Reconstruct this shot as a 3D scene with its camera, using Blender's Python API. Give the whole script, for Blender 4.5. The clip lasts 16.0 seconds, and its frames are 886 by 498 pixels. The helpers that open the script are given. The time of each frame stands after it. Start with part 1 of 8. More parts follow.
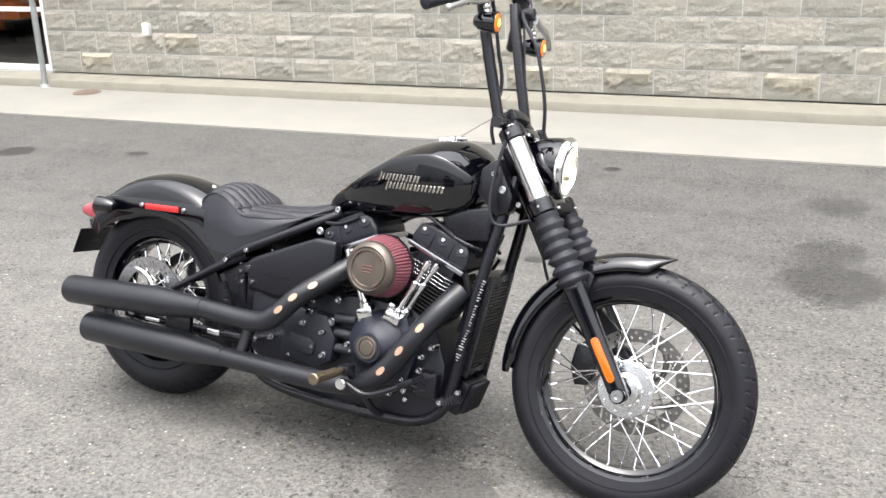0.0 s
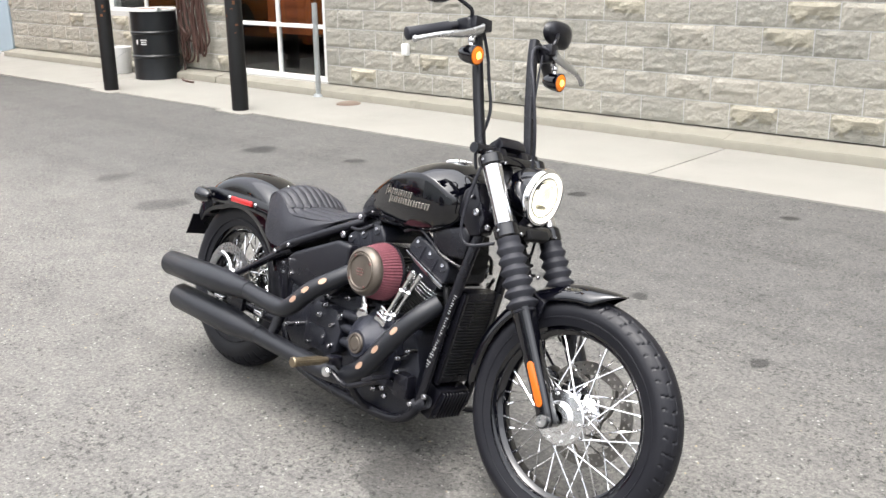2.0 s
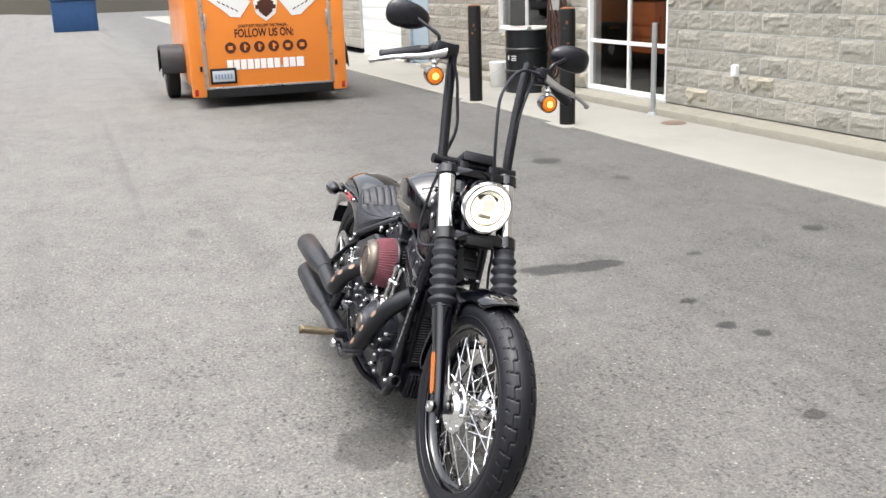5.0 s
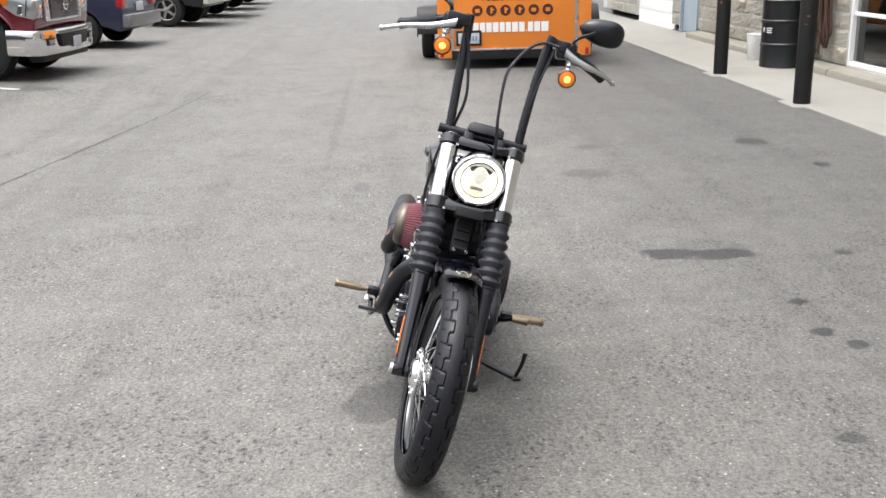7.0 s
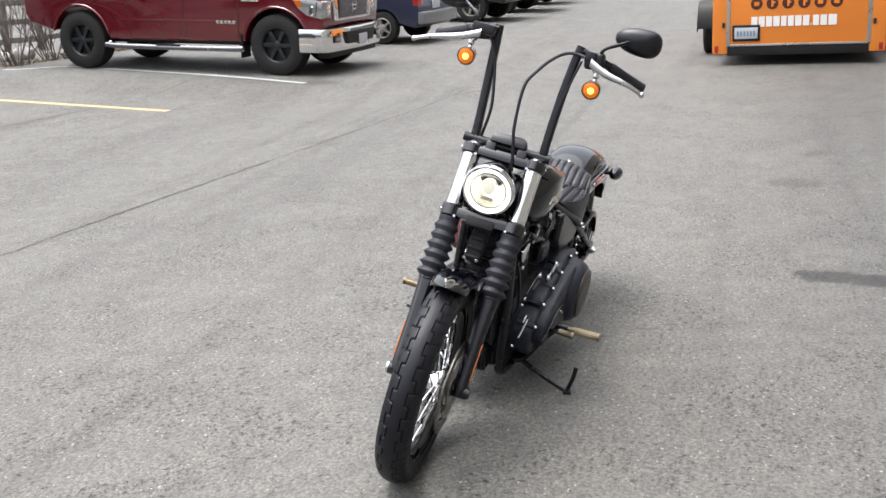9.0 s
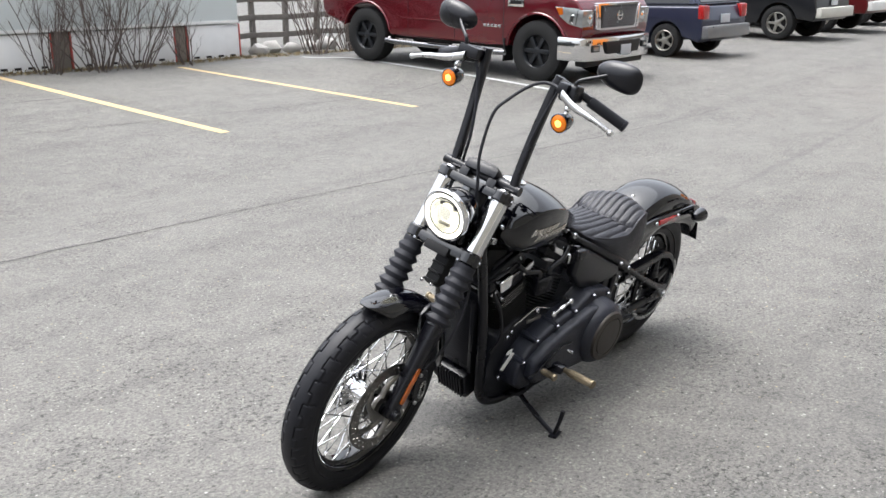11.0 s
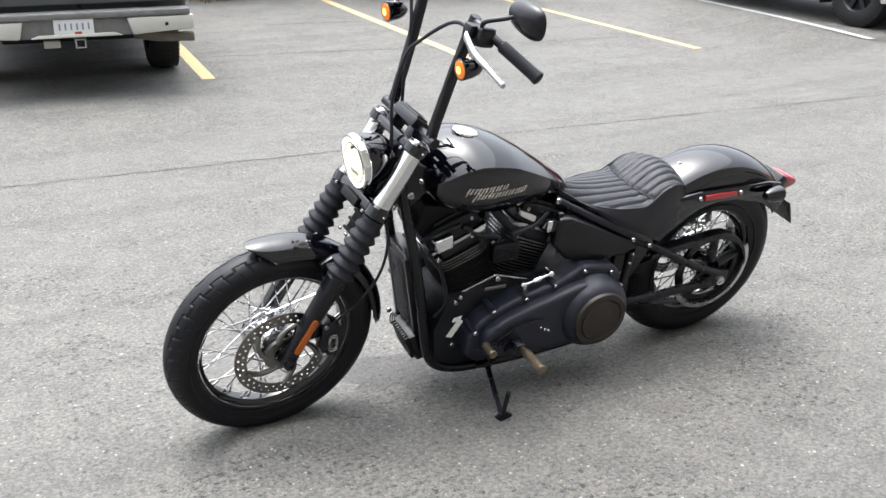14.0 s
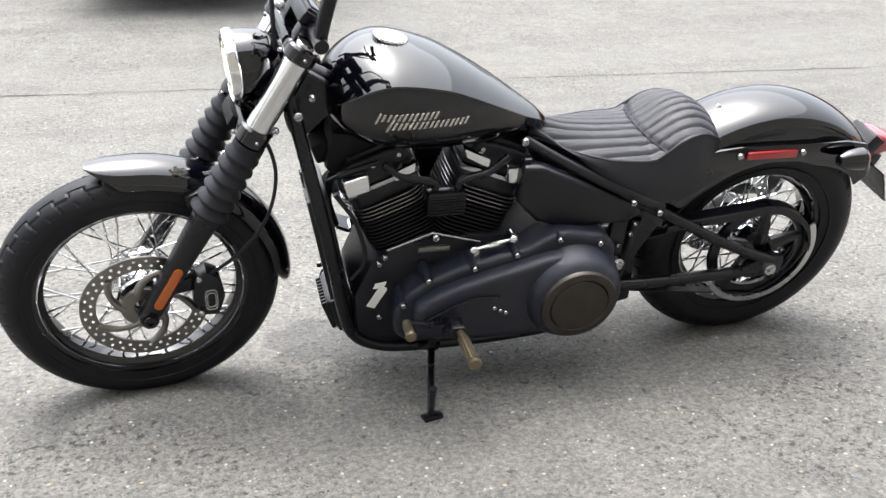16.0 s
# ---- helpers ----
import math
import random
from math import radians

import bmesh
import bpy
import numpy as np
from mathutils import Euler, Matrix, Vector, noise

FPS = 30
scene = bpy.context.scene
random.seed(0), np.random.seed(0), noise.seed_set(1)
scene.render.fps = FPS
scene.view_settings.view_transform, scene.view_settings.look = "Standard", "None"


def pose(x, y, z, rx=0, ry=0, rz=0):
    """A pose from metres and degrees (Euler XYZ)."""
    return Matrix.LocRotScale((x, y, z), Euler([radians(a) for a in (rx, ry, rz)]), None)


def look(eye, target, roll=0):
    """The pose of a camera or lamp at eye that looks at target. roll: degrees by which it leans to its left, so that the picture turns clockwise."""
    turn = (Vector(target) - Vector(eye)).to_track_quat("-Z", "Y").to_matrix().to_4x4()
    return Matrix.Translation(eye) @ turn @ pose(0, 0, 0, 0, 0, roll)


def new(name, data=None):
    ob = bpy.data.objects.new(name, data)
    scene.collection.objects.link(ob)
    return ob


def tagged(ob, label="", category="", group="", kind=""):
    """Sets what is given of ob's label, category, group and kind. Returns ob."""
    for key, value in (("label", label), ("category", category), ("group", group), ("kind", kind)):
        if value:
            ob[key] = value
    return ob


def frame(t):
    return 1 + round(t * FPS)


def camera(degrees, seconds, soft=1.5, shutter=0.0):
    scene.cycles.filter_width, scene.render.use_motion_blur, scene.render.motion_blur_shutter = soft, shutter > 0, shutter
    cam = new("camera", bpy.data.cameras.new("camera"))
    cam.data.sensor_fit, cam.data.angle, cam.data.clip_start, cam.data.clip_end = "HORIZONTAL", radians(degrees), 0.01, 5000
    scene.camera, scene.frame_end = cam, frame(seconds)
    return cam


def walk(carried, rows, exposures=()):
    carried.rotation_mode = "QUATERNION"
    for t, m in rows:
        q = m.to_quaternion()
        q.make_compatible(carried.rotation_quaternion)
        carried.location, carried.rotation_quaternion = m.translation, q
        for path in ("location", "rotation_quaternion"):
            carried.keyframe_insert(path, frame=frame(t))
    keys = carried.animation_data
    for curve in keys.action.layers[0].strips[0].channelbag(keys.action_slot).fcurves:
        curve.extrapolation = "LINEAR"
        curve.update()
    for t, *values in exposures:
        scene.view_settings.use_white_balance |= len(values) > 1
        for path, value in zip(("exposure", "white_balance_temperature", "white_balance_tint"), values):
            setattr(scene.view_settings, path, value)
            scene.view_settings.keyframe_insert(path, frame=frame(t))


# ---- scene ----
cam = camera(48.6, 16.0)
PATH = [
    (0, (0.497, -2.463, 1.529), (-0.244, -0.721, 0.882), -1.8),
    (0.5, (0.685, -2.411, 1.549), (-0.186, -0.729, 0.907), -1.7),
    (1, (0.951, -2.335, 1.538), (-0.096, -0.754, 0.902), -2.0),
    (1.5, (1.219, -2.251, 1.539), (0.034, -0.768, 0.91), -2.3),
    (2, (1.407, -2.124, 1.535), (0.119, -0.708, 0.954), -0.8),
    (2.5, (1.626, -1.994, 1.537), (0.243, -0.661, 0.981), -1.4),
    (3, (1.892, -1.868, 1.547), (0.381, -0.672, 1.011), -1.7),
    (3.5, (2.028, -1.7, 1.53), (0.458, -0.589, 0.982), -1.2),
    (4, (2.167, -1.513, 1.527), (0.54, -0.508, 0.94), -2.7),
    (4.5, (2.383, -1.307, 1.541), (0.661, -0.499, 0.92), -1.9),
    (4.7, (2.442, -1.224, 1.544), (0.683, -0.465, 0.969), -1.7),
    (6.8, (2.75, -0.275, 1.536), (0.838, -0.115, 0.971), -1.8),
    (7, (2.752, -0.181, 1.536), (0.84, -0.088, 0.958), -1.4),
    (7.5, (2.749, 0.044, 1.551), (0.826, -0.016, 1.004), -2.6),
    (8, (2.788, 0.338, 1.557), (0.886, 0.075, 0.998), -1.7),
    (8.5, (2.774, 0.599, 1.548), (0.901, 0.16, 1.002), -3.6),
    (9, (2.681, 0.815, 1.558), (0.849, 0.248, 0.991), -3.4),
    (9.2, (2.63, 0.913, 1.56), (0.819, 0.282, 0.994), -3.3),
    (11.3, (2.075, 1.939, 1.562), (0.57, 0.741, 1.013), -1.0),
    (11.5, (2.022, 2.028, 1.572), (0.55, 0.796, 1.01), -1.1),
    (12, (1.829, 2.153, 1.549), (0.43, 0.843, 0.978), -1.5),
    (12.5, (1.626, 2.231, 1.561), (0.305, 0.841, 0.991), -1.1),
    (13, (1.413, 2.384, 1.551), (0.239, 0.873, 0.967), -0.4),
    (13.5, (1.212, 2.514, 1.551), (0.147, 0.938, 0.934), -0.5),
    (14, (0.996, 2.52, 1.523), (0.01, 0.905, 0.875), -0.7),
    (14.5, (0.782, 2.495, 1.505), (-0.11, 0.828, 0.852), -1.8),
    (15, (0.482, 2.461, 1.455), (-0.254, 0.717, 0.81), -1.5),
    (15.5, (0.271, 2.382, 1.367), (-0.434, 0.643, 0.674), -1.9),
    (16, (0.077, 2.207, 1.284), (-0.557, 0.463, 0.539), 0.6),
]
walk(cam, [(t, look(eye, target, roll)) for t, eye, target, roll in PATH],
     exposures=((0.0, 0.93, 6500, 10), (1.5, 0.93, 6500, 10), (3.0, 0.70, 6500, 10), (4.5, 0.73, 6500, 10), (7.0, 0.57, 6440, 10), (7.5, 0.55, 6430, 10), (8.0, 0.49, 6420, 10), (8.5, 0.54, 6400, 10), (9.0, 0.56, 6390, 10),
                (12.5, 0.71, 6280, 9), (14.5, 0.86, 6270, 9), (15.0, 0.90, 6330, 9), (16.0, 1.06, 6430, 9)))


# ---- world and light: a bright overcast sky ----
world = bpy.data.worlds.new("overcast_sky")
scene.world = world
world.use_nodes = True
wt = world.node_tree
sky = wt.nodes.new("ShaderNodeTexSky")
sky.sky_type, sky.sun_disc = "NISHITA", False
sky.sun_elevation, sky.sun_rotation = radians(78), radians(167)
sky.dust_density, sky.air_density = 7.0, 1.0
pale = wt.nodes.new("ShaderNodeHueSaturation")
pale.inputs["Saturation"].default_value = 0.30
wt.links.new(sky.outputs[0], pale.inputs["Color"])
# an even overcast dome, a little brighter overhead
way = wt.nodes.new("ShaderNodeTexCoord")
axes = wt.nodes.new("ShaderNodeSeparateXYZ")
wt.links.new(way.outputs["Generated"], axes.inputs[0])
dome = wt.nodes.new("ShaderNodeMapRange")
dome.inputs[1].default_value, dome.inputs[2].default_value, dome.inputs[3].default_value, dome.inputs[4].default_value = 0.0, 1.0, 1.75, 2.40
wt.links.new(axes.outputs[2], dome.inputs[0])
veil = wt.nodes.new("ShaderNodeVectorMath")
veil.operation = "SCALE"
wt.links.new(pale.outputs[0], veil.inputs[0])
wt.links.new(dome.outputs[0], veil.inputs["Scale"])
wt.links.new(veil.outputs[0], wt.nodes["Background"].inputs[0])
wt.nodes["Background"].inputs[1].default_value = 0.15

sun_data = bpy.data.lights.new("sun", "SUN")
sun_data.energy, sun_data.angle, sun_data.color = 1.2, radians(100), (0.935, 0.97, 1.0)
sun = new("sun", sun_data)
sun.matrix_world = look((0.8, -3.4, 16), (0, 0, 0))


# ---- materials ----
BASE_SCALE = 0.62  # darkens all non-metal, non-glowing base colours to balance the bright sky


def pbr(name, base, rough, metal=0.0, var=0.2, scale=6.0, bump=0.0, bscale=150.0, coat=0.0, rvar=0.1, emit=0.0, tint=None):
    m = bpy.data.materials.new(name)
    m.use_nodes = True
    t = m.node_tree
    b = t.nodes["Principled BSDF"]
    co = t.nodes.new("ShaderNodeTexCoord")
    n1 = t.nodes.new("ShaderNodeTexNoise")
    n1.inputs["Scale"].default_value, n1.inputs["Detail"].default_value = scale, 8.0
    t.links.new(co.outputs["Object"], n1.inputs["Vector"])
    ramp = t.nodes.new("ShaderNodeMix")
    ramp.data_type = "RGBA"
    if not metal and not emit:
        base = [c * BASE_SCALE for c in base]
        tint = tint and [c * BASE_SCALE for c in tint]
    lo = [c * (1 - var) for c in base]
    hi = tint or [min(1, c * (1 + var)) for c in base]
    ramp.inputs[6].default_value, ramp.inputs[7].default_value = (*lo, 1), (*hi, 1)
    t.links.new(n1.outputs["Fac"], ramp.inputs[0])
    t.links.new(ramp.outputs[2], b.inputs["Base Color"])
    mr = t.nodes.new("ShaderNodeMapRange")
    mr.inputs[1].default_value, mr.inputs[2].default_value = 0.3, 0.7
    mr.inputs[3].default_value, mr.inputs[4].default_value = max(0.02, rough * (1 - rvar)), min(1, rough * (1 + rvar))
    t.links.new(n1.outputs["Fac"], mr.inputs[0])
    t.links.new(mr.outputs[0], b.inputs["Roughness"])
    b.inputs["Metallic"].default_value = metal
    b.inputs["Specular IOR Level"].default_value = 0.5 if metal or rough < 0.1 else 0.40 if rough < 0.45 else 0.28
    b.inputs["Coat Weight"].default_value = coat
    b.inputs["Coat Roughness"].default_value = 0.03
    if bump:
        n2 = t.nodes.new("ShaderNodeTexNoise")
        n2.inputs["Scale"].default_value, n2.inputs["Detail"].default_value = bscale, 4.0
        t.links.new(co.outputs["Object"], n2.inputs["Vector"])
        bp = t.nodes.new("ShaderNodeBump")
        bp.inputs["Strength"].default_value, bp.inputs["Distance"].default_value = bump, 0.002
        t.links.new(n2.outputs["Fac"], bp.inputs["Height"])
        t.links.new(bp.outputs[0], b.inputs["Normal"])
    if emit:
        b.inputs["Emission Color"].default_value = (*base, 1)
        b.inputs["Emission Strength"].default_value = emit
    return m


# the bike's blacks lean blue: the sky's cast is put into their colour
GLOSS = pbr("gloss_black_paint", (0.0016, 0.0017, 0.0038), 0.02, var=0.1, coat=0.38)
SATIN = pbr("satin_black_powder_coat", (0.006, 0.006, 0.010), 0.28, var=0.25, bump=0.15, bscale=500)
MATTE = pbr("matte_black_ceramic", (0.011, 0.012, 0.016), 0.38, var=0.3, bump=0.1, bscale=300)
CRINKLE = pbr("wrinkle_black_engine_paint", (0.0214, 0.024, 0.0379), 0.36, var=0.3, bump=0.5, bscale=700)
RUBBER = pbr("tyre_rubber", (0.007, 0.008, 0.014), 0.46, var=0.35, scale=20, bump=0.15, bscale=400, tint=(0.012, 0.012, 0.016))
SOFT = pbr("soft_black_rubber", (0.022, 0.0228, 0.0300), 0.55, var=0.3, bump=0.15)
# darker copy of the wrinkle black for crankcase, gearbox cover, cylinders and rocker covers
CASE = pbr("darker_wrinkle_black", (0.0093, 0.0104, 0.0172), 0.36, var=0.3, bump=0.5, bscale=700)
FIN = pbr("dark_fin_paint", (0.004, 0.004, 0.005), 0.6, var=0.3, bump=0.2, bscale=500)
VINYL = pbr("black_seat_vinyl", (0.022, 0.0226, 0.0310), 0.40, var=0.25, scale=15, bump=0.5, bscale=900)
CHROME = pbr("chrome", (0.75, 0.75, 0.76), 0.07, metal=1.0, var=0.06)
BOLT = pbr("zinc_bolt", (0.46, 0.46, 0.48), 0.20, metal=1.0, var=0.15, scale=60)
DERBY = pbr("dark_bronze_finish", (0.045, 0.039, 0.034), 0.40, metal=0.7, var=0.3, scale=30)
ALU = pbr("machined_aluminium", (0.55, 0.55, 0.55), 0.28, metal=1.0, var=0.12, bump=0.05, bscale=600)
STEEL = pbr("brushed_disc_steel", (0.22, 0.21, 0.195), 0.30, metal=1.0, var=0.2, scale=25)
BRONZE = pbr("worn_bronze_finish", (0.115, 0.097, 0.081), 0.42, metal=0.7, var=0.3, scale=30, bump=0.1)
BRASS = pbr("aged_brass_finish", (0.19, 0.155, 0.105), 0.40, metal=0.9, var=0.3, scale=40)
COPPER = pbr("bare_copper_slot", (0.42, 0.27, 0.19), 0.4, metal=0.6, var=0.25, scale=60)
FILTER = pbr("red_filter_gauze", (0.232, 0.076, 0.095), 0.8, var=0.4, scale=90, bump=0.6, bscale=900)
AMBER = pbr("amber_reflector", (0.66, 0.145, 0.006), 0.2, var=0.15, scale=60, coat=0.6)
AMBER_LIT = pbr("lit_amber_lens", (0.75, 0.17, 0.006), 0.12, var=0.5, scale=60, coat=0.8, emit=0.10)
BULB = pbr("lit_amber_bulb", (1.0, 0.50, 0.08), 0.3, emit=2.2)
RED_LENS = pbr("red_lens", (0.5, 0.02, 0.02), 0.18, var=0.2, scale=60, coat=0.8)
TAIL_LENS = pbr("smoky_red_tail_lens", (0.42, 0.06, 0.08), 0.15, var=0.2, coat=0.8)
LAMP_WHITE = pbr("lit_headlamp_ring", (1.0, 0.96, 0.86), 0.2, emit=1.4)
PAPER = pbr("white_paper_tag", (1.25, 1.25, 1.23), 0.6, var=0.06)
BADGE = pbr("brushed_nickel_badge", (0.62, 0.59, 0.55), 0.25, metal=1.0, var=0.25, scale=60)
MIRROR = pbr("mirror_glass", (0.9, 0.9, 0.9), 0.02, metal=1.0, var=0.02)
# reflector given its own glow in place of the lit lamp's reflected light
REFLECTOR = pbr("glowing_lamp_reflector", (0.95, 0.91, 0.78), 0.25, metal=1.0, var=0.1, scale=60, emit=0.35)


def glass(name, col=(1, 1, 1), rough=0.02):
    m = bpy.data.materials.new(name)
    m.use_nodes = True
    b = m.node_tree.nodes["Principled BSDF"]
    b.inputs["Base Color"].default_value = (*col, 1)
    b.inputs["Transmission Weight"].default_value, b.inputs["Roughness"].default_value, b.inputs["IOR"].default_value = 1.0, rough, 1.45
    return m


CLEAR = glass("clear_glass")


# ---- mesh helpers ----
def vec(p):
    return Vector(p)


def smooth_path(pts, n=6):
    """Catmull-Rom through the points."""
    P = [vec(p) for p in pts]
    P = [2 * P[0] - P[1]] + P + [2 * P[-1] - P[-2]]
    out = []
    for i in range(1, len(P) - 2):
        a, b, c, d = P[i - 1:i + 3]
        for k in range(n):
            u = k / n
            out.append(0.5 * (2 * b + (c - a) * u + (2 * a - 5 * b + 4 * c - d) * u * u + (3 * b - a - 3 * c + d) * u ** 3))
    out.append(P[-2])
    return out


def lerp_list(vals, n):
    return [float(v) for v in np.interp(np.linspace(0, len(vals) - 1, n), range(len(vals)), vals)]


def lin(a, b, n=50, endpoint=True):
    return [float(v) for v in np.linspace(a, b, n, endpoint=endpoint)]


def loft(bm, rings, closed=True, cap=True):
    R = [[bm.verts.new(p) for p in r] for r in rings]
    n = len(R[0])
    for a, b in zip(R, R[1:]):
        for j in range(n if closed else n - 1):
            k = (j + 1) % n
            bm.faces.new((a[j], a[k], b[k], b[j]))
    if cap and closed:
        bm.faces.new(R[0][::-1])
        bm.faces.new(R[-1])
    return bm


def tube(bm, pts, r, n=12, smooth=0, cap=True, square=False):
    P = smooth_path(pts, smooth) if smooth else [vec(p) for p in pts]
    rad = lerp_list(r, len(P)) if isinstance(r, (list, tuple)) else [r] * len(P)
    t0 = (P[1] - P[0]).normalized()
    side = t0.orthogonal().normalized()
    if square:
        side = (vec((0, 1, 0)) - t0 * t0.y).normalized()
    rings = []
    for i, p in enumerate(P):
        t = ((P[min(i + 1, len(P) - 1)] - P[max(i - 1, 0)])).normalized()
        side = (side - t * side.dot(t)).normalized()
        up = t.cross(side)
        ring = []
        for k in range(n):
            a = 2 * math.pi * (k + 0.5) / n
            c, s = math.cos(a), math.sin(a)
            if square:
                f = 1 / (abs(c) ** 12 + abs(s) ** 12) ** (1 / 12)
                c, s = c * f * 0.93, s * f * 0.93
            ring.append(p + rad[i] * (side * c + up * s))
        rings.append(ring)
    return loft(bm, rings, True, cap)


def lathe(bm, prof, c=(0, 0, 0), ax=(0, 1, 0), n=32, start=0.0, turn=360.0, wob=None):
    """prof: (radius, distance along the axis)."""
    a = vec(ax).normalized()
    u = a.orthogonal().normalized()
    if abs(a.y) > 0.9:
        u = vec((1, 0, 0))
    w = a.cross(u)
    full = abs(turn - 360) < 1e-6
    rings = []
    for i in range(n if full else n + 1):
        th = radians(start + turn * i / n)
        d = u * math.cos(th) + w * math.sin(th)
        rings.append([vec(c) + a * h + d * (r * (wob(th, h) if wob else 1)) for r, h in prof])
    V = [[bm.verts.new(p) for p in r] for r in rings]
    m = len(prof)
    for i in range(len(V) if full else len(V) - 1):
        A, B = V[i], V[(i + 1) % len(V)]
        for j in range(m - 1):
            bm.faces.new((A[j], A[j + 1], B[j + 1], B[j]))
    return bm


def put(bm, tmp, m=None):
    """Adds the bmesh tmp to bm."""
    if m is not None:
        bmesh.ops.transform(tmp, matrix=m, verts=tmp.verts)
    me = bpy.data.meshes.new("tmp")
    tmp.to_mesh(me)
    tmp.free()
    bm.from_mesh(me)
    bpy.data.meshes.remove(me)
    return bm


def rbox(bm, c, s, rot=(0, 0, 0), bev=0.004, seg=2):
    t = bmesh.new()
    bmesh.ops.create_cube(t, size=1, matrix=Matrix.Diagonal((*s, 1)))
    if bev:
        bmesh.ops.bevel(t, geom=t.edges[:], offset=min(bev, min(s) * 0.45), segments=seg, affect="EDGES", profile=0.6)
    return put(bm, t, pose(*c, *rot))


def prism(bm, outline, y0, y1, bev=0.004, seg=2, axis="y"):
    """An outline in (x, z) with thickness from y0 to y1; axis z: an outline in (x, y) from z0 to z1; axis x: (y, z)."""
    t = bmesh.new()
    at = {"y": lambda p, h: (p[0], h, p[1]), "z": lambda p, h: (p[0], p[1], h), "x": lambda p, h: (h, p[0], p[1])}[axis]
    a = [t.verts.new(at(p, y0)) for p in outline]
    b = [t.verts.new(at(p, y1)) for p in outline]
    n = len(a)
    t.faces.new(a)
    t.faces.new(b[::-1])
    for i in range(n):
        t.faces.new((a[i], b[i], b[(i + 1) % n], a[(i + 1) % n]))
    bmesh.ops.recalc_face_normals(t, faces=t.faces[:])
    if bev:
        bmesh.ops.bevel(t, geom=t.edges[:], offset=bev, segments=seg, affect="EDGES", profile=0.6)
    return put(bm, t)


def ball(bm, c, r, s=(1, 1, 1), n=16):
    bmesh.ops.create_uvsphere(bm, u_segments=n, v_segments=n // 2, radius=r, matrix=Matrix.Translation(c) @ Matrix.Diagonal((*s, 1)))
    return bm


def hexbolt(bm, c, ax, r=0.007, h=0.005):
    r = r * 0.86
    lathe(bm, [(0, h * 0.45), (r * 0.45, h * 0.45), (r * 0.5, h), (r * 0.8, h), (r, h * 0.7), (r, 0)], c, ax, 10)
    return bm


def mesh_of(name, bm, material, sharp=38, weld=True):
    if weld:
        bmesh.ops.remove_doubles(bm, verts=bm.verts[:], dist=2e-5)
        bmesh.ops.recalc_face_normals(bm, faces=bm.faces[:])
    for f in bm.faces:
        f.smooth = True
    me = bpy.data.meshes.new(name)
    bm.to_mesh(me)
    bm.free()
    me.set_sharp_from_angle(angle=radians(sharp))
    for m in material if isinstance(material, (list, tuple)) else [material]:
        me.materials.append(m)
    return me


# parts that come in loose numbers: each closed shape becomes an object of its own
LOOSE = {"yoke_bolt", "fender_bolt", "fender_bracket", "frame_bolt", "strut_bolt", "cover_bolt", "rocker_bolt", "case_bolt", "axle_nut", "shield_slot", "head_bracket", "spoke_nipple", "control_cable", "wiring_hose", "cooling_fin",
         "fin_edge", "lifter_block", "side_window", "windscreen", "paint_chip", "round_icon", "icon_shape", "letter_bar", "plate_bar", "name_bar", "door_gap", "sticker_bar", "tailgate_crease", "cooler_slat", "regulator_fin", "coil_rib", "coil_lead", "pivot_nut", "bolt_boss", "peg_ridge", "boot_ring", "headlight_mount", "bracket_clamp", "muffler_bracket", "cover_emblem", "badge_bar", "emblem_shapes"}


def islands(bm):
    bmesh.ops.remove_doubles(bm, verts=bm.verts[:], dist=2e-5)
    seen, out = set(), []
    for v in bm.verts:
        if v in seen:
            continue
        seen.add(v)
        group, todo = [v], [v]
        while todo:
            for e in todo.pop().link_edges:
                for w in e.verts:
                    if w not in seen:
                        seen.add(w)
                        group.append(w)
                        todo.append(w)
        one = bmesh.new()
        new_of = {w: one.verts.new(w.co) for w in group}
        for f in {f for w in group for f in w.link_faces}:
            one.faces.new([new_of[w] for w in f.verts])
        out.append(one)
    bm.free()
    return out


def part(name, bm, material, parent, label="", xf=None, sharp=38):
    """Links a bmesh as one mesh object under a thing or a part."""
    if xf is not None:
        bmesh.ops.transform(bm, matrix=xf, verts=bm.verts)
    if name in LOOSE:
        for one in islands(bm):
            ob = new(name, mesh_of(name, one, material, sharp))
            ob.parent = parent
            if label:
                tagged(ob, label)
        return ob
    ob = new(name, mesh_of(name, bm, material, sharp))
    ob.parent = parent
    if label:
        tagged(ob, label)
    return ob


def piece(name, me, parent, m):
    ob = new(name, me)
    ob.parent = parent
    ob.matrix_local = m
    return ob


def thing(name, label, category, m=None, group="", kind=""):
    ob = new(name)
    if m is not None:
        ob.matrix_world = m
    return tagged(ob, label, category, group, kind)


def solid(name, bm, material, label="", category="", group="", kind="", m=None, sharp=38):
    """A thing or a piece of the setting that is one mesh."""
    ob = new(name, mesh_of(name, bm, material, sharp))
    if m is not None:
        ob.matrix_world = m
    return tagged(ob, label, category, group, kind)



# ---- ground materials ----
def nodes_of(name):
    m = bpy.data.materials.new(name)
    m.use_nodes = True
    return m, m.node_tree, m.node_tree.nodes["Principled BSDF"]


def math_node(t, op, a, b=None, c=None, clamp=False):
    n = t.nodes.new("ShaderNodeMath")
    n.operation, n.use_clamp = op, clamp
    for i, v in enumerate((a, b, c)):
        if v is None:
            continue
        if isinstance(v, (int, float)):
            n.inputs[i].default_value = v
        else:
            t.links.new(v, n.inputs[i])
    return n.outputs[0]


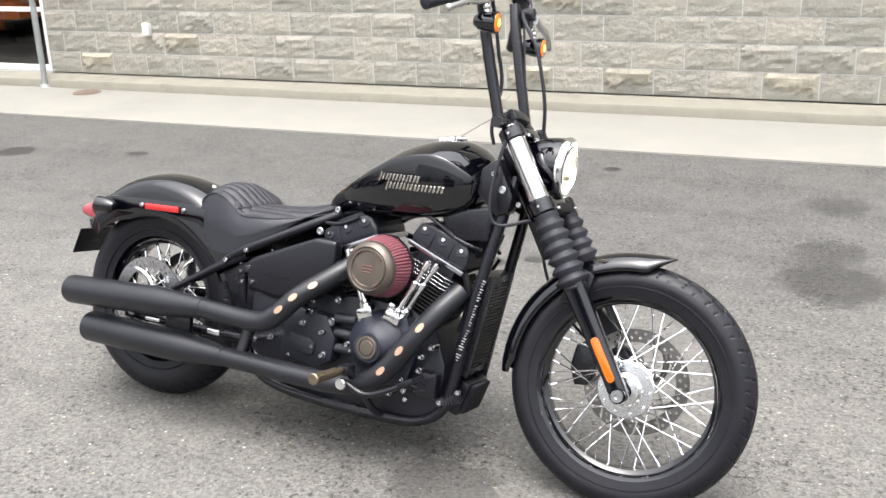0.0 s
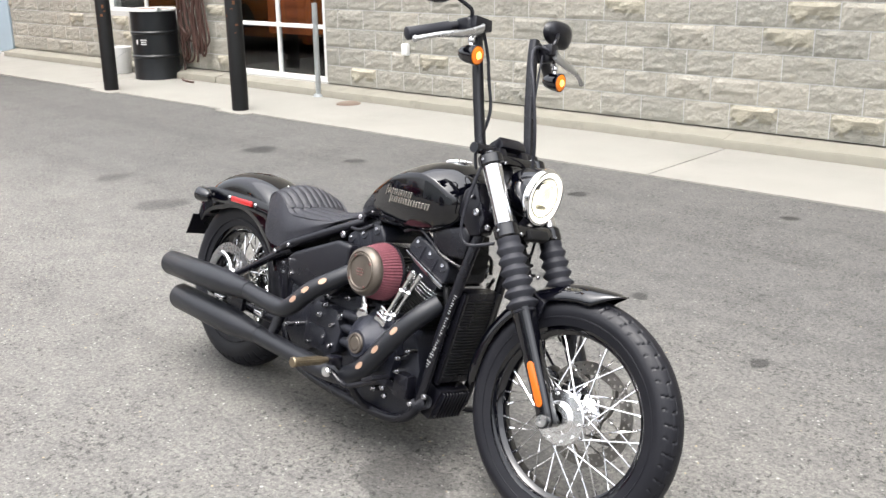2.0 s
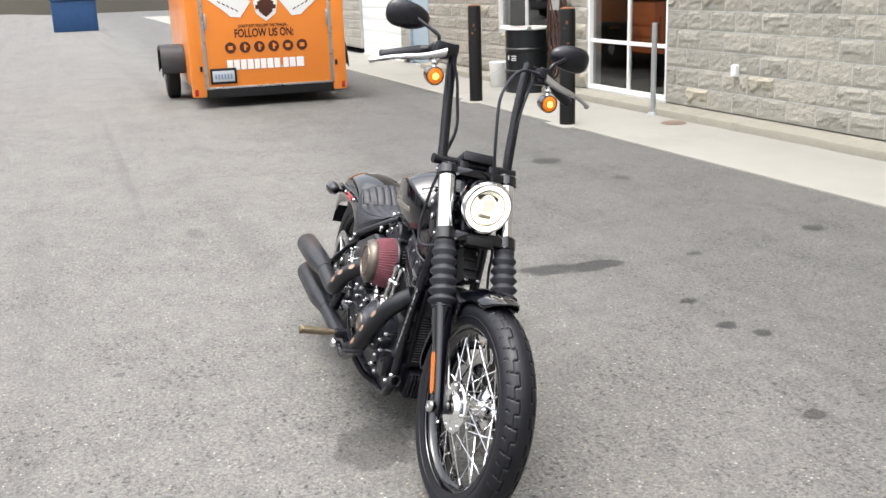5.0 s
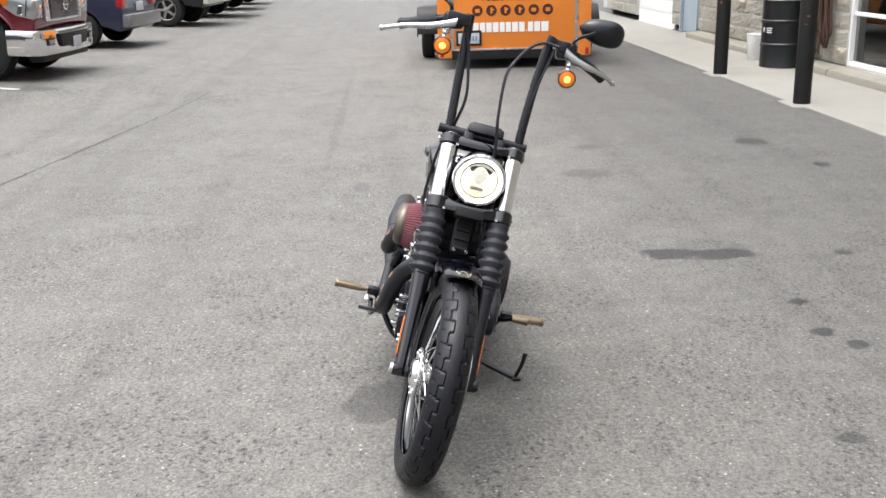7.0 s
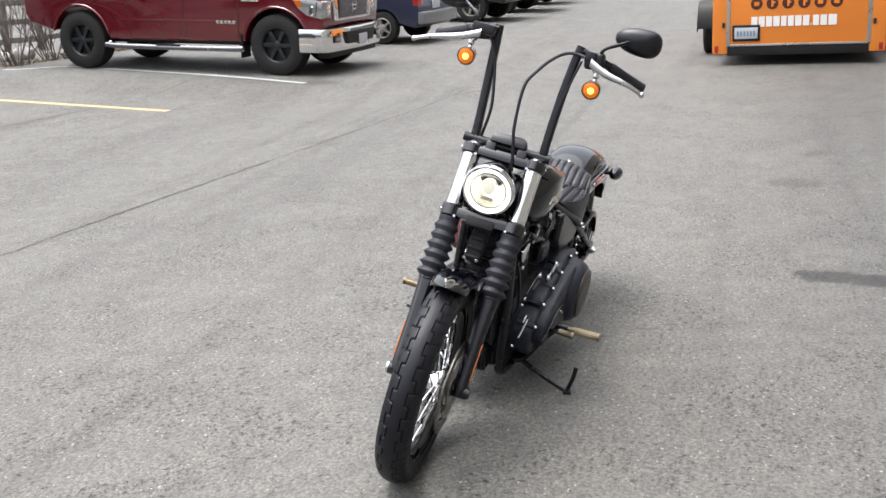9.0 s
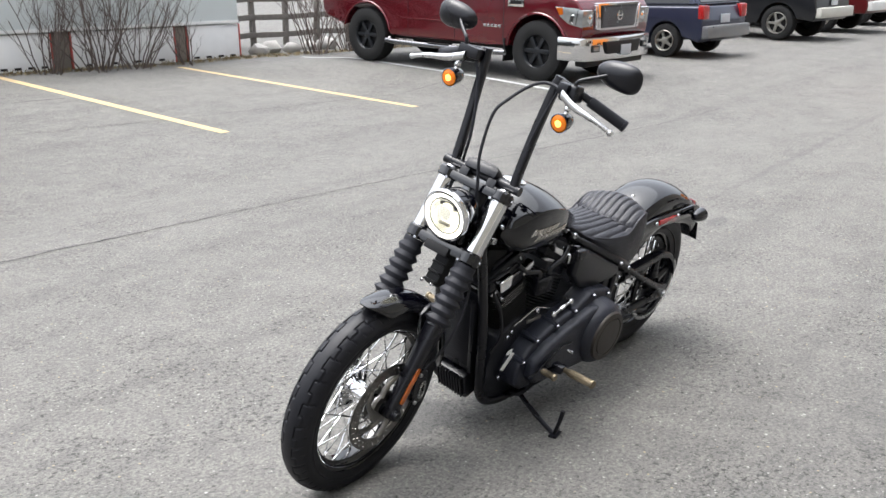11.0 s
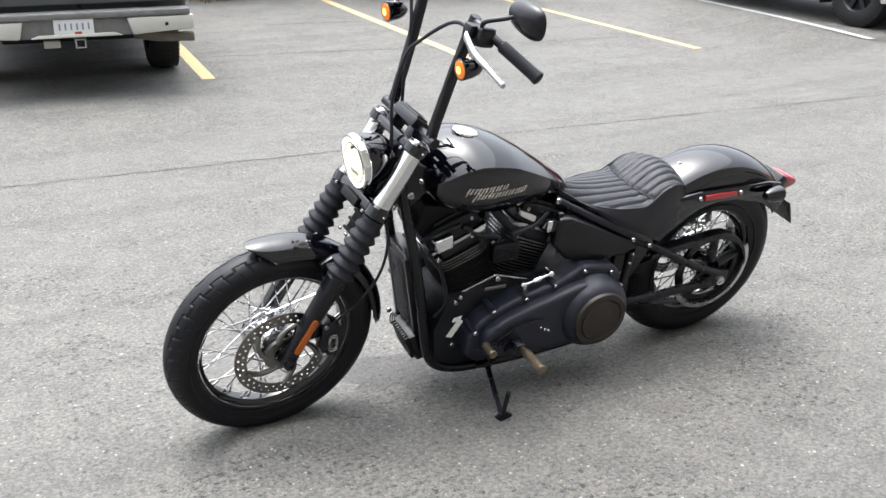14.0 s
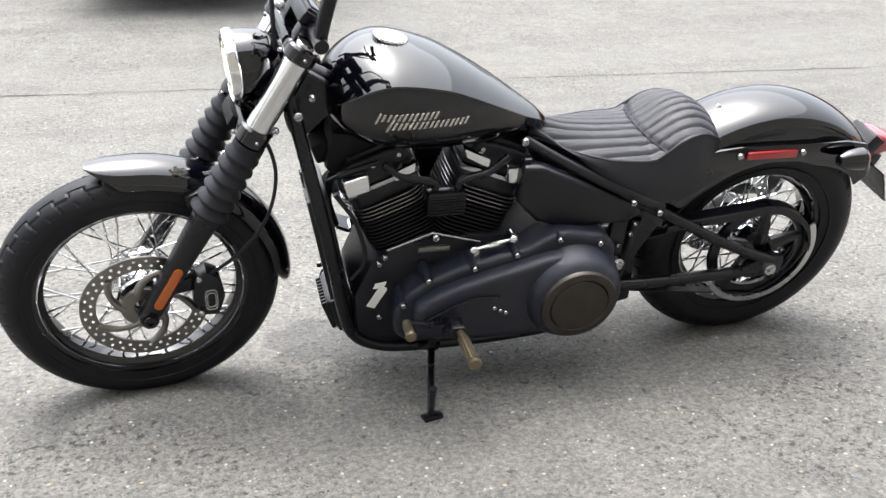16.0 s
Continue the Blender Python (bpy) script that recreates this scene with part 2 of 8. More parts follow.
def noise_node(t, co, scale, detail=4.0, rough=0.5):
    n = t.nodes.new("ShaderNodeTexNoise")
    n.inputs["Scale"].default_value, n.inputs["Detail"].default_value, n.inputs["Roughness"].default_value = scale, detail, rough
    t.links.new(co, n.inputs["Vector"])
    return n.outputs["Fac"]


def smooth_step(t, v, lo, hi, a=0.0, b=1.0):
    n = t.nodes.new("ShaderNodeMapRange")
    n.interpolation_type = "SMOOTHSTEP"
    t.links.new(v, n.inputs[0])
    for i, k in enumerate((lo, hi, a, b)):
        n.inputs[i + 1].default_value = k
    return n.outputs[0]


def mix_col(t, fac, a, b, blend="MIX"):
    n = t.nodes.new("ShaderNodeMix")
    n.data_type, n.blend_type = "RGBA", blend
    for i, v in ((0, fac), (6, a), (7, b)):
        if isinstance(v, (int, float)):
            n.inputs[i].default_value = v
        elif isinstance(v, tuple):
            n.inputs[i].default_value = (*v, 1)
        else:
            t.links.new(v, n.inputs[i])
    return n.outputs[2]


def asphalt_material():
    m, t, b = nodes_of("worn_asphalt")
    co = t.nodes.new("ShaderNodeTexCoord").outputs["Object"]
    sep = t.nodes.new("ShaderNodeSeparateXYZ")
    t.links.new(co, sep.inputs[0])
    big, mid, fine = noise_node(t, co, 0.35, 6), noise_node(t, co, 3.0, 8, 0.65), noise_node(t, co, 110.0, 6, 0.75)
    vor = t.nodes.new("ShaderNodeTexVoronoi")
    vor.inputs["Scale"].default_value = 210.0
    t.links.new(co, vor.inputs["Vector"])
    stone = t.nodes.new("ShaderNodeSeparateColor")
    t.links.new(vor.outputs["Color"], stone.inputs[0])
    col = mix_col(t, big, (0.192, 0.187, 0.177), (0.248, 0.241, 0.227))
    col = mix_col(t, smooth_step(t, mid, 0.35, 0.65, 0.0, 0.45), col, (0.172, 0.167, 0.158))
    col = mix_col(t, smooth_step(t, fine, 0.30, 0.70), mix_col(t, 1.0, col, (0.79, 0.79, 0.795), "MULTIPLY"), mix_col(t, 1.0, col, (1.16, 1.155, 1.14), "MULTIPLY"))
    # single stones of the mix, some pale, some dark
    col = mix_col(t, smooth_step(t, stone.outputs[0], 0.72, 1.0, 0.0, 0.42), col, (0.37, 0.355, 0.32))
    col = mix_col(t, smooth_step(t, stone.outputs[1], 0.70, 1.0, 0.0, 0.50), col, (0.085, 0.083, 0.082))
    blotch = noise_node(t, co, 62.0, 5, 0.62)
    col = mix_col(t, smooth_step(t, blotch, 0.36, 0.62), mix_col(t, 1.0, col, (0.71, 0.71, 0.715), "MULTIPLY"), mix_col(t, 1.0, col, (1.18, 1.175, 1.16), "MULTIPLY"))
    patchy = noise_node(t, co, 9.0, 7, 0.72)
    col = mix_col(t, smooth_step(t, patchy, 0.36, 0.64), mix_col(t, 1.0, col, (0.88, 0.88, 0.885), "MULTIPLY"), mix_col(t, 1.0, col, (1.11, 1.105, 1.09), "MULTIPLY"))
    # worn-out pits at two sizes, denser in some areas than in others
    worn = smooth_step(t, noise_node(t, co, 1.7, 4, 0.6), 0.35, 0.65, -0.035, 0.035)
    pit_a = math_node(t, "ADD", noise_node(t, co, 36.0, 5, 0.68), worn)
    pit_b = math_node(t, "ADD", noise_node(t, co, 84.0, 4, 0.65), worn)
    pit = math_node(t, "MAXIMUM", smooth_step(t, pit_a, 0.405, 0.365, 0.0, 0.92), smooth_step(t, pit_b, 0.400, 0.355, 0.0, 0.85))
    col = mix_col(t, pit, col, (0.048, 0.046, 0.044))
    # sparse pale and tan chips
    chips = None
    for sc, lim, rad, tone in ((34.0, 0.86, 0.16, (0.56, 0.55, 0.52)), (75.0, 0.90, 0.30, (0.50, 0.49, 0.46)), (52.0, 0.93, 0.24, (0.47, 0.38, 0.25))):
        v2 = t.nodes.new("ShaderNodeTexVoronoi")
        v2.inputs["Scale"].default_value = sc
        t.links.new(co, v2.inputs["Vector"])
        s2 = t.nodes.new("ShaderNodeSeparateColor")
        t.links.new(v2.outputs["Color"], s2.inputs[0])
        reach = math_node(t, "MULTIPLY", s2.outputs[1], rad)
        near_ = math_node(t, "SUBTRACT", v2.outputs["Distance"], reach)
        chip = math_node(t, "MULTIPLY", smooth_step(t, near_, 0.06, 0.0), smooth_step(t, s2.outputs[0], lim, lim + 0.02))
        col = mix_col(t, chip, col, tone)
        chips = chip if chips is None else math_node(t, "MAXIMUM", chips, chip)
    # newer, darker strip along the building, part of it painted shade, with an uneven edge
    edge = math_node(t, "ADD", sep.outputs[1], math_node(t, "MULTIPLY", math_node(t, "SUBTRACT", noise_node(t, co, 0.6, 5), 0.5), 1.6))
    strip = smooth_step(t, edge, 0.2, 2.2, 0.0, 0.60)
    col = mix_col(t, strip, col, mix_col(t, 1.0, col, (0.50, 0.51, 0.54), "MULTIPLY"))
    # tyre tracks along the lane
    st = t.nodes.new("ShaderNodeMapping")
    st.inputs["Scale"].default_value = (0.06, 2.4, 1.0)
    t.links.new(co, st.inputs["Vector"])
    lane = smooth_step(t, noise_node(t, st.outputs[0], 1.0, 2, 0.5), 0.48, 0.70, 0.0, 0.33)
    col = mix_col(t, lane, col, mix_col(t, 1.0, col, (0.55, 0.55, 0.56), "MULTIPLY"))
    # oil and water stains: place, half sizes, strength
    warp = noise_node(t, co, 11.0, 6, 0.62)
    total = None
    for x, y, rx, ry, s in ((-2.08, 1.25, 0.10, 0.16, 0.85), (-2.05, 1.50, 0.10, 0.18, 0.85), (-5.03, 1.42, 0.12, 0.13, 0.55), (-4.05, 1.20, 0.14, 0.17, 0.5), (-5.03, 2.75, 0.14, 0.16, 0.75), (-1.31, 1.61, 0.04, 0.05, 0.8),
                            (-0.94, 1.56, 0.05, 0.05, 0.8), (0.49, 1.74, 0.30, 0.30, 0.62), (0.46, 2.12, 0.17, 0.20, 0.50), (0.47, 2.93, 0.20, 0.22, 0.50), (-0.46, -0.25, 0.16, 0.14, 0.55), (-4.09, 2.92, 0.09, 0.07, 0.7), (-0.84, 3.38, 0.06, 0.06, 0.85), (-2.14, 3.10, 0.07, 0.08, 0.8),
                            (-0.79, 1.64, 0.05, 0.05, 0.8), (-3.87, -0.41, 0.16, 0.06, 0.55), (-2.0, 2.13, 0.05, 0.05, 0.7), (-1.54, -1.03, 0.03, 0.03, 0.9), (-0.04, 1.26, 0.04, 0.05, 0.7), (-9.0, -4.3, 0.1, 0.25, 0.6), (-7.4, -0.69, 3.9, 0.045, 0.32)):
        dx = math_node(t, "DIVIDE", math_node(t, "SUBTRACT", sep.outputs[0], x), rx)
        dy = math_node(t, "DIVIDE", math_node(t, "SUBTRACT", sep.outputs[1], y), ry)
        r = math_node(t, "SQRT", math_node(t, "ADD", math_node(t, "MULTIPLY", dx, dx), math_node(t, "MULTIPLY", dy, dy)))
        r = math_node(t, "ADD", r, math_node(t, "MULTIPLY", math_node(t, "SUBTRACT", warp, 0.5), 1.7))
        k = smooth_step(t, r, 1.05, 0.88 if rx < 0.2 else 0.55, 0.0, s)
        total = k if total is None else math_node(t, "MAXIMUM", total, k)
    col = mix_col(t, total, col, mix_col(t, 1.0, col, (0.20, 0.20, 0.21), "MULTIPLY"))
    col = mix_col(t, 1.0, col, (0.50, 0.50, 0.50), "MULTIPLY")
    t.links.new(col, b.inputs["Base Color"])
    t.links.new(smooth_step(t, total, 0.0, 1.0, 0.80, 0.55), b.inputs["Roughness"])
    b.inputs["Specular IOR Level"].default_value = 0.36
    h = math_node(t, "ADD", math_node(t, "ADD", math_node(t, "MULTIPLY", fine, 0.5), math_node(t, "MULTIPLY", blotch, 0.7)), math_node(t, "MULTIPLY", pit, -0.55))
    h = math_node(t, "ADD", h, math_node(t, "MULTIPLY", chips, 0.15))
    bp = t.nodes.new("ShaderNodeBump")
    bp.inputs["Strength"].default_value, bp.inputs["Distance"].default_value = 0.7, 0.004
    t.links.new(h, bp.inputs["Height"])
    t.links.new(bp.outputs[0], b.inputs["Normal"])
    return m


def concrete_material(name, lo, hi, stain, scale=2.0):
    m, t, b = nodes_of(name)
    co = t.nodes.new("ShaderNodeTexCoord").outputs["Object"]
    col = mix_col(t, noise_node(t, co, scale, 8, 0.6), lo, hi)
    col = mix_col(t, smooth_step(t, noise_node(t, co, scale * 0.4, 6, 0.7), 0.52, 0.75, 0.0, 0.6), col, stain)
    col = mix_col(t, smooth_step(t, noise_node(t, co, 120.0, 3), 0.35, 0.7, 0.0, 0.25), col, (0.17, 0.16, 0.145))
    t.links.new(col, b.inputs["Base Color"])
    b.inputs["Roughness"].default_value = 0.9
    bp = t.nodes.new("ShaderNodeBump")
    bp.inputs["Strength"].default_value, bp.inputs["Distance"].default_value = 0.3, 0.004
    t.links.new(noise_node(t, co, 60.0, 6, 0.7), bp.inputs["Height"])
    t.links.new(bp.outputs[0], b.inputs["Normal"])
    return m


def block_material(name, dark, pale):
    m, t, b = nodes_of(name)
    co = t.nodes.new("ShaderNodeTexCoord").outputs["Object"]
    info = t.nodes.new("ShaderNodeObjectInfo")
    geo = t.nodes.new("ShaderNodeNewGeometry")
    rnd = math_node(t, "FRACT", math_node(t, "ADD", info.outputs["Random"], geo.outputs["Random Per Island"]))
    off = t.nodes.new("ShaderNodeVectorMath")
    off.operation = "ADD"
    comb = t.nodes.new("ShaderNodeCombineXYZ")
    t.links.new(math_node(t, "MULTIPLY", rnd, 37.0), comb.inputs[0])
    t.links.new(co, off.inputs[0])
    t.links.new(comb.outputs[0], off.inputs[1])
    v = off.outputs[0]
    col = mix_col(t, rnd, dark, pale)
    col = mix_col(t, smooth_step(t, noise_node(t, v, 9.0, 6, 0.6), 0.54, 0.74, 0.0, 0.45), col, (0.361, 0.326, 0.242))
    col = mix_col(t, smooth_step(t, noise_node(t, v, 16.0, 8, 0.7), 0.44, 0.30, 0.0, 0.75), col, (0.159, 0.155, 0.141))
    col = mix_col(t, smooth_step(t, noise_node(t, v, 150.0, 4, 0.7), 0.35, 0.70, 0.0, 0.35), col, (0.333, 0.322, 0.297))
    # large uneven damp stains
    grime = noise_node(t, geo.outputs["Position"], 1.7, 7, 0.68)
    col = mix_col(t, smooth_step(t, grime, 0.44, 0.32, 0.0, 0.55), col, (0.144, 0.141, 0.119))
    t.links.new(col, b.inputs["Base Color"])
    b.inputs["Roughness"].default_value = 0.95
    b.inputs["Specular IOR Level"].default_value = 0.2
    bp = t.nodes.new("ShaderNodeBump")
    bp.inputs["Strength"].default_value, bp.inputs["Distance"].default_value = 1.0, 0.022
    t.links.new(noise_node(t, v, 28.0, 10, 0.72), bp.inputs["Height"])
    t.links.new(bp.outputs[0], b.inputs["Normal"])
    return m


ASPHALT = asphalt_material()
CONCRETE = concrete_material("pale_concrete", (0.154, 0.149, 0.132), (0.199, 0.192, 0.172), (0.137, 0.131, 0.114))
FOOTING = concrete_material("footing_concrete", (0.136, 0.129, 0.104), (0.190, 0.179, 0.143), (0.090, 0.083, 0.063), 7.5)
MORTAR = concrete_material("pale_mortar", (0.391, 0.388, 0.373), (0.454, 0.449, 0.430), (0.316, 0.303, 0.272), 4.0)
BLOCK = block_material("split_face_block", (0.239, 0.230, 0.198), (0.315, 0.296, 0.249))
BLOCK_TAN = block_material("broken_tan_block_face", (0.260, 0.241, 0.186), (0.319, 0.292, 0.223))
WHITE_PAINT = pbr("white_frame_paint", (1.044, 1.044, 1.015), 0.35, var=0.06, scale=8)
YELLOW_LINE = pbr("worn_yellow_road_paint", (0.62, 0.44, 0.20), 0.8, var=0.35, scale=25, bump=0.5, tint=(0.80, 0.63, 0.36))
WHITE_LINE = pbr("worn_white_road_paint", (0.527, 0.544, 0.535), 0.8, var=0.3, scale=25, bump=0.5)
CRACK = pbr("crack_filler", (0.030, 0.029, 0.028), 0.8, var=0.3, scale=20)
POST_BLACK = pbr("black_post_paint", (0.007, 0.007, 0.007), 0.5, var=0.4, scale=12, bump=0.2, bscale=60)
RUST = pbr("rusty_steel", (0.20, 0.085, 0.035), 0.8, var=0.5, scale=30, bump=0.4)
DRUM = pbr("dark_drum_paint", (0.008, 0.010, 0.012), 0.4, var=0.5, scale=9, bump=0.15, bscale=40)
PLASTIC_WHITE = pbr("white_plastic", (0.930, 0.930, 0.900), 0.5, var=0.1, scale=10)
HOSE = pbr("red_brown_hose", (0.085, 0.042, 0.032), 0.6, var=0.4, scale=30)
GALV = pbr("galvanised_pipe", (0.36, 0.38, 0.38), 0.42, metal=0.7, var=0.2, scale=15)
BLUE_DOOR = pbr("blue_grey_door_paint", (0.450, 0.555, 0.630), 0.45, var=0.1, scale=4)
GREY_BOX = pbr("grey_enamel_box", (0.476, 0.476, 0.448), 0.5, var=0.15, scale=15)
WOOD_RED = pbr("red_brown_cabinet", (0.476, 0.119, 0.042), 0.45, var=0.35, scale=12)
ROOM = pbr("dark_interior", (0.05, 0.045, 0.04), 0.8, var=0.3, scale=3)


def pane_material():
    m, t, b = nodes_of("window_pane")
    b.inputs["Base Color"].default_value = (0.55, 0.58, 0.58, 1)
    b.inputs["Transmission Weight"].default_value, b.inputs["Roughness"].default_value, b.inputs["IOR"].default_value = 1.0, 0.01, 1.45
    return m


PANE = pane_material()


# ---- large structure ----
def rise(y, x=0.0):
    """The parking side climbs gently away from the lane; the far-row bump is fitted to the camera's view."""
    def ease(v):
        v = min(1.0, max(0.0, v))
        return v * v * (3 - 2 * v)
    return 0.045 * max(0.0, -4.5 - y) + 0.155 * ease((-7.9 - x) / 1.5) * ease((-1.2 - y) / 3.2) * (1 - 0.8 * ease((-8.4 - y) / 2.0))


gb = bmesh.new()
gx = [-900, -300, -120, -60, -30, -20, -14, -11, -10, -9.4, -9.1, -8.8, -8.5, -8.2, -7.9, -7, -5, 0, 5, 10, 20, 40, 120, 300, 900]
gy = [-900, -300, -120, -60, -30, -18, -15, -13, -11, -10.4, -9.9, -9.4, -8.9, -8.4, -7, -5.5, -4.5, -4.2, -3.8, -3.4, -3, -2.6, -2.2, -1.8, -1.2, 0, 2, 3.86, 5.0, 8, 20, 60, 300, 900]
gv = [[gb.verts.new((x, y, rise(max(y, -14.0), x))) for y in gy] for x in gx]
for i in range(len(gx) - 1):
    for j in range(len(gy) - 1):
        gb.faces.new((gv[i][j], gv[i + 1][j], gv[i + 1][j + 1], gv[i][j + 1]))
solid("ground", gb, ASPHALT, "worn grey asphalt with oil stains", "ground", kind="structure")

pv = bmesh.new()
for x0, x1 in ((-60.0, -10.206), (-10.20, -2.076), (-2.070, 5.9), (5.906, 25.0)):
    rbox(pv, ((x0 + x1) / 2, 4.56, -0.03), (x1 - x0 - 0.006, 1.42, 0.085), bev=0.006)
solid("pavement", pv, CONCRETE, "pale concrete walkway slabs along the wall", "pavement", kind="structure")
ft = bmesh.new()
rf_ = random.Random(17)
for x0, x1 in ((-14.6, -8.86), (-8.86, -7.02), (-7.02, -2.1), (-2.1, 3.0), (3.0, 25.0)):
    # a hand-poured footing: uneven top edge, its back under the blocks
    n = max(2, int((x1 - x0 - 0.004) / 0.25))
    rows_ = []
    for i in range(n + 1):
        x = x0 + 0.002 + (x1 - x0 - 0.004) * i / n
        w, h = rf_.uniform(-0.010, 0.010), rf_.uniform(-0.006, 0.006)
        rows_.append([(x, 5.032 + w, -0.04), (x, 5.034 + w, 0.070 + h), (x, 5.046 + w, 0.086 + h), (x, 5.235, 0.119), (x, 5.40, 0.119), (x, 5.40, -0.04)])
    loft(ft, rows_)
solid("trim", ft, FOOTING, "stained concrete footing under the block wall", "footing", kind="structure")

WALL_Y, TOP = 5.262, 3.38
OPENINGS = ((-8.83, -7.03, 0.14, 2.30), (-11.60, -9.80, 0.80, 2.30), (-15.73, -14.67, 0.02, 2.12), (-19.10, -16.30, 0.02, 3.0))
wl = bmesh.new()
edges_x = sorted({-22.5, 25.0, *[o[0] for o in OPENINGS], *[o[1] for o in OPENINGS]})
for x0, x1 in zip(edges_x, edges_x[1:]):
    gap = [o for o in OPENINGS if o[0] <= x0 and x1 <= o[1]]
    spans = [(0.131, TOP)] if not gap else [(-0.05, gap[0][2]), (gap[0][3], TOP)]
    for z0, z1 in spans:
        rbox(wl, ((x0 + x1) / 2, WALL_Y + 0.10, (z0 + z1) / 2), (x1 - x0, 0.20, z1 - z0), bev=0)
wall_north = solid("wall_north", wl, MORTAR, "pale grey split-face concrete block wall", "wall", kind="structure")
# out of view: upper wall and roof, height inferred from the tank's dark reflections
up_ = bmesh.new()
rbox(up_, (1.25, WALL_Y + 0.085, 5.44), (47.5, 0.21, 4.12), bev=0)
solid("wall_upper", up_, BLOCK, "unseen upper part of the grey block wall", "wall", kind="structure")
cl = bmesh.new()
rbox(cl, (1.2, 8.3, 7.56), (47.6, 6.3, 0.12), bev=0.01)
solid("roof", cl, GREY_BOX, "flat roof of the block building", "roof", kind="structure")
ww = bmesh.new()
rbox(ww, (-22.4, 8.4, 3.74), (0.2, 5.86, 7.5), bev=0)
rbox(ww, (24.9, 8.4, 3.74), (0.2, 5.86, 7.5), bev=0)
rbox(ww, (1.2, 11.44, 3.74), (47.4, 0.2, 7.5), bev=0)
solid("wall_back", ww, BLOCK, "outer walls closing the block building", "wall", kind="structure")


def glazed(name, x0, x1, z0, z1, uprights, rails, label):
    """A white framed window or door in the wall, with a pane to each bay."""
    w = thing(name, label, "window", Matrix.Translation((x0, WALL_Y + 0.02, z0)), kind="structure")
    W, H = x1 - x0, z1 - z0
    f = bmesh.new()
    t = 0.045
    for x in (t / 2, W - t / 2):
        rbox(f, (x, 0.03, H / 2), (t, 0.09, H), bev=0.005)
    for z in (t / 2, H - t / 2):
        rbox(f, (W / 2, 0.03, z), (W - 2 * t, 0.088, t), bev=0.005)
    part("window_frame", f, WHITE_PAINT, w, "white painted metal frame")
    ux, rz = [t] + [u - x0 for u in uprights] + [W - t], [t] + [r - z0 for r in rails] + [H - t]
    for u in ux[1:-1]:
        part("mullion", rbox(bmesh.new(), (u, 0.03, H / 2), (0.040, 0.045, H - 2 * t), bev=0.004), WHITE_PAINT, w)
    for r in rz[1:-1]:
        part("glazing_bar", rbox(bmesh.new(), (W / 2, 0.03, r), (W - 2 * t, 0.043, 0.045), bev=0.004), WHITE_PAINT, w)
    for a, b2 in zip(ux, ux[1:]):
        for c, d in zip(rz, rz[1:]):
            o = part("pane", rbox(bmesh.new(), ((a + b2) / 2, 0.035, (c + d) / 2), (b2 - a - 0.03, 0.006, d - c - 0.03), bev=0), PANE, w)
            o.visible_shadow = False
    # the room behind it, its dimness put into near-black walls
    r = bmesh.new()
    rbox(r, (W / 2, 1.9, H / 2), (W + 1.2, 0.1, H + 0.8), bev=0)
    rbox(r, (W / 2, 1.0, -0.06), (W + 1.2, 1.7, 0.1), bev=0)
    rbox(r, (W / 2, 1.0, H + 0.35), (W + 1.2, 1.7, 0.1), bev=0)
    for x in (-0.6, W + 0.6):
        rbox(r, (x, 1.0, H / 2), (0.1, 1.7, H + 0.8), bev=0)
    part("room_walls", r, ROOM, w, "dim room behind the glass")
    c = bmesh.new()
    rbox(c, (W * 0.30, 0.75, 0.75), (W * 0.46, 0.5, 0.62), bev=0.02)
    rbox(c, (W * 0.40, 0.95, 1.35), (W * 0.7, 0.3, 0.50), bev=0.02)
    rbox(c, (W * 0.82, 0.8, 0.75), (W * 0.26, 0.4, 1.1), bev=0.02)
    for k in range(3):
        rbox(c, (W * 0.30, 0.492, 0.56 + 0.14 * k), (W * 0.38, 0.02, 0.11), bev=0.004)
    part("display_cabinet", c, WOOD_RED, w, "red-brown cabinets behind the glass")
    return w


glazed("window_1", -8.83, -7.03, 0.14, 2.30, (-7.90,), (0.74,), "white framed shop window reaching the ground")
glazed("window_2", -11.60, -9.80, 0.80, 2.30, (-10.70,), (), "white framed window above the drum")
d1 = thing("door_1", "closed blue-grey steel door in the block wall", "door", Matrix.Translation((-15.73, WALL_Y + 0.05, 0.02)), kind="structure")
part("door_leaf", rbox(bmesh.new(), (0.53, 0, 1.03), (0.94, 0.05, 2.02), bev=0.004), BLUE_DOOR, d1)
df = bmesh.new()
for x in (0.03, 1.03):
    rbox(df, (x, -0.02, 1.05), (0.06, 0.12, 2.10), bev=0.004)
rbox(df, (0.53, -0.02, 2.07), (0.94, 0.118, 0.06), bev=0.004)
part("door_frame", df, BLUE_DOOR, d1)
part("door_handle", tube(bmesh.new(), [(0.13, -0.03, 1.0), (0.13, -0.07, 1.0), (0.24, -0.07, 1.0)], 0.011, 10), ALU, d1, "silver lever handle")
d2 = thing("door_2", "closed white roller door", "door", Matrix.Translation((-19.10, WALL_Y + 0.08, 0.02)), kind="structure")
for k in range(12):
    part("door_panel", rbox(bmesh.new(), (1.40, 0, 0.125 + 0.25 * k), (2.78, 0.05, 0.247), bev=0.006), WHITE_PAINT, d2)

# cracks and painted lines on the asphalt
rng = random.Random(4)


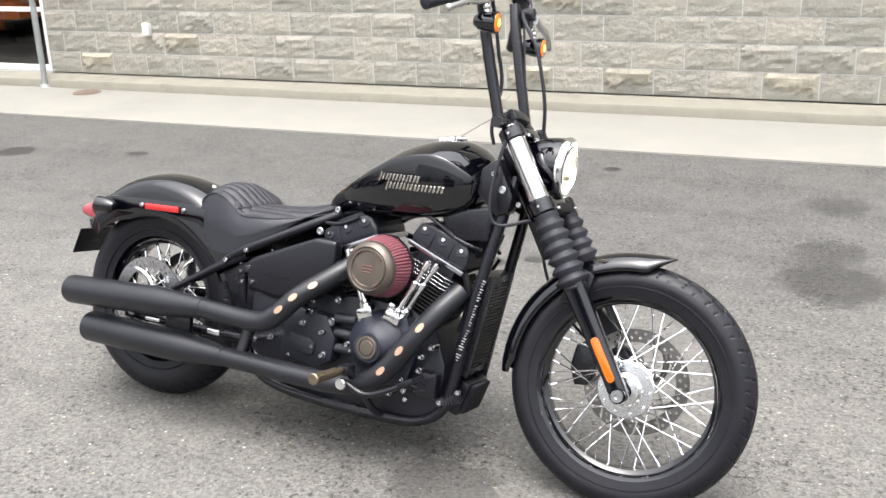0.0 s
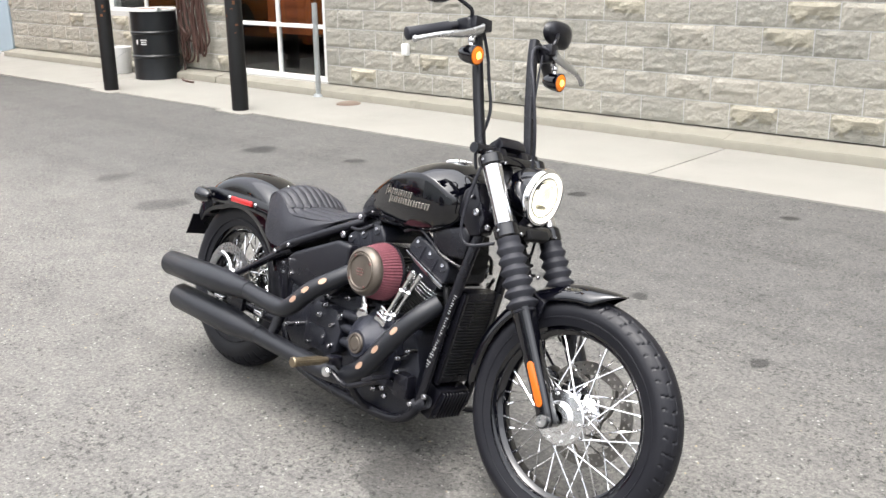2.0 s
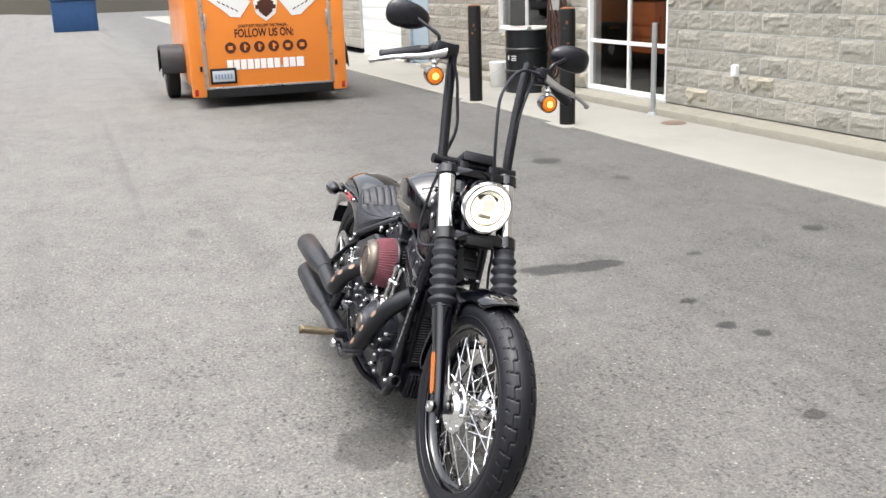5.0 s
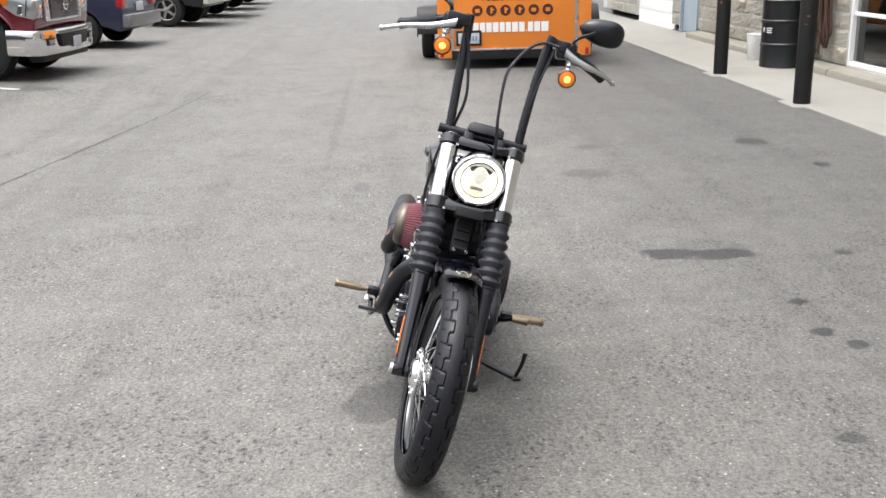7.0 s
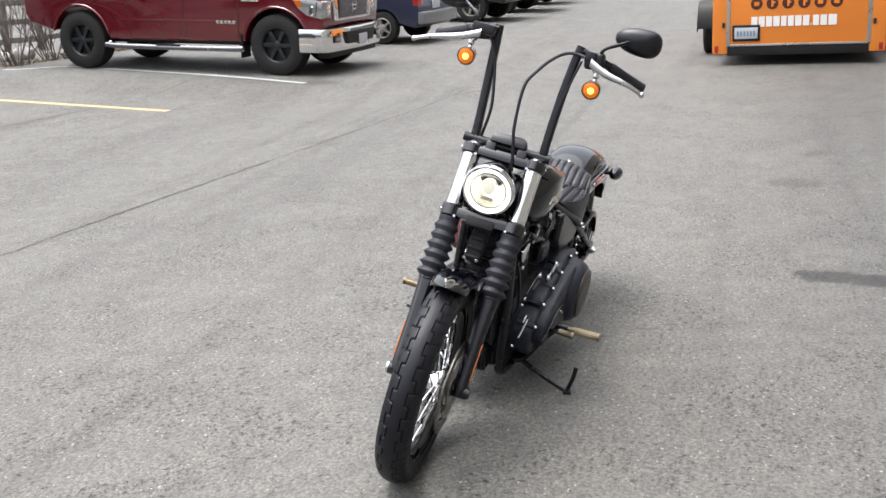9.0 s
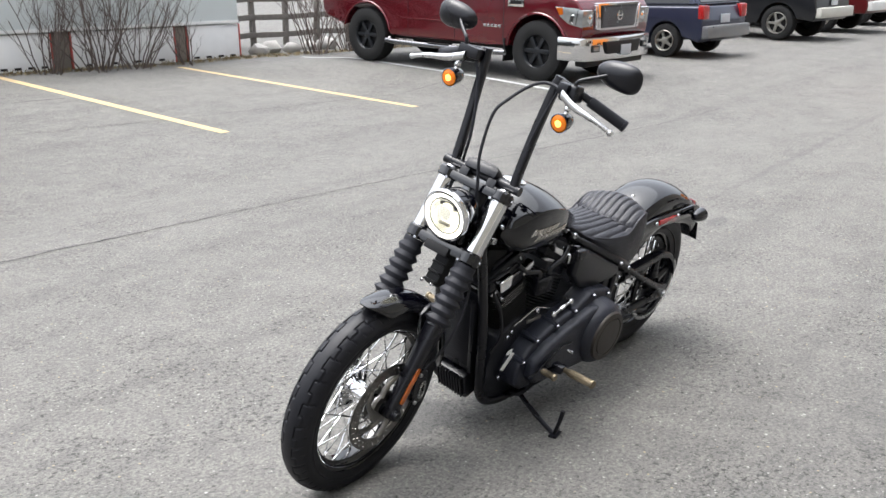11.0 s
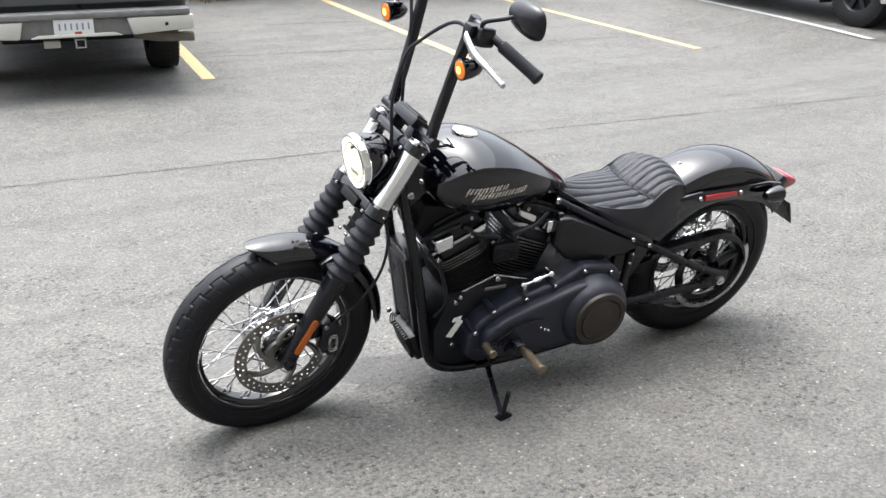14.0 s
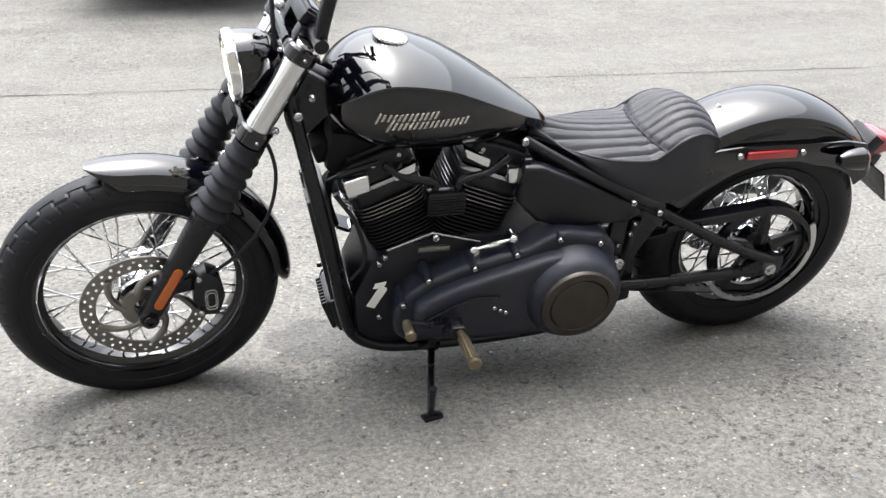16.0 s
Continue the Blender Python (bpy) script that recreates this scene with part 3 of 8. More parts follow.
def ribbon(pts, width, z=0.004, jitter=0.0, step=0.12):
    bm = bmesh.new()
    L, R = [], []
    for (x0, y0), (x1, y1) in zip(pts, pts[1:]):
        n = max(1, int(math.hypot(x1 - x0, y1 - y0) / step))
        dx, dy = (x1 - x0), (y1 - y0)
        ln = math.hypot(dx, dy)
        for i in range(n + 1):
            u = i / n
            x, y = x0 + dx * u, y0 + dy * u
            o = rng.uniform(-jitter, jitter)
            w = width * (1 + (rng.uniform(-0.5, 0.5) if jitter else rng.uniform(-0.03, 0.03)))
            nx, ny = -dy / ln, dx / ln
            L.append(bm.verts.new((x + nx * (o + w / 2), y + ny * (o + w / 2), rise(y, x) + z)))
            R.append(bm.verts.new((x + nx * (o - w / 2), y + ny * (o - w / 2), rise(y, x) + z)))
    for a, b2, c, d in zip(L, L[1:], R[1:], R):
        bm.faces.new((a, b2, c, d))
    return bm


for pts, w in ((((3.0, -4.1), (-0.32, -3.61), (-1.68, -3.42), (-3.1, -3.23), (-6.1, -2.74), (-9.0, -2.3)), 0.011), (((0.5, -8.2), (-2.57, -7.46), (-4.71, -6.96), (-7.0, -6.53), (-9.3, -6.1)), 0.018),
               (((-3.4, -9.4), (-4.9, -9.1)), 0.03)):
    solid("crack", ribbon(pts, w, 0.003, 0.014, 0.06), CRACK, "thin dark crack across the asphalt", "crack", kind="structure")
for pts, w, mt, lb in ((((-7.30, -5.50), (-7.97, -10.65)), 0.11, YELLOW_LINE, "worn yellow parking line"), (((-4.62, -5.90), (-5.45, -11.55)), 0.12, YELLOW_LINE, "worn yellow parking line"),
                       (((-1.93, -6.41), (-2.20, -8.10), (-2.5, -10.4)), 0.125, YELLOW_LINE, "worn yellow parking line"), (((-8.97, -4.50), (-10.15, -10.1)), 0.11, WHITE_LINE, "worn white parking line")):
    solid("parking_line", ribbon(pts, w, 0.004, 0.0, 0.15), mt, lb, "road marking", "parking lines", kind="structure")

# distance: unseen brown ring on all open sides, added to darken horizon reflections
HORIZON_BROWN = pbr("horizon_brown", (0.075, 0.068, 0.055), 0.95, var=0.5, scale=0.15, bump=0.6, bscale=0.6)
hb_ = bmesh.new()
rings = []
for i in range(97):
    a = 2 * math.pi * i / 96
    h = 7.5 + 3.0 * noise.noise((math.cos(a) * 4, math.sin(a) * 4, 0)) + 1.2 * noise.noise((math.cos(a) * 22, math.sin(a) * 22, 3))
    ring = []
    for r, z in ((78, -1), (80, h * 0.55), (84, h * 0.9), (90, h), (120, h * 1.15), (130, -2)):
        ring.append((r * math.cos(a), r * math.sin(a), z))
    rings.append(ring)
loft(hb_, rings, False, False)
solid("backdrop", hb_, HORIZON_BROWN, "unseen brown ring added to darken horizon reflections", "backdrop", kind="structure")

# ---- things along the wall ----
def bollard(x, y):
    p = thing("bollard", "black steel bollard with a rusty top on a concrete pad", "bollard", Matrix.Translation((x, y, 0)), "bollards by the walkway")
    part("post", lathe(bmesh.new(), [(0.084, 0.0), (0.084, 1.20), (0.080, 1.215)], n=36, ax=(0, 0, 1)), POST_BLACK, p)
    part("cap", lathe(bmesh.new(), [(0.081, 1.210), (0.077, 1.222), (0.04, 1.232), (0.0, 1.235)], n=36, ax=(0, 0, 1)), RUST, p, "rusty orange cap")
    pad = bmesh.new()
    prism(pad, [(-0.22, -0.16), (0.24, -0.18), (0.28, 0.05), (-0.26, 0.05)], -0.03, 0.012, 0.006, 2, "z")
    part("concrete_pad", pad, CONCRETE, p, "broken concrete collar")
    sc = bmesh.new()
    r2 = random.Random(int(abs(x) * 10))
    for k in range(5):
        a = radians(r2.uniform(-100, -10))
        z = r2.uniform(0.75, 1.1)
        q = bmesh.new()
        rbox(q, (0, 0, 0), (0.002, r2.uniform(0.006, 0.03), r2.uniform(0.006, 0.04)), bev=0)
        put(sc, q, Matrix.Translation((0.0845 * math.cos(a), 0.0845 * math.sin(a), z)) @ Matrix.Rotation(a, 4, "Z"))
    part("paint_chip", sc, RUST, p)


bollard(-6.85, 3.91)
bollard(-9.38, 3.92)

dr = thing("oil_drum", "dark dented steel drum with a scuffed white rim", "drum", Matrix.Translation((-9.96, 4.93, 0.013)))
db = bmesh.new()
prof = [(0.0, 0.0), (0.285, 0.0), (0.292, 0.006), (0.287, 0.02)]
for z in (0.29, 0.585):
    prof += [(0.285, z - 0.022), (0.296, z - 0.008), (0.296, z + 0.008), (0.285, z + 0.022)]
prof += [(0.285, 0.85)]
lathe(db, prof, ax=(0, 0, 1), n=48)
part("drum_body", db, DRUM, dr)
part("drum_rim", lathe(bmesh.new(), [(0.284, 0.845), (0.297, 0.850), (0.299, 0.868), (0.292, 0.880), (0.280, 0.878), (0.276, 0.862)], ax=(0, 0, 1), n=48), PLASTIC_WHITE, dr, "white painted rim")
part("drum_lid", lathe(bmesh.new(), [(0.277, 0.866), (0.26, 0.862), (0.0, 0.858)], ax=(0, 0, 1), n=48), RUST, dr, "rusty lid")
lb = bmesh.new()
for k, w in ((0, 0.09), (1, 0.07), (2, 0.08)):
    for q in range(6):
        a = radians(-62 + 16 * w / 0.09 * (q / 5 - 0.5) * 0.9)
        t2 = bmesh.new()
        rbox(t2, (0, 0, 0), (0.002, 0.018, 0.012), bev=0)
        put(lb, t2, Matrix.Translation((0.2865 * math.cos(a), 0.2865 * math.sin(a), 0.50 - 0.026 * k)) @ Matrix.Rotation(a, 4, "Z"))
a = radians(-82)
part("label_emblem", ball(bmesh.new(), (0.284 * math.cos(a), 0.284 * math.sin(a), 0.475), 0.035, (0.35, 0.35, 1), 14), PLASTIC_WHITE, dr)
part("drum_label", lb, PLASTIC_WHITE, dr, "small pale label of plain bars")
hk = bmesh.new()
rbox(hk, (0.30, -0.10, 0.87), (0.05, 0.05, 0.05), bev=0.01)
tube(hk, [(0.30, -0.10, 0.88), (0.33, -0.13, 0.90), (0.33, -0.16, 0.86)], 0.010, 8)
part("lid_clamp", hk, GALV, dr)
bk = thing("bucket", "white plastic bucket beside the drum", "bucket", Matrix.Translation((-10.84, 4.92, 0.013)))
part("pail", lathe(bmesh.new(), [(0.0, 0.0), (0.128, 0.0), (0.132, 0.005), (0.150, 0.33), (0.156, 0.335), (0.156, 0.350), (0.149, 0.352), (0.145, 0.34), (0.125, 0.02), (0.0, 0.018)], ax=(0, 0, 1), n=36), PLASTIC_WHITE, bk)
part("pail_handle", tube(bmesh.new(), [(-0.155, 0, 0.30), (-0.11, -0.13, 0.21), (0, -0.17, 0.17), (0.11, -0.13, 0.21), (0.155, 0, 0.30)], 0.003, 6, 5), GALV, bk)

hs = thing("hose_rack", "red-brown hoses hung in loops from a wall box", "hose", Matrix.Translation((-9.44, WALL_Y - 0.03, 0)))
bx = bmesh.new()
rbox(bx, (-0.10, -0.04, 1.25), (0.27, 0.10, 0.28), bev=0.010)
rbox(bx, (-0.10, -0.095, 1.27), (0.06, 0.02, 0.05), bev=0.006)
part("wall_box", bx, GREY_BOX, hs, "grey enamel wall box")
r3 = random.Random(8)
for k in range(12):
    left = k < 5
    x0 = (-0.30 + 0.022 * k if left else 0.04 + 0.026 * (k - 5)) + r3.uniform(-0.01, 0.01)
    x1 = x0 + r3.uniform(0.03, 0.24) * (1 if left else r3.choice((-1, 1)) * 0.7)
    zb, zt = r3.uniform(0.16, 0.52), r3.uniform(1.20, 1.40)
    dy = -0.045 - 0.014 * (k % 4)
    sway = [r3.uniform(-0.035, 0.035) for q in range(6)]
    part("hose_loop", tube(bmesh.new(), [(x0, dy, zt), (x0 + sway[0], dy - 0.01, 0.95), (x0 + sway[1], dy, 0.70), (x0 * 0.6 + x1 * 0.4 + sway[2], dy - 0.01, zb + 0.10), ((x0 + x1) / 2 + sway[3], dy, zb),
                                          (x1 + 0.03, dy - 0.005, zb + 0.09), (x1 + sway[4], dy - 0.012, 0.72), (x0 * 0.4 + x1 * 0.6 + sway[5], dy - 0.01, 0.98), (x0 + 0.02, dy - 0.006, zt)], 0.0125, 8, 5), HOSE, hs)
part("hose_tail", tube(bmesh.new(), [(-0.24, -0.06, 1.0), (-0.26, -0.06, 0.5), (-0.25, -0.07, 0.10), (-0.10, -0.22, 0.022), (0.15, -0.34, 0.022), (0.34, -0.36, 0.022)], 0.0125, 8, 6), HOSE, hs)
pp = bmesh.new()
tube(pp, [(-6.93, 5.03, 0.0), (-6.93, 5.03, 1.02)], 0.030, 16)
lathe(pp, [(0.0, 0.03), (0.05, 0.028), (0.06, 0.0)], (-6.93, 5.03, 0.013), (0, 0, 1), 20)
solid("conduit_pole", pp, GALV, "slim galvanised pipe standing before the window", "pipe")
ob_ = thing("outlet_box", "small white outlet box on the block wall", "outlet", Matrix.Translation((-5.76, WALL_Y - 0.035, 0.57)))
part("box", rbox(bmesh.new(), (0, 0.0, 0), (0.075, 0.05, 0.12), bev=0.008), PLASTIC_WHITE, ob_)
part("cover", rbox(bmesh.new(), (0, -0.028, 0.0), (0.062, 0.010, 0.10), bev=0.004), WHITE_PAINT, ob_)
mh = bmesh.new()
lathe(mh, [(0.0, 0.016), (0.105, 0.016), (0.112, 0.012), (0.130, 0.006), (0.132, 0.0)], (-6.25, 4.85, 0.013), (0, 0, 1), 32)
solid("drain_cover", mh, pbr("dull_brown_iron", (0.17, 0.125, 0.095), 0.8, var=0.3, scale=20, bump=0.3), "round rusty drain cover on the walkway", "drain cover")

# ---- the motorcycle, in its own frame: x ahead, y to its left, z up, origin under the rear axle ----
BIKE = Matrix.Translation((-1.585, -0.026, 0.0)) @ pose(0, 0, 0, 0, 0, -5.0) @ pose(0, 0, 0, -14.0, 0, 0)
moto = thing("motorcycle", "gloss black cruiser motorcycle with tall black handlebars on its side stand", "motorcycle", BIKE)
RAKE = radians(29.4)
UP = vec((-math.sin(RAKE), 0, math.cos(RAKE)))
PIV = vec((1.30, 0, 0.75))
STEER = Matrix.Translation(PIV) @ Matrix.Rotation(radians(5.2), 4, UP) @ Matrix.Translation(-PIV)


def tyre_bm(R, hw, rb, pitches):
    """A tyre round the y axis: outer radius R, half width hw, bead radius rb, with tread grooves."""
    NA = pitches * 20
    steps = lin(-2.15, -1.25, 7)[:-1] + lin(-1.25, 1.25, 61) + lin(1.25, 2.15, 7)[1:]
    NC = len(steps)
    bm = bmesh.new()
    crown = hw * 0.95
    rows = []
    for i in range(NA):
        th = 2 * math.pi * i / NA
        ph = (i % 20) / 20
        row = []
        for ang in steps:
            s, a = math.copysign(1, ang), abs(ang)
            if a < math.pi / 2:
                y = hw * math.sin(ang)
                r = R - crown * 0.92 * (1 - math.cos(ang))
            else:
                y = s * hw * (1 - 0.30 * (a - math.pi / 2))
                k = (a - math.pi / 2) / (2.15 - math.pi / 2)
                r = (R - crown * 0.92) + (rb - (R - crown * 0.92)) * k
            # a stepped groove on each side of the middle, and short slots out to the shoulder
            q = ph if s > 0 else (ph + 0.5) % 1
            cut = abs(a - (0.34 if q < 0.5 else 0.60)) < 0.030
            cut |= 0.32 < a < 0.62 and (abs(q - 0.5) < 0.027 or q < 0.027)
            cut |= 0.62 < a < 1.12 and abs(q - 0.52 - 0.22 * (a - 0.6)) < 0.027
            cut |= 0.84 < a < 1.15 and abs(q - 0.05 - 0.22 * (a - 0.6)) < 0.027
            r -= 0.0045 * cut
            row.append(bm.verts.new((r * math.cos(th), y, r * math.sin(th))))
        rows.append(row)
    for i in range(NA):
        A, B = rows[i], rows[(i + 1) % NA]
        for j in range(NC - 1):
            bm.faces.new((A[j], A[j + 1], B[j + 1], B[j]))
    # raised sidewall ring on both sides
    for sy in (-1, 1):
        lathe(bm, [(rb + 0.022, sy * hw * 0.93), (rb + 0.023, sy * (hw * 0.97)), (rb + 0.026, sy * (hw * 0.97)), (rb + 0.027, sy * hw * 0.94)], n=90)
    return bm


def wheel(name, axle, R, hw, rb, rim_in, flange, hub_hw, label, xf=None):
    """A laced wheel: tyre, black rim, hub, spokes."""
    m = Matrix.Translation(axle)
    xf = xf @ m if xf is not None else m
    w = part(name, lathe(bmesh.new(), [(rim_in, -hw * 0.30), (rim_in - 0.002, 0), (rim_in, hw * 0.30), (rim_in + 0.012, hw * 0.42), (rim_in + 0.016, hw * 0.55),
        (rb - 0.008, hw * 0.62), (rb + 0.004, hw * 0.68), (rb + 0.009, hw * 0.74), (rb + 0.004, hw * 0.72), (rb - 0.004, hw * 0.5), (rb - 0.004, -hw * 0.5),
        (rb + 0.004, -hw * 0.72), (rb + 0.009, -hw * 0.74), (rb + 0.004, -hw * 0.68), (rb - 0.008, -hw * 0.62), (rim_in + 0.016, -hw * 0.55), (rim_in + 0.012, -hw * 0.42), (rim_in, -hw * 0.30)], n=96),
        GLOSS, moto, label, xf)
    part("tyre", tyre_bm(R, hw, rb, 27), RUBBER, w, "black road tyre with stepped tread grooves", xf, 50)
    hub = bmesh.new()
    lathe(hub, [(0.012, -hub_hw - 0.012), (0.024, -hub_hw - 0.012), (0.028, -hub_hw), (flange, -hub_hw + 0.002), (flange + 0.004, -hub_hw + 0.008), (flange, -hub_hw + 0.016), (0.036, -hub_hw + 0.026),
        (0.030, 0), (0.036, hub_hw - 0.026), (flange, hub_hw - 0.016), (flange + 0.004, hub_hw - 0.008), (flange, hub_hw - 0.002), (0.028, hub_hw), (0.024, hub_hw + 0.012), (0.012, hub_hw + 0.012)], n=48)
    part("hub", hub, CHROME, w, "polished wheel hub", xf)
    sp = bmesh.new()
    tube(sp, [(0, 0, 0), (0, 0, 1)], 0.0024, 6)
    me = mesh_of("spoke", sp, CHROME)
    nip = bmesh.new()
    N = 40
    for i in range(N):
        side = 1 if i % 2 else -1
        a = 2 * math.pi * i / N
        sweep = radians(62) * (1 if (i // 2) % 2 else -1)
        p0 = vec((flange * math.cos(a + sweep), side * (hub_hw - 0.008), flange * math.sin(a + sweep)))
        p1 = vec((rim_in * math.cos(a), side * hw * 0.15, rim_in * math.sin(a)))
        d = p1 - p0
        q = d.to_track_quat("Z", "Y").to_matrix().to_4x4()
        piece("spoke", me, w, xf @ Matrix.Translation(p0) @ q @ Matrix.Diagonal((1, 1, d.length, 1)))
        tube(nip, [p1 - d.normalized() * 0.018, p1], 0.0035, 6)
    part("spoke_nipple", nip, CHROME, w, "", xf)
    return w, xf


def disc(parent, xf, y, R, label, mat=STEEL):
    """A drilled brake disc with curved arms."""
    bm = bmesh.new()
    for r0, r1 in ((R - 0.037, R - 0.032), (R - 0.004, R)):
        lathe(bm, [(r0, y - 0.0025), (r1, y - 0.0025), (r1, y + 0.0025), (r0, y + 0.0025), (r0, y - 0.0025)], n=72)
    # two staggered rows of drilled holes between the rims
    N = 32
    for r0, r1, off in ((R - 0.032, R - 0.018, 0.0), (R - 0.018, R - 0.004, 0.5)):
        rm = (r0 + r1) / 2
        for k in range(N):
            a0, h = 2 * math.pi * (k + off) / N, math.pi / N
            edge = [(r0, -h), (r0, 0), (r0, h), (rm, h), (r1, h), (r1, 0), (r1, -h), (rm, -h)]
            hole = [(rm + 0.0042 * (q[0] - rm) / math.hypot(q[0] - rm, q[1] * rm), 0.0042 * q[1] / math.hypot(q[0] - rm, q[1] * rm)) for q in edge]
            S = []
            for yy in (y - 0.0025, y + 0.0025):
                S.append([[bm.verts.new((q[0] * math.cos(a0 + q[1]), yy, q[0] * math.sin(a0 + q[1]))) for q in ring] for ring in (edge, hole)])
            for q in range(8):
                w = (q + 1) % 8
                for side in S:
                    bm.faces.new((side[0][q], side[0][w], side[1][w], side[1][q]))
                bm.faces.new((S[0][1][q], S[0][1][w], S[1][1][w], S[1][1][q]))
    for k in range(5):
        pts = []
        for u in lin(0, 1, 9):
            r = 0.045 + (R - 0.030 - 0.045) * u
            a = 2 * math.pi * k / 5 + 0.9 * u
            pts.append((r * math.cos(a), y, r * math.sin(a)))
        tube(bm, pts, [0.011, 0.008, 0.010], 8)
    lathe(bm, [(0.026, y - 0.006), (0.055, y - 0.006), (0.058, y), (0.055, y + 0.006), (0.026, y + 0.006)], n=40)
    d = part("brake_disc", bm, mat, parent, label, xf)
    return d


front_wheel, FX = wheel("front_wheel", (1.603, 0, 0.320), 0.331, 0.052, 0.248, 0.223, 0.058, 0.055, "black laced front wheel", STEER)
disc(front_wheel, FX, 0.078, 0.148, "drilled steel front brake disc")
b = bmesh.new()
lathe(b, [(0.020, -0.074), (0.036, -0.073), (0.042, -0.066), (0.046, -0.061), (0.074, -0.060), (0.077, -0.057), (0.074, -0.053), (0.030, -0.050)], n=48)
for k in range(10):
    a = 2 * math.pi * k / 10
    hexbolt(b, (0.065 * math.cos(a), -0.060, 0.065 * math.sin(a)), (0, -1, 0), 0.0055, 0.004)
part("hub_flange", b, pbr("bright_hub", (0.82, 0.82, 0.82), 0.24, metal=1.0, var=0.08), front_wheel, "", FX)
rear_wheel, RX = wheel("rear_wheel", (-0.016, 0, 0.325), 0.331, 0.074, 0.212, 0.186, 0.045, 0.060, "black laced rear wheel")
disc(rear_wheel, RX, -0.100, 0.146, "drilled steel rear brake disc", ALU)
b = bmesh.new()
lathe(b, [(0.150, 0.1135), (0.166, 0.1135), (0.168, 0.1165), (0.166, 0.1195), (0.150, 0.1195), (0.150, 0.1135)], n=60, start=22, turn=188)
pulley = part("belt_pulley", b, ALU, rear_wheel, "silver belt pulley ring", RX)
b = bmesh.new()
lathe(b, [(0.118, 0.095), (0.146, 0.095), (0.146, 0.106), (0.118, 0.106), (0.118, 0.095)], n=72)
for k in range(5):
    a = 2 * math.pi * k / 5 + 0.3
    tube(b, [(0.03 * math.cos(a), 0.10, 0.03 * math.sin(a)), (0.125 * math.cos(a), 0.10, 0.125 * math.sin(a))], [0.022, 0.013], 8)
lathe(b, [(0.0, 0.108), (0.045, 0.108), (0.048, 0.09), (0.0, 0.09)], n=32)
part("pulley_spider", b, SATIN, pulley, "", RX)

# fork, in the straight-ahead position and then turned with the steering
FOOT = vec((1.605, 0, 0.300))


def along(s, y, dx=0.0):
    return FOOT + UP * s + vec((dx, y, 0))


for sy in (-1, 1):
    y = sy * 0.104
    leg = bmesh.new()
    rings = []
    for s, a, c in ((-0.004, 0.014, 0.016), (0.005, 0.022, 0.021), (0.035, 0.024, 0.022), (0.07, 0.024, 0.021), (0.20, 0.026, 0.023), (0.30, 0.029, 0.027), (0.325, 0.030, 0.030)):
        p = along(s, y)
        f = vec((math.cos(RAKE), 0, math.sin(RAKE)))
        ring = []
        for k in range(20):
            t = 2 * math.pi * k / 20
            cc, ss = math.cos(t), math.sin(t)
            g = 1 / (abs(cc) ** 4 + abs(ss) ** 4) ** 0.25
            ring.append(p + f * a * cc * g + vec((0, 1, 0)) * c * ss * g)
        rings.append(ring)
    loft(leg, rings)
    tube(leg, [along(0.016, y - 0.026), along(0.016, y + 0.026)], 0.021, 20)
    fork = part("fork_leg", leg, GLOSS if sy < 0 else SATIN, moto, "black fork slider", STEER, 50)
    bt = bmesh.new()
    prof = [(0.030, 0.312), (0.034, 0.316)]
    for k in range(6):
        s0 = 0.322 + 0.031 * k
        big = 0.040 + 0.0012 * (5 - k)
        prof += [(0.031, s0), (big, s0 + 0.013), (big, s0 + 0.017), (0.031, s0 + 0.030)]
    prof += [(0.033, 0.512), (0.033, 0.526)]
    lathe(bt, prof, along(0, y), UP, 32)
    part("fork_boot", bt, SOFT, fork, "ribbed black rubber fork gaiter", STEER, 60)
    ch = bmesh.new()
    lathe(ch, [(0.0285, 0.565), (0.0285, 0.742)], along(0, y), UP, 32)
    part("fork_cover", ch, CHROME, fork, "bright chrome fork tube", STEER)
    ax = bmesh.new()
    lathe(ax, [(0.0, 0.030), (0.006, 0.030), (0.007, 0.034), (0.016, 0.034), (0.017, 0.024)], along(0.016, y), (0, sy, 0), 24)
    part("axle_nut", ax, ALU if sy < 0 else SATIN, fork, "", STEER)
    rf = bmesh.new()
    prism(rf, [(0.011 * math.cos(radians(a_)), s_ * 0.052 + 0.0105 * math.sin(radians(a_))) for s_, lo_ in ((1, 0), (-1, 180)) for a_ in lin(lo_, lo_ + 180, 7)], -0.002, 0.002, 0.0010)
    bmesh.ops.transform(rf, matrix=Matrix.Translation(along(0.115, y + sy * 0.0235, 0.000)) @ Matrix.Rotation(-RAKE, 4, "Y"), verts=rf.verts)
    part("reflector", rf, AMBER, fork, "orange side reflector", STEER)

tc = bmesh.new()
for s, h in ((0.548, 0.042), (0.760, 0.036)):
    for sy in (-1, 1):
        lathe(tc, [(0.0, -h / 2), (0.031, -h / 2), (0.036, -h / 2 + 0.005), (0.036, h / 2 - 0.006), (0.031, h / 2), (0.0, h / 2)], along(s, sy * 0.104), UP, 28)
    rbox(tc, along(s, 0, 0.004), (0.050, 0.19, h * 0.8), (0, -29.4, 0), 0.008)
    for sy in (-1, 1):
        rbox(tc, along(s, sy * 0.062, -0.012), (0.045, 0.05, h * 0.9), (0, -29.4, 0), 0.010)
clamps = part("triple_clamp", tc, GLOSS, moto, "black fork yokes", STEER)
bo = bmesh.new()
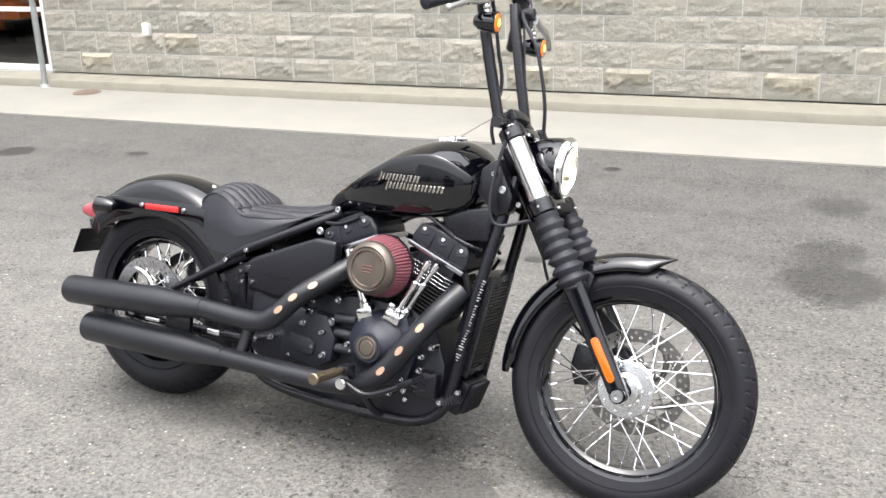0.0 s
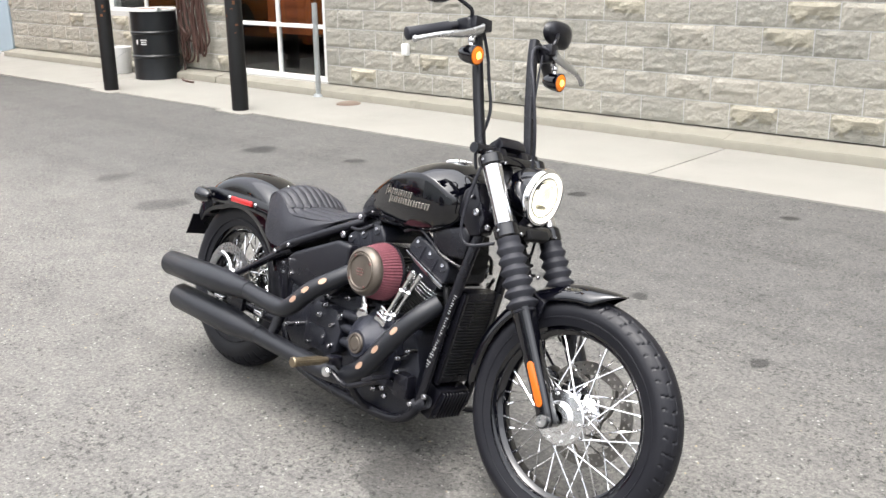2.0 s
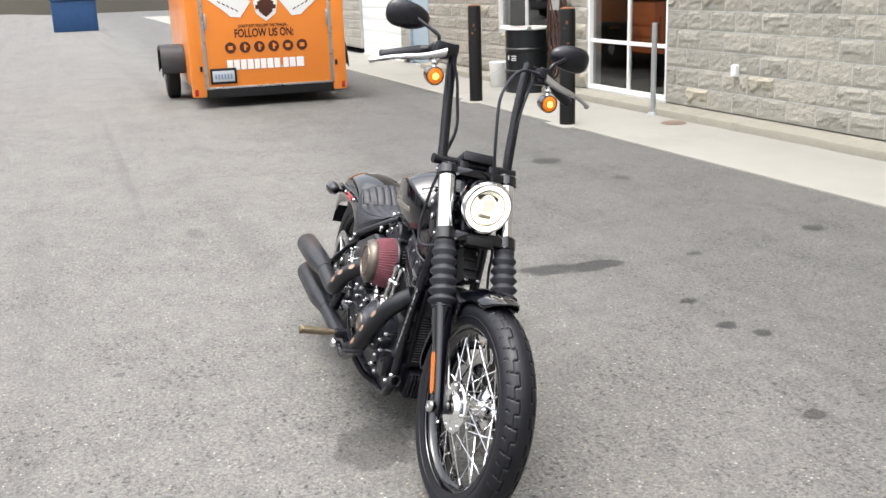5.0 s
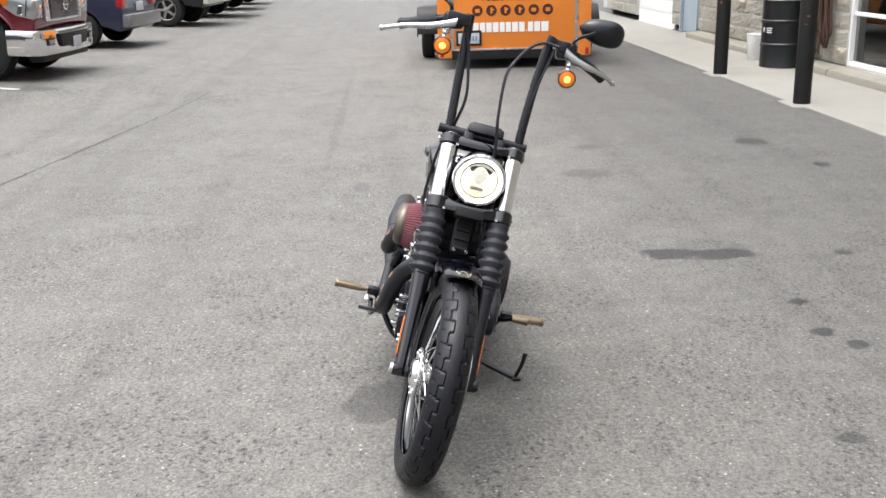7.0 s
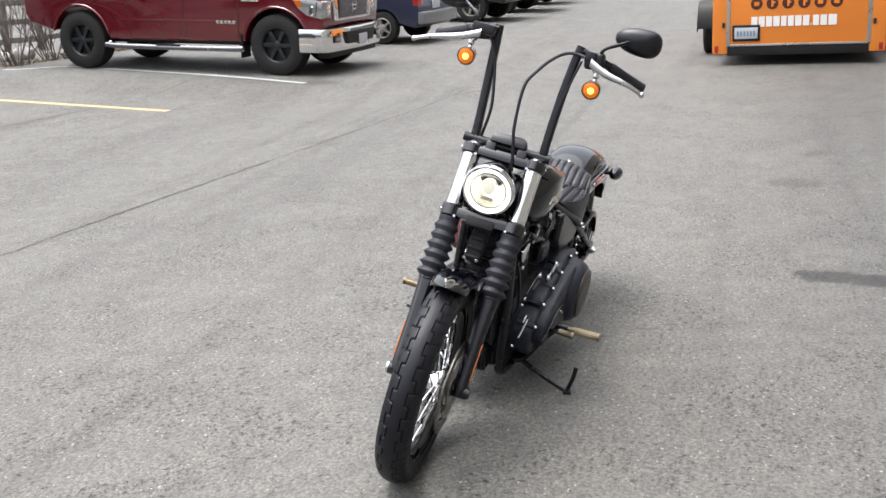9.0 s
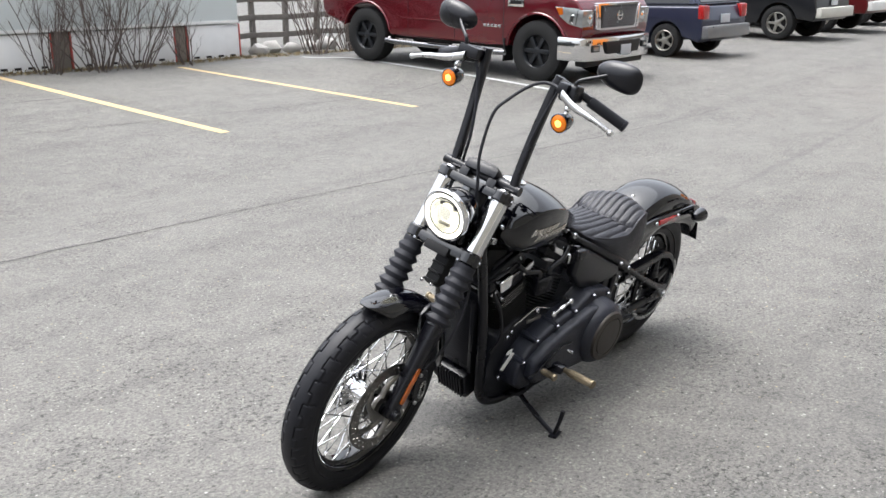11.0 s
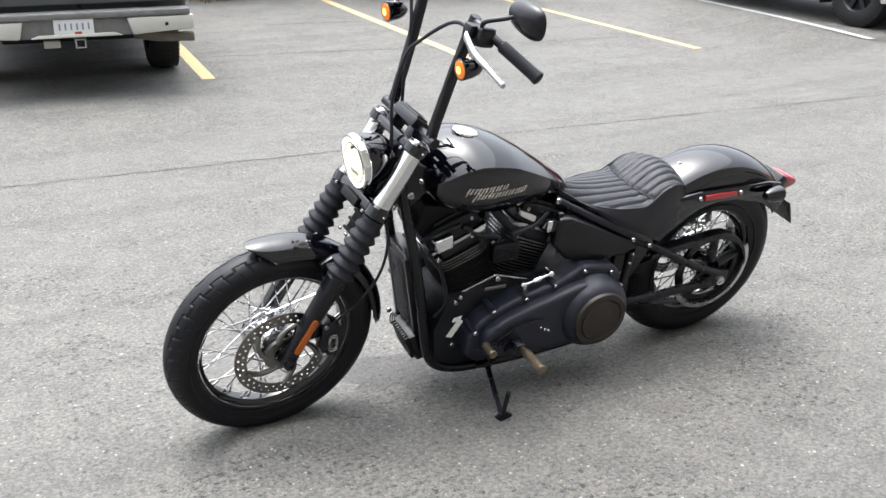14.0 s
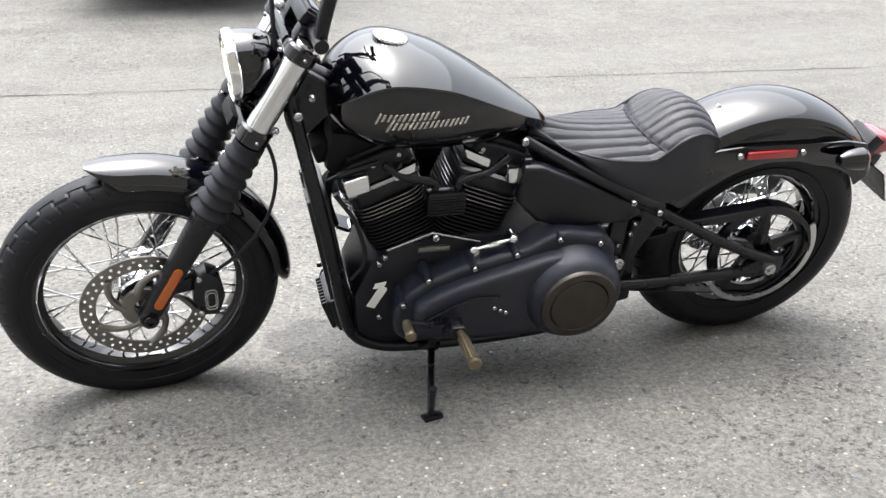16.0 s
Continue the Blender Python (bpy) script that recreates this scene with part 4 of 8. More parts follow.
for s in (0.548, 0.760):
    for sy in (-1, 1):
        hexbolt(bo, along(s, sy * 0.085, 0.038), (math.cos(RAKE), 0, math.sin(RAKE)), 0.006, 0.006)
        hexbolt(bo, along(s, sy * 0.140, 0.0), (0, sy, 0), 0.005, 0.004)
for sy in (-1, 1):
    lathe(bo, [(0.0, 0.784), (0.018, 0.784), (0.021, 0.780), (0.021, 0.776)], along(0, sy * 0.104), UP, 20)
    hexbolt(bo, (1.385, sy * 0.02, 0.66), (1, 0, 0), 0.007, 0.006)
part("yoke_bolt", bo, BOLT, clamps, "", STEER)
lo = bmesh.new()
rbox(lo, (1.322, 0, 0.690), (0.05, 0.052, 0.12), (0, -29, 0), 0.012)
for k in range(4):
    rbox(lo, (1.372 - 0.016 * k, 0, 0.662 + 0.026 * k), (0.012, 0.046, 0.009), (0, -29, 0), 0.003)
rbox(lo, (1.365, 0, 0.775), (0.03, 0.09, 0.03), (0, -29, 0), 0.006)
part("yoke_cover", lo, FIN, clamps, "", STEER)

# front mudguard
fb = bmesh.new()
rings = []
CF = vec((1.603, 0, 0.320))
for i in range(41):
    u = i / 40
    a = radians(76 + 106 * u)
    wid = 0.062 * (1 - 0.75 * max(0, 1 - u / 0.14) ** 2) * (1 - 0.35 * max(0, (u - 0.9) / 0.1) ** 2)
    skirt = 0.055 * min(1, u / 0.10) * (1.0 if u < 0.93 else 1 - (u - 0.93) * 6)
    out, inn = [], []
    for k in range(13):
        v = -1 + 2 * k / 12
        yy = wid * math.sin(v * math.pi / 2)
        rr = 0.366 + 0.006 * max(0, 1 - u / 0.12) - skirt * (1 - math.cos(v * math.pi / 2)) * 0.8 - 0.004
        out.append(CF + vec((rr * math.cos(a), yy, rr * math.sin(a))))
        inn.append(CF + vec(((rr - 0.004) * math.cos(a), yy * 0.95, (rr - 0.004) * math.sin(a))))
    rings.append(out + inn[::-1])
loft(fb, rings)
fend = part("front_fender", fb, GLOSS, moto, "short gloss black front mudguard", STEER, 60)
b = bmesh.new()
for sy in (-1, 1):
    for z in (0.545, 0.585):
        hexbolt(b, (1.445, sy * 0.066, z), (0, sy, 0), 0.006, 0.006)
part("fender_bolt", b, BOLT, fend, "", STEER)
b = bmesh.new()
for sy in (-1, 1):
    prism(b, [(1.40, 0.53), (1.47, 0.53), (1.49, 0.61), (1.44, 0.63)], sy * 0.058, sy * 0.072, 0.003)
part("fender_bracket", b, SATIN, fend, "", STEER)

# front caliper
b = bmesh.new()
prism(b, [(1.435, 0.285), (1.475, 0.29), (1.495, 0.34), (1.49, 0.40), (1.46, 0.42), (1.43, 0.40), (1.418, 0.34)], 0.058, 0.110, 0.008)
prism(b, [(1.47, 0.36), (1.56, 0.35), (1.56, 0.38), (1.48, 0.40)], 0.082, 0.092, 0.003)
cal = part("brake_caliper", b, SATIN, moto, "black front brake caliper", STEER)
b = bmesh.new()
for sc in (1.0, 0.72):
    ring = [(1.452 + 0.014 * sc * math.copysign(abs(math.cos(t)) ** 0.5, math.cos(t)), 0.1125, 0.338 + 0.030 * sc * math.copysign(abs(math.sin(t)) ** 0.6, math.sin(t))) for t in lin(0, 2 * math.pi, 25)]
    tube(b, ring, 0.0017, 6, cap=False)
for z in (0.405, 0.300):
    hexbolt(b, (1.478, 0.110, z), (0, 1, 0), 0.008, 0.007)
part("caliper_trim", b, ALU, cal, "silver caliper outline and bolts", STEER)
b = bmesh.new()
tube(b, [(1.335, 0.05, 0.775), (1.305, 0.085, 0.74), (1.290, 0.10, 0.66), (1.315, 0.112, 0.56), (1.38, 0.112, 0.47), (1.45, 0.104, 0.41)], 0.0045, 8, 6)
part("brake_hose", b, SOFT, cal, "black brake hose", STEER)

# headlamp
LC, LA = vec((1.345, 0, 0.890)), vec((math.cos(radians(6)), 0, -math.sin(radians(6))))
b = bmesh.new()
lathe(b, [(0.0, -0.100), (0.030, -0.097), (0.055, -0.080), (0.070, -0.055), (0.077, -0.020), (0.079, 0.0), (0.0795, 0.008)], LC, LA, 40)
lamp = part("headlight", b, GLOSS, moto, "round headlight in a gloss black shell", STEER)
b = bmesh.new()
lathe(b, [(0.0795, 0.004), (0.0835, 0.008), (0.0845, 0.016), (0.081, 0.026), (0.074, 0.028), (0.0725, 0.020)], LC, LA, 48)
part("headlight_rim", b, CHROME, lamp, "chrome headlight ring", STEER)
b = bmesh.new()
lathe(b, [(0.073, 0.018), (0.066, 0.012), (0.058, 0.016), (0.056, 0.020)], LC, LA, 48)
part("light_ring", b, LAMP_WHITE, lamp, "bright daytime light ring", STEER)
b = bmesh.new()
lathe(b, [(0.057, 0.014), (0.050, 0.0), (0.030, -0.012), (0.0, -0.016)], LC, LA, 40)
part("reflector_bowl", b, REFLECTOR, lamp, "", STEER)
b = bmesh.new()
lathe(b, [(0.026, 0.002), (0.026, 0.014), (0.020, 0.021), (0.0, 0.024)], LC + vec((0, 0, 0.012)), LA, 28)
part("projector_lens", b, REFLECTOR, lamp, "", STEER)
b = bmesh.new()
rbox(b, LC + LA * 0.006 + vec((0, 0, -0.028)), (0.012, 0.040, 0.011), (0, 6, 0), 0.004)
part("lamp_divider", b, pbr("dark_lamp_divider", (0.42, 0.39, 0.30), 0.25, metal=0.7, scale=60), lamp, "", STEER)
b = bmesh.new()
lathe(b, [(0.0590, 0.019), (0.0580, 0.022), (0.0555, 0.022), (0.0550, 0.016)], LC, LA, 48)
part("lamp_gap", b, SATIN, lamp, "", STEER)
b = bmesh.new()
lathe(b, [(0.0725, 0.021), (0.060, 0.027), (0.035, 0.031), (0.0, 0.033)], LC, LA, 40)
o = part("headlight_glass", b, CLEAR, lamp, "clear headlight lens", STEER)
o.visible_shadow = False
b = bmesh.new()
rbox(b, (1.315, 0, 0.985 - 0.06), (0.05, 0.07, 0.05), (0, -29, 0), 0.008)
tube(b, [(1.33, 0.03, 0.80), (1.35, 0.035, 0.82)], 0.012, 10)
tube(b, [(1.33, -0.03, 0.80), (1.35, -0.035, 0.82)], 0.012, 10)
part("headlight_mount", b, SATIN, lamp, "", STEER)

# handlebar
bar = bmesh.new()
tube(bar, [(1.198, -0.150, 0.990), (1.198, 0.142, 0.990)], 0.0155, 16)
for sy in (-1, 1):
    if sy < 0:
        riser = [(1.197, -0.117, 0.985), (1.184, -0.118, 1.03), (1.150, -0.126, 1.16), (1.122, -0.134, 1.285), (1.114, -0.138, 1.350)]
    else:
        riser = [(1.197, 0.117, 0.985), (1.189, 0.1145, 1.03), (1.158, 0.1175, 1.16), (1.129, 0.126, 1.285), (1.116, 0.135, 1.350)]
    tube(bar, riser, 0.0145, 16, 4, square=True)
    tube(bar, [(1.120, sy * 0.134, 1.338), (1.118, sy * 0.165, 1.332), (1.105, sy * 0.21, 1.318), (1.085, sy * 0.255, 1.300)], 0.0127, 14, 4)
    rbox(bar, (1.215, sy * 0.052, 0.972), (0.05, 0.034, 0.05), (0, -29, 0), 0.008)
hb = part("handlebar", bar, SATIN, moto, "tall square-tube black handlebar", STEER, 45)
b = bmesh.new()
rbox(b, (1.197, 0, 1.003), (0.060, 0.118, 0.032), (0, -38, 0), 0.008)
rbox(b, (1.190, 0, 1.018), (0.044, 0.100, 0.012), (0, -38, 0), 0.004)
part("instrument", b, SATIN, hb, "slim black bar-mounted gauge", STEER)
b = bmesh.new()
rbox(b, (1.186, 0, 1.0255), (0.026, 0.080, 0.002), (0, -38, 0), 0.0006)
part("gauge_glass", b, GLOSS, hb, "", STEER)
for sy in (-1, 1):
    g0, g1 = vec((1.093, sy * 0.235, 1.306)), vec((1.046, sy * 0.350, 1.258))
    d = (g1 - g0).normalized()
    b = bmesh.new()
    L = (g1 - g0).length
    prof = [(0.0, 0.0), (0.0165, 0.0)]
    for k in range(14):
        prof += [(0.0175, 0.006 + k * L / 15.5), (0.0168, 0.009 + k * L / 15.5)]
    prof += [(0.0185, L - 0.012), (0.0185, L - 0.003), (0.014, L), (0.0, L)]
    lathe(b, prof, g0, d, 24)
    part("grip", b, SOFT, hb, "black rubber grip", STEER)
    b = bmesh.new()
    rbox(b, (1.128, sy * 0.188, 1.318), (0.052, 0.062, 0.052), (10, -10, 0), 0.012, 3)
    rbox(b, (1.150, sy * 0.175, 1.330), (0.040, 0.075 if sy < 0 else 0.035, 0.036), (0, -10, 0), 0.008)
    part("switch_housing", b, SATIN, hb, "black switch housing", STEER)
    b = bmesh.new()
    r0, r1 = vec((1.170, sy * 0.180, 1.318)), vec((1.165, 0.358, 1.262)) if sy > 0 else vec((1.137, -0.402, 1.239))
    rings = []
    for u in lin(0, 1, 14):
        p = r0.lerp(r1, u) + vec((0.012 * math.sin(u * math.pi), 0, -0.004 * math.sin(u * 6.28)))
        hx, hz = (0.0085 if u < 0.9 else 0.0085), (0.0145 - 0.009 * u if u < 0.9 else 0.0075)
        rings.append([p + vec((hx * math.cos(t), 0, hz * math.sin(t))) for t in lin(0, 2 * math.pi, 12, endpoint=False)])
    loft(b, rings)
    ball(b, r1, 0.0095, n=12)
    part("clutch_lever" if sy > 0 else "brake_lever", b, ALU, hb, "silver hand lever", STEER, 60)
    # mirror
    mc, ms = vec((1.080, sy * 0.298, 1.402)), vec((1.140, sy * 0.200, 1.340))
    b = bmesh.new()
    tube(b, [ms, ms + vec((0.0, sy * 0.010, 0.025)), ms.lerp(mc, 0.55) + vec((0.004, 0, 0.014)), mc + vec((0.012, -sy * 0.02, 0))], 0.006, 10, 5)
    part("mirror_stem", b, SATIN, hb, "", STEER)
    b = bmesh.new()
    rings = []
    for dx, f in ((0.024, 0.15), (0.020, 0.55), (0.010, 0.85), (0.0, 0.98), (-0.008, 1.0), (-0.010, 0.96)):
        ring = []
        for t in lin(0, 2 * math.pi, 32, endpoint=False):
            cc, ss = math.cos(t), math.sin(t)
            hz = 0.043 * (1 - 0.22 * cc)
            ring.append(mc + vec((dx, sy * -0.074 * f * math.copysign(abs(cc) ** 0.8, cc), hz * f * math.copysign(abs(ss) ** 0.85, ss))))
        rings.append(ring)
    loft(b, rings)
    mir = part("mirror", b, SATIN, hb, "black teardrop mirror", STEER, 50)
    b = bmesh.new()
    ring = [mc + vec((-0.0115, sy * -0.068 * math.copysign(abs(math.cos(t)) ** 0.8, math.cos(t)), 0.039 * (1 - 0.22 * math.cos(t)) * math.copysign(abs(math.sin(t)) ** 0.85, math.sin(t)))) for t in lin(0, 2 * math.pi, 32, endpoint=False)]
    loft(b, [ring, [p + vec((0.001, 0, 0)) for p in ring]])
    part("mirror_glass", b, MIRROR, hb, "", STEER)
    # front indicator
    ic = vec((1.176, sy * 0.206, 1.240))
    b = bmesh.new()
    lathe(b, [(0.0, -0.050), (0.012, -0.047), (0.022, -0.034), (0.027, -0.012), (0.0275, 0.0), (0.0285, 0.004), (0.0290, 0.016), (0.0265, 0.018), (0.0255, 0.013)], ic, (1, 0, -0.05), 32)
    ind = part("turn_signal", b, GLOSS, hb, "black bullet indicator with lit amber lens", STEER)
    b = bmesh.new()
    lathe(b, [(0.0262, 0.013), (0.0240, 0.0185), (0.015, 0.0215), (0.0, 0.0225)], ic, (1, 0, -0.05), 32)
    part("amber_lens", b, AMBER_LIT, hb, "amber indicator lens", STEER)
    b = bmesh.new()
    lathe(b, [(0.0, 0.0242), (0.006, 0.0237), (0.0105, 0.0220)], ic, (1, 0, -0.05), 16)
    part("indicator_bulb", b, BULB, hb, "", STEER)
    b = bmesh.new()
    tube(b, [ic + vec((-0.012, 0, 0.022)), ic + vec((-0.020, 0, 0.040)), (1.160, sy * 0.196, 1.296)], 0.007, 10)
    ball(b, ic + vec((-0.016, 0, 0.040)), 0.011, n=12)
    part("indicator_stalk", b, CHROME, hb, "", STEER)
b = bmesh.new()
tube(b, [(1.165, 0.172, 1.325), (1.150, 0.138, 1.328), (1.156, 0.100, 1.324), (1.172, 0.064, 1.299), (1.205, 0.030, 1.255), (1.240, 0.008, 1.203), (1.272, 0.015, 1.081), (1.276, 0.034, 0.986), (1.270, 0.037, 0.92), (1.255, 0.04, 0.86)], 0.0052, 8, 6)
part("clutch_cable", b, SOFT, hb, "looping black clutch cable", STEER)
b = bmesh.new()
tube(b, [(1.150, -0.150, 1.315), (1.158, -0.120, 1.25), (1.166, -0.104, 1.186), (1.181, -0.089, 1.094), (1.170, -0.103, 0.984), (1.18, -0.10, 0.93)], 0.0050, 8, 6)
tube(b, [(1.145, 0.150, 1.310), (1.165, 0.128, 1.20), (1.190, 0.108, 1.05)], 0.0036, 8, 6)
tube(b, [(1.235, -0.125, 0.985), (1.215, -0.135, 0.90), (1.200, -0.138, 0.80), (1.205, -0.135, 0.735), (1.235, -0.125, 0.715), (1.30, -0.10, 0.735)], 0.0050, 8, 6)
part("control_cable", b, SOFT, hb, "", STEER)

# fuel tank
tb = bmesh.new()
xs = [0.618, 0.630, 0.655, 0.70, 0.76, 0.83, 0.90, 0.97, 1.03, 1.075, 1.112, 1.142, 1.163, 1.172]
top = [0.716, 0.729, 0.752, 0.784, 0.827, 0.871, 0.907, 0.931, 0.941, 0.935, 0.917, 0.892, 0.858, 0.832]
bot = [0.704, 0.702, 0.702, 0.703, 0.703, 0.703, 0.704, 0.708, 0.716, 0.727, 0.743, 0.766, 0.790, 0.806]
wid = [0.010, 0.029, 0.051, 0.078, 0.105, 0.129, 0.146, 0.155, 0.157, 0.151, 0.139, 0.120, 0.085, 0.045]
crease = [0.711, 0.720, 0.739, 0.763, 0.799, 0.837, 0.871, 0.888, 0.895, 0.884, 0.862, 0.842, 0.826, 0.819]
XS = np.linspace(0, 1, 60)
arc = np.linspace(0, 1, len(xs))


def soft(vals):
    v = np.interp(XS, arc, vals)
    for _ in range(2):
        v[1:-1] = 0.25 * v[:-2] + 0.5 * v[1:-1] + 0.25 * v[2:]
    return v


rings = []
for x, zt, zb, w, zc in zip(soft(xs), soft(top), soft(bot), soft(wid), soft(crease)):
    # a shallow dome over the crease line, a tall side panel below it
    right = [(w * math.sin(u * math.pi / 2), zc + (zt - zc) * (1 - math.sin(u * math.pi / 2) ** 2.2)) for u in lin(0, 1, 14)]
    right += [(w * (1.012 + 0.018 * q - 0.33 * q ** 3.2), zc - 0.004 - (zc - 0.004 - zb) * q) for q in lin(0, 0.94, 13)]
    right += [(w * 0.58, zb + 0.002), (w * 0.30, zb)]
    rings.append([(x, y, z) for y, z in right] + [(x, -y, z) for y, z in right[:0:-1]])
loft(tb, rings)
tank = part("fuel_tank", tb, GLOSS, moto, "gloss black teardrop fuel tank with a creased shoulder", None, 60)
b = bmesh.new()
lathe(b, [(0.0, 0.022), (0.024, 0.021), (0.036, 0.017), (0.0385, 0.012), (0.037, 0.006), (0.033, 0.004), (0.033, -0.006)], (1.016, 0, 0.926), (-0.17, 0, 1), 32)
for k in range(24):
    a = 2 * math.pi * k / 24
    rbox(b, (1.014 + 0.038 * math.cos(a), 0.038 * math.sin(a), 0.938 + 0.0065 * math.cos(a)), (0.004, 0.003, 0.008), (0, 0, math.degrees(a)), 0.001, 1)
part("fuel_cap", b, CHROME, tank, "round chrome fuel cap")
# slanted raised badge on both sides, drawn as plain blocks that follow the tank


def tank_y(x, z):
    zb, w, zc = (float(np.interp(x, xs, v)) for v in (bot, wid, crease))
    q = max(0.0, (zc - z) / (zc - zb))
    return w * (1.012 + 0.018 * q - 0.33 * q ** 3.2)


for sy in (-1, 1):
    b = bmesh.new()
    for z0, h, s0, s1, n in ((0.811, 0.0185, 0.00, 0.66, 6), (0.788, 0.0185, 0.12, 1.0, 8)):
        for k in range(n):
            pitch = (s1 - s0) / n
            lo_, hi_ = s0 + pitch * k, s0 + pitch * (k + 0.80)
            f0, f1 = (-0.30, 1.15) if k == 0 else (0.0, 1.0)
            bars = ((lo_, lo_ + pitch * 0.26, f0, f1), (lo_ + pitch * 0.46, lo_ + pitch * 0.74, 0.0, 1.0))
            for q, (sa_, sb_, f0, f1) in enumerate(bars):
                rings = []
                for inset, lift in ((0.0, -0.004), (0.0, 0.0026), (0.0009, 0.0036)):
                    ring = []
                    for ss, ff in ((sa_, f0), (sb_, f0), (sb_, f1), (sa_, f1)):
                        z = z0 + h * ff + (inset if ff == f0 else -inset)
                        along_ = 0.215 * ss + (inset if ss == sa_ else -inset) + 0.38 * (z - z0)
                        x = 0.858 + along_ if sy < 0 else 1.073 - along_
                        ring.append((x, sy * (tank_y(x, z) + lift - 0.0003 * q), z))
                    rings.append(ring)
                loft(b, rings)
    part("badge_bar", b, BADGE, tank, "raised nickel badge of slanted bars")

# seat
sb = bmesh.new()
sx = [0.152, 0.164, 0.19, 0.22, 0.25, 0.28, 0.31, 0.34, 0.365, 0.38, 0.41, 0.45, 0.50, 0.57, 0.62, 0.655, 0.672]
st = [0.640, 0.680, 0.716, 0.737, 0.747, 0.745, 0.733, 0.711, 0.693, 0.688, 0.688, 0.689, 0.691, 0.700, 0.714, 0.724, 0.722]
sl = [0.620, 0.588, 0.562, 0.548, 0.538, 0.531, 0.529, 0.530, 0.535, 0.540, 0.552, 0.574, 0.610, 0.658, 0.690, 0.708, 0.716]
sw = [0.060, 0.086, 0.108, 0.122, 0.131, 0.137, 0.141, 0.144, 0.145, 0.145, 0.143, 0.139, 0.126, 0.094, 0.070, 0.055, 0.045]
NX, NK = 150, 201
U = np.linspace(0, len(sx) - 1, NX)
X_, T_, L_, W_ = (np.interp(U, range(len(sx)), v) for v in (sx, st, sl, sw))
for v in (T_, L_, W_):
    for _ in range(4):
        v[1:-1] = 0.25 * v[:-2] + 0.5 * v[1:-1] + 0.25 * v[2:]
rings = []
for x, zt, zl, w in zip(X_, T_, L_, W_):
    ring = []
    for k in range(NK):
        v = -1 + 2 * k / (NK - 1)
        t = v * math.pi * 0.5
        a = abs(v)
        if a < 0.62:
            q = a / 0.62
            y = w * 0.92 * q
            z = zt - 0.034 * q * q
            # pleats run fore and aft, set off by half a lane behind the cross seam
            seam_x = 0.376 - 0.032 * min(1.0, y / 0.125) ** 2
            f = y / 0.0285 + (0.5 if x < seam_x else 0.0)
            g = abs(f - round(f))
            z -= 0.0058 * max(0.0, 1 - 2.6 * g) ** 2 * (1 if q < 0.97 else 0.4) * min(1.0, max(0.0, (0.665 - x) / 0.03))
            z -= 0.0070 * max(0.0, 1 - abs(x - seam_x) / 0.010)
        else:
            q = (a - 0.62) / 0.38
            y = w * (0.92 + 0.10 * math.sin(min(1, q * 1.6) * math.pi / 2) - 0.08 * max(0, q - 0.6))
            edge = zt - 0.034
            z = edge + (zl - edge) * q ** 1.15
        ring.append((x, math.copysign(y, v), z))
    ring += [(x, math.copysign(w * 0.8, 1), zl), (x, math.copysign(w * 0.8, -1), zl)]
    rings.append(ring)
loft(sb, rings)
seat = part("seat", sb, VINYL, moto, "black pleated solo seat", None, 55)
b = bmesh.new()
for sy in (-1, 1):
    tube(b, [(X_[i], sy * W_[i] * 0.935, T_[i] - 0.0355) for i in range(8, NX - 3, 6)], 0.0028, 6, 3)
seam = []
for y in lin(-0.130, 0.130, 21):
    x = 0.376 - 0.032 * min(1.0, abs(y) / 0.125) ** 2
    seam.append((x, y, float(np.interp(x, X_, T_)) - 0.034 * (y / (float(np.interp(x, X_, W_)) * 0.92)) ** 2 - 0.006))
tube(b, seam, 0.0024, 6)
part("seat_piping", b, VINYL, seat, "")
b = bmesh.new()
hexbolt(b, (0.150, 0.0, 0.7125), (-0.36, 0, 1), 0.010, 0.010)
part("seat_bolt", b, ALU, seat, "")

# rear mudguard with its struts and lights
rb_ = bmesh.new()
rings = []
for i in range(49):
    u = i / 48
    a = radians(20 + 122 * u)
    wd = 0.108
    crown_r = 0.424 - min(0.030, 0.010 * ((math.degrees(a) - 92) / 50) ** 2)
    lowr = 0.285 + 0.045 * max(0, (u - 0.75) / 0.25) + 0.02 * max(0, (0.25 - u) / 0.25)
    out, inn = [], []
    for k in range(25):
        v = -1 + 2 * k / 24
        if abs(v) < 0.6:
            yy = wd * math.sin(v / 0.6 * math.pi / 2)
            rr = crown_r - 0.050 * (1 - math.cos(v / 0.6 * math.pi / 2))
        else:
            q = (abs(v) - 0.6) / 0.4
            yy = math.copysign(wd + 0.003 * q, v)
            rr = crown_r - 0.050 + (lowr - crown_r + 0.050) * q
        if u > 0.94:
            rr -= (u - 0.94) * 0.25
        out.append((rr * math.cos(a), yy, 0.325 + rr * math.sin(a)))
        inn.append(((rr - 0.003) * math.cos(a), yy * 0.97, 0.325 + (rr - 0.003) * math.sin(a)))
    rings.append(out + inn[::-1])
loft(rb_, rings)
rf = part("rear_fender", rb_, GLOSS, moto, "gloss black chopped rear mudguard", None, 60)
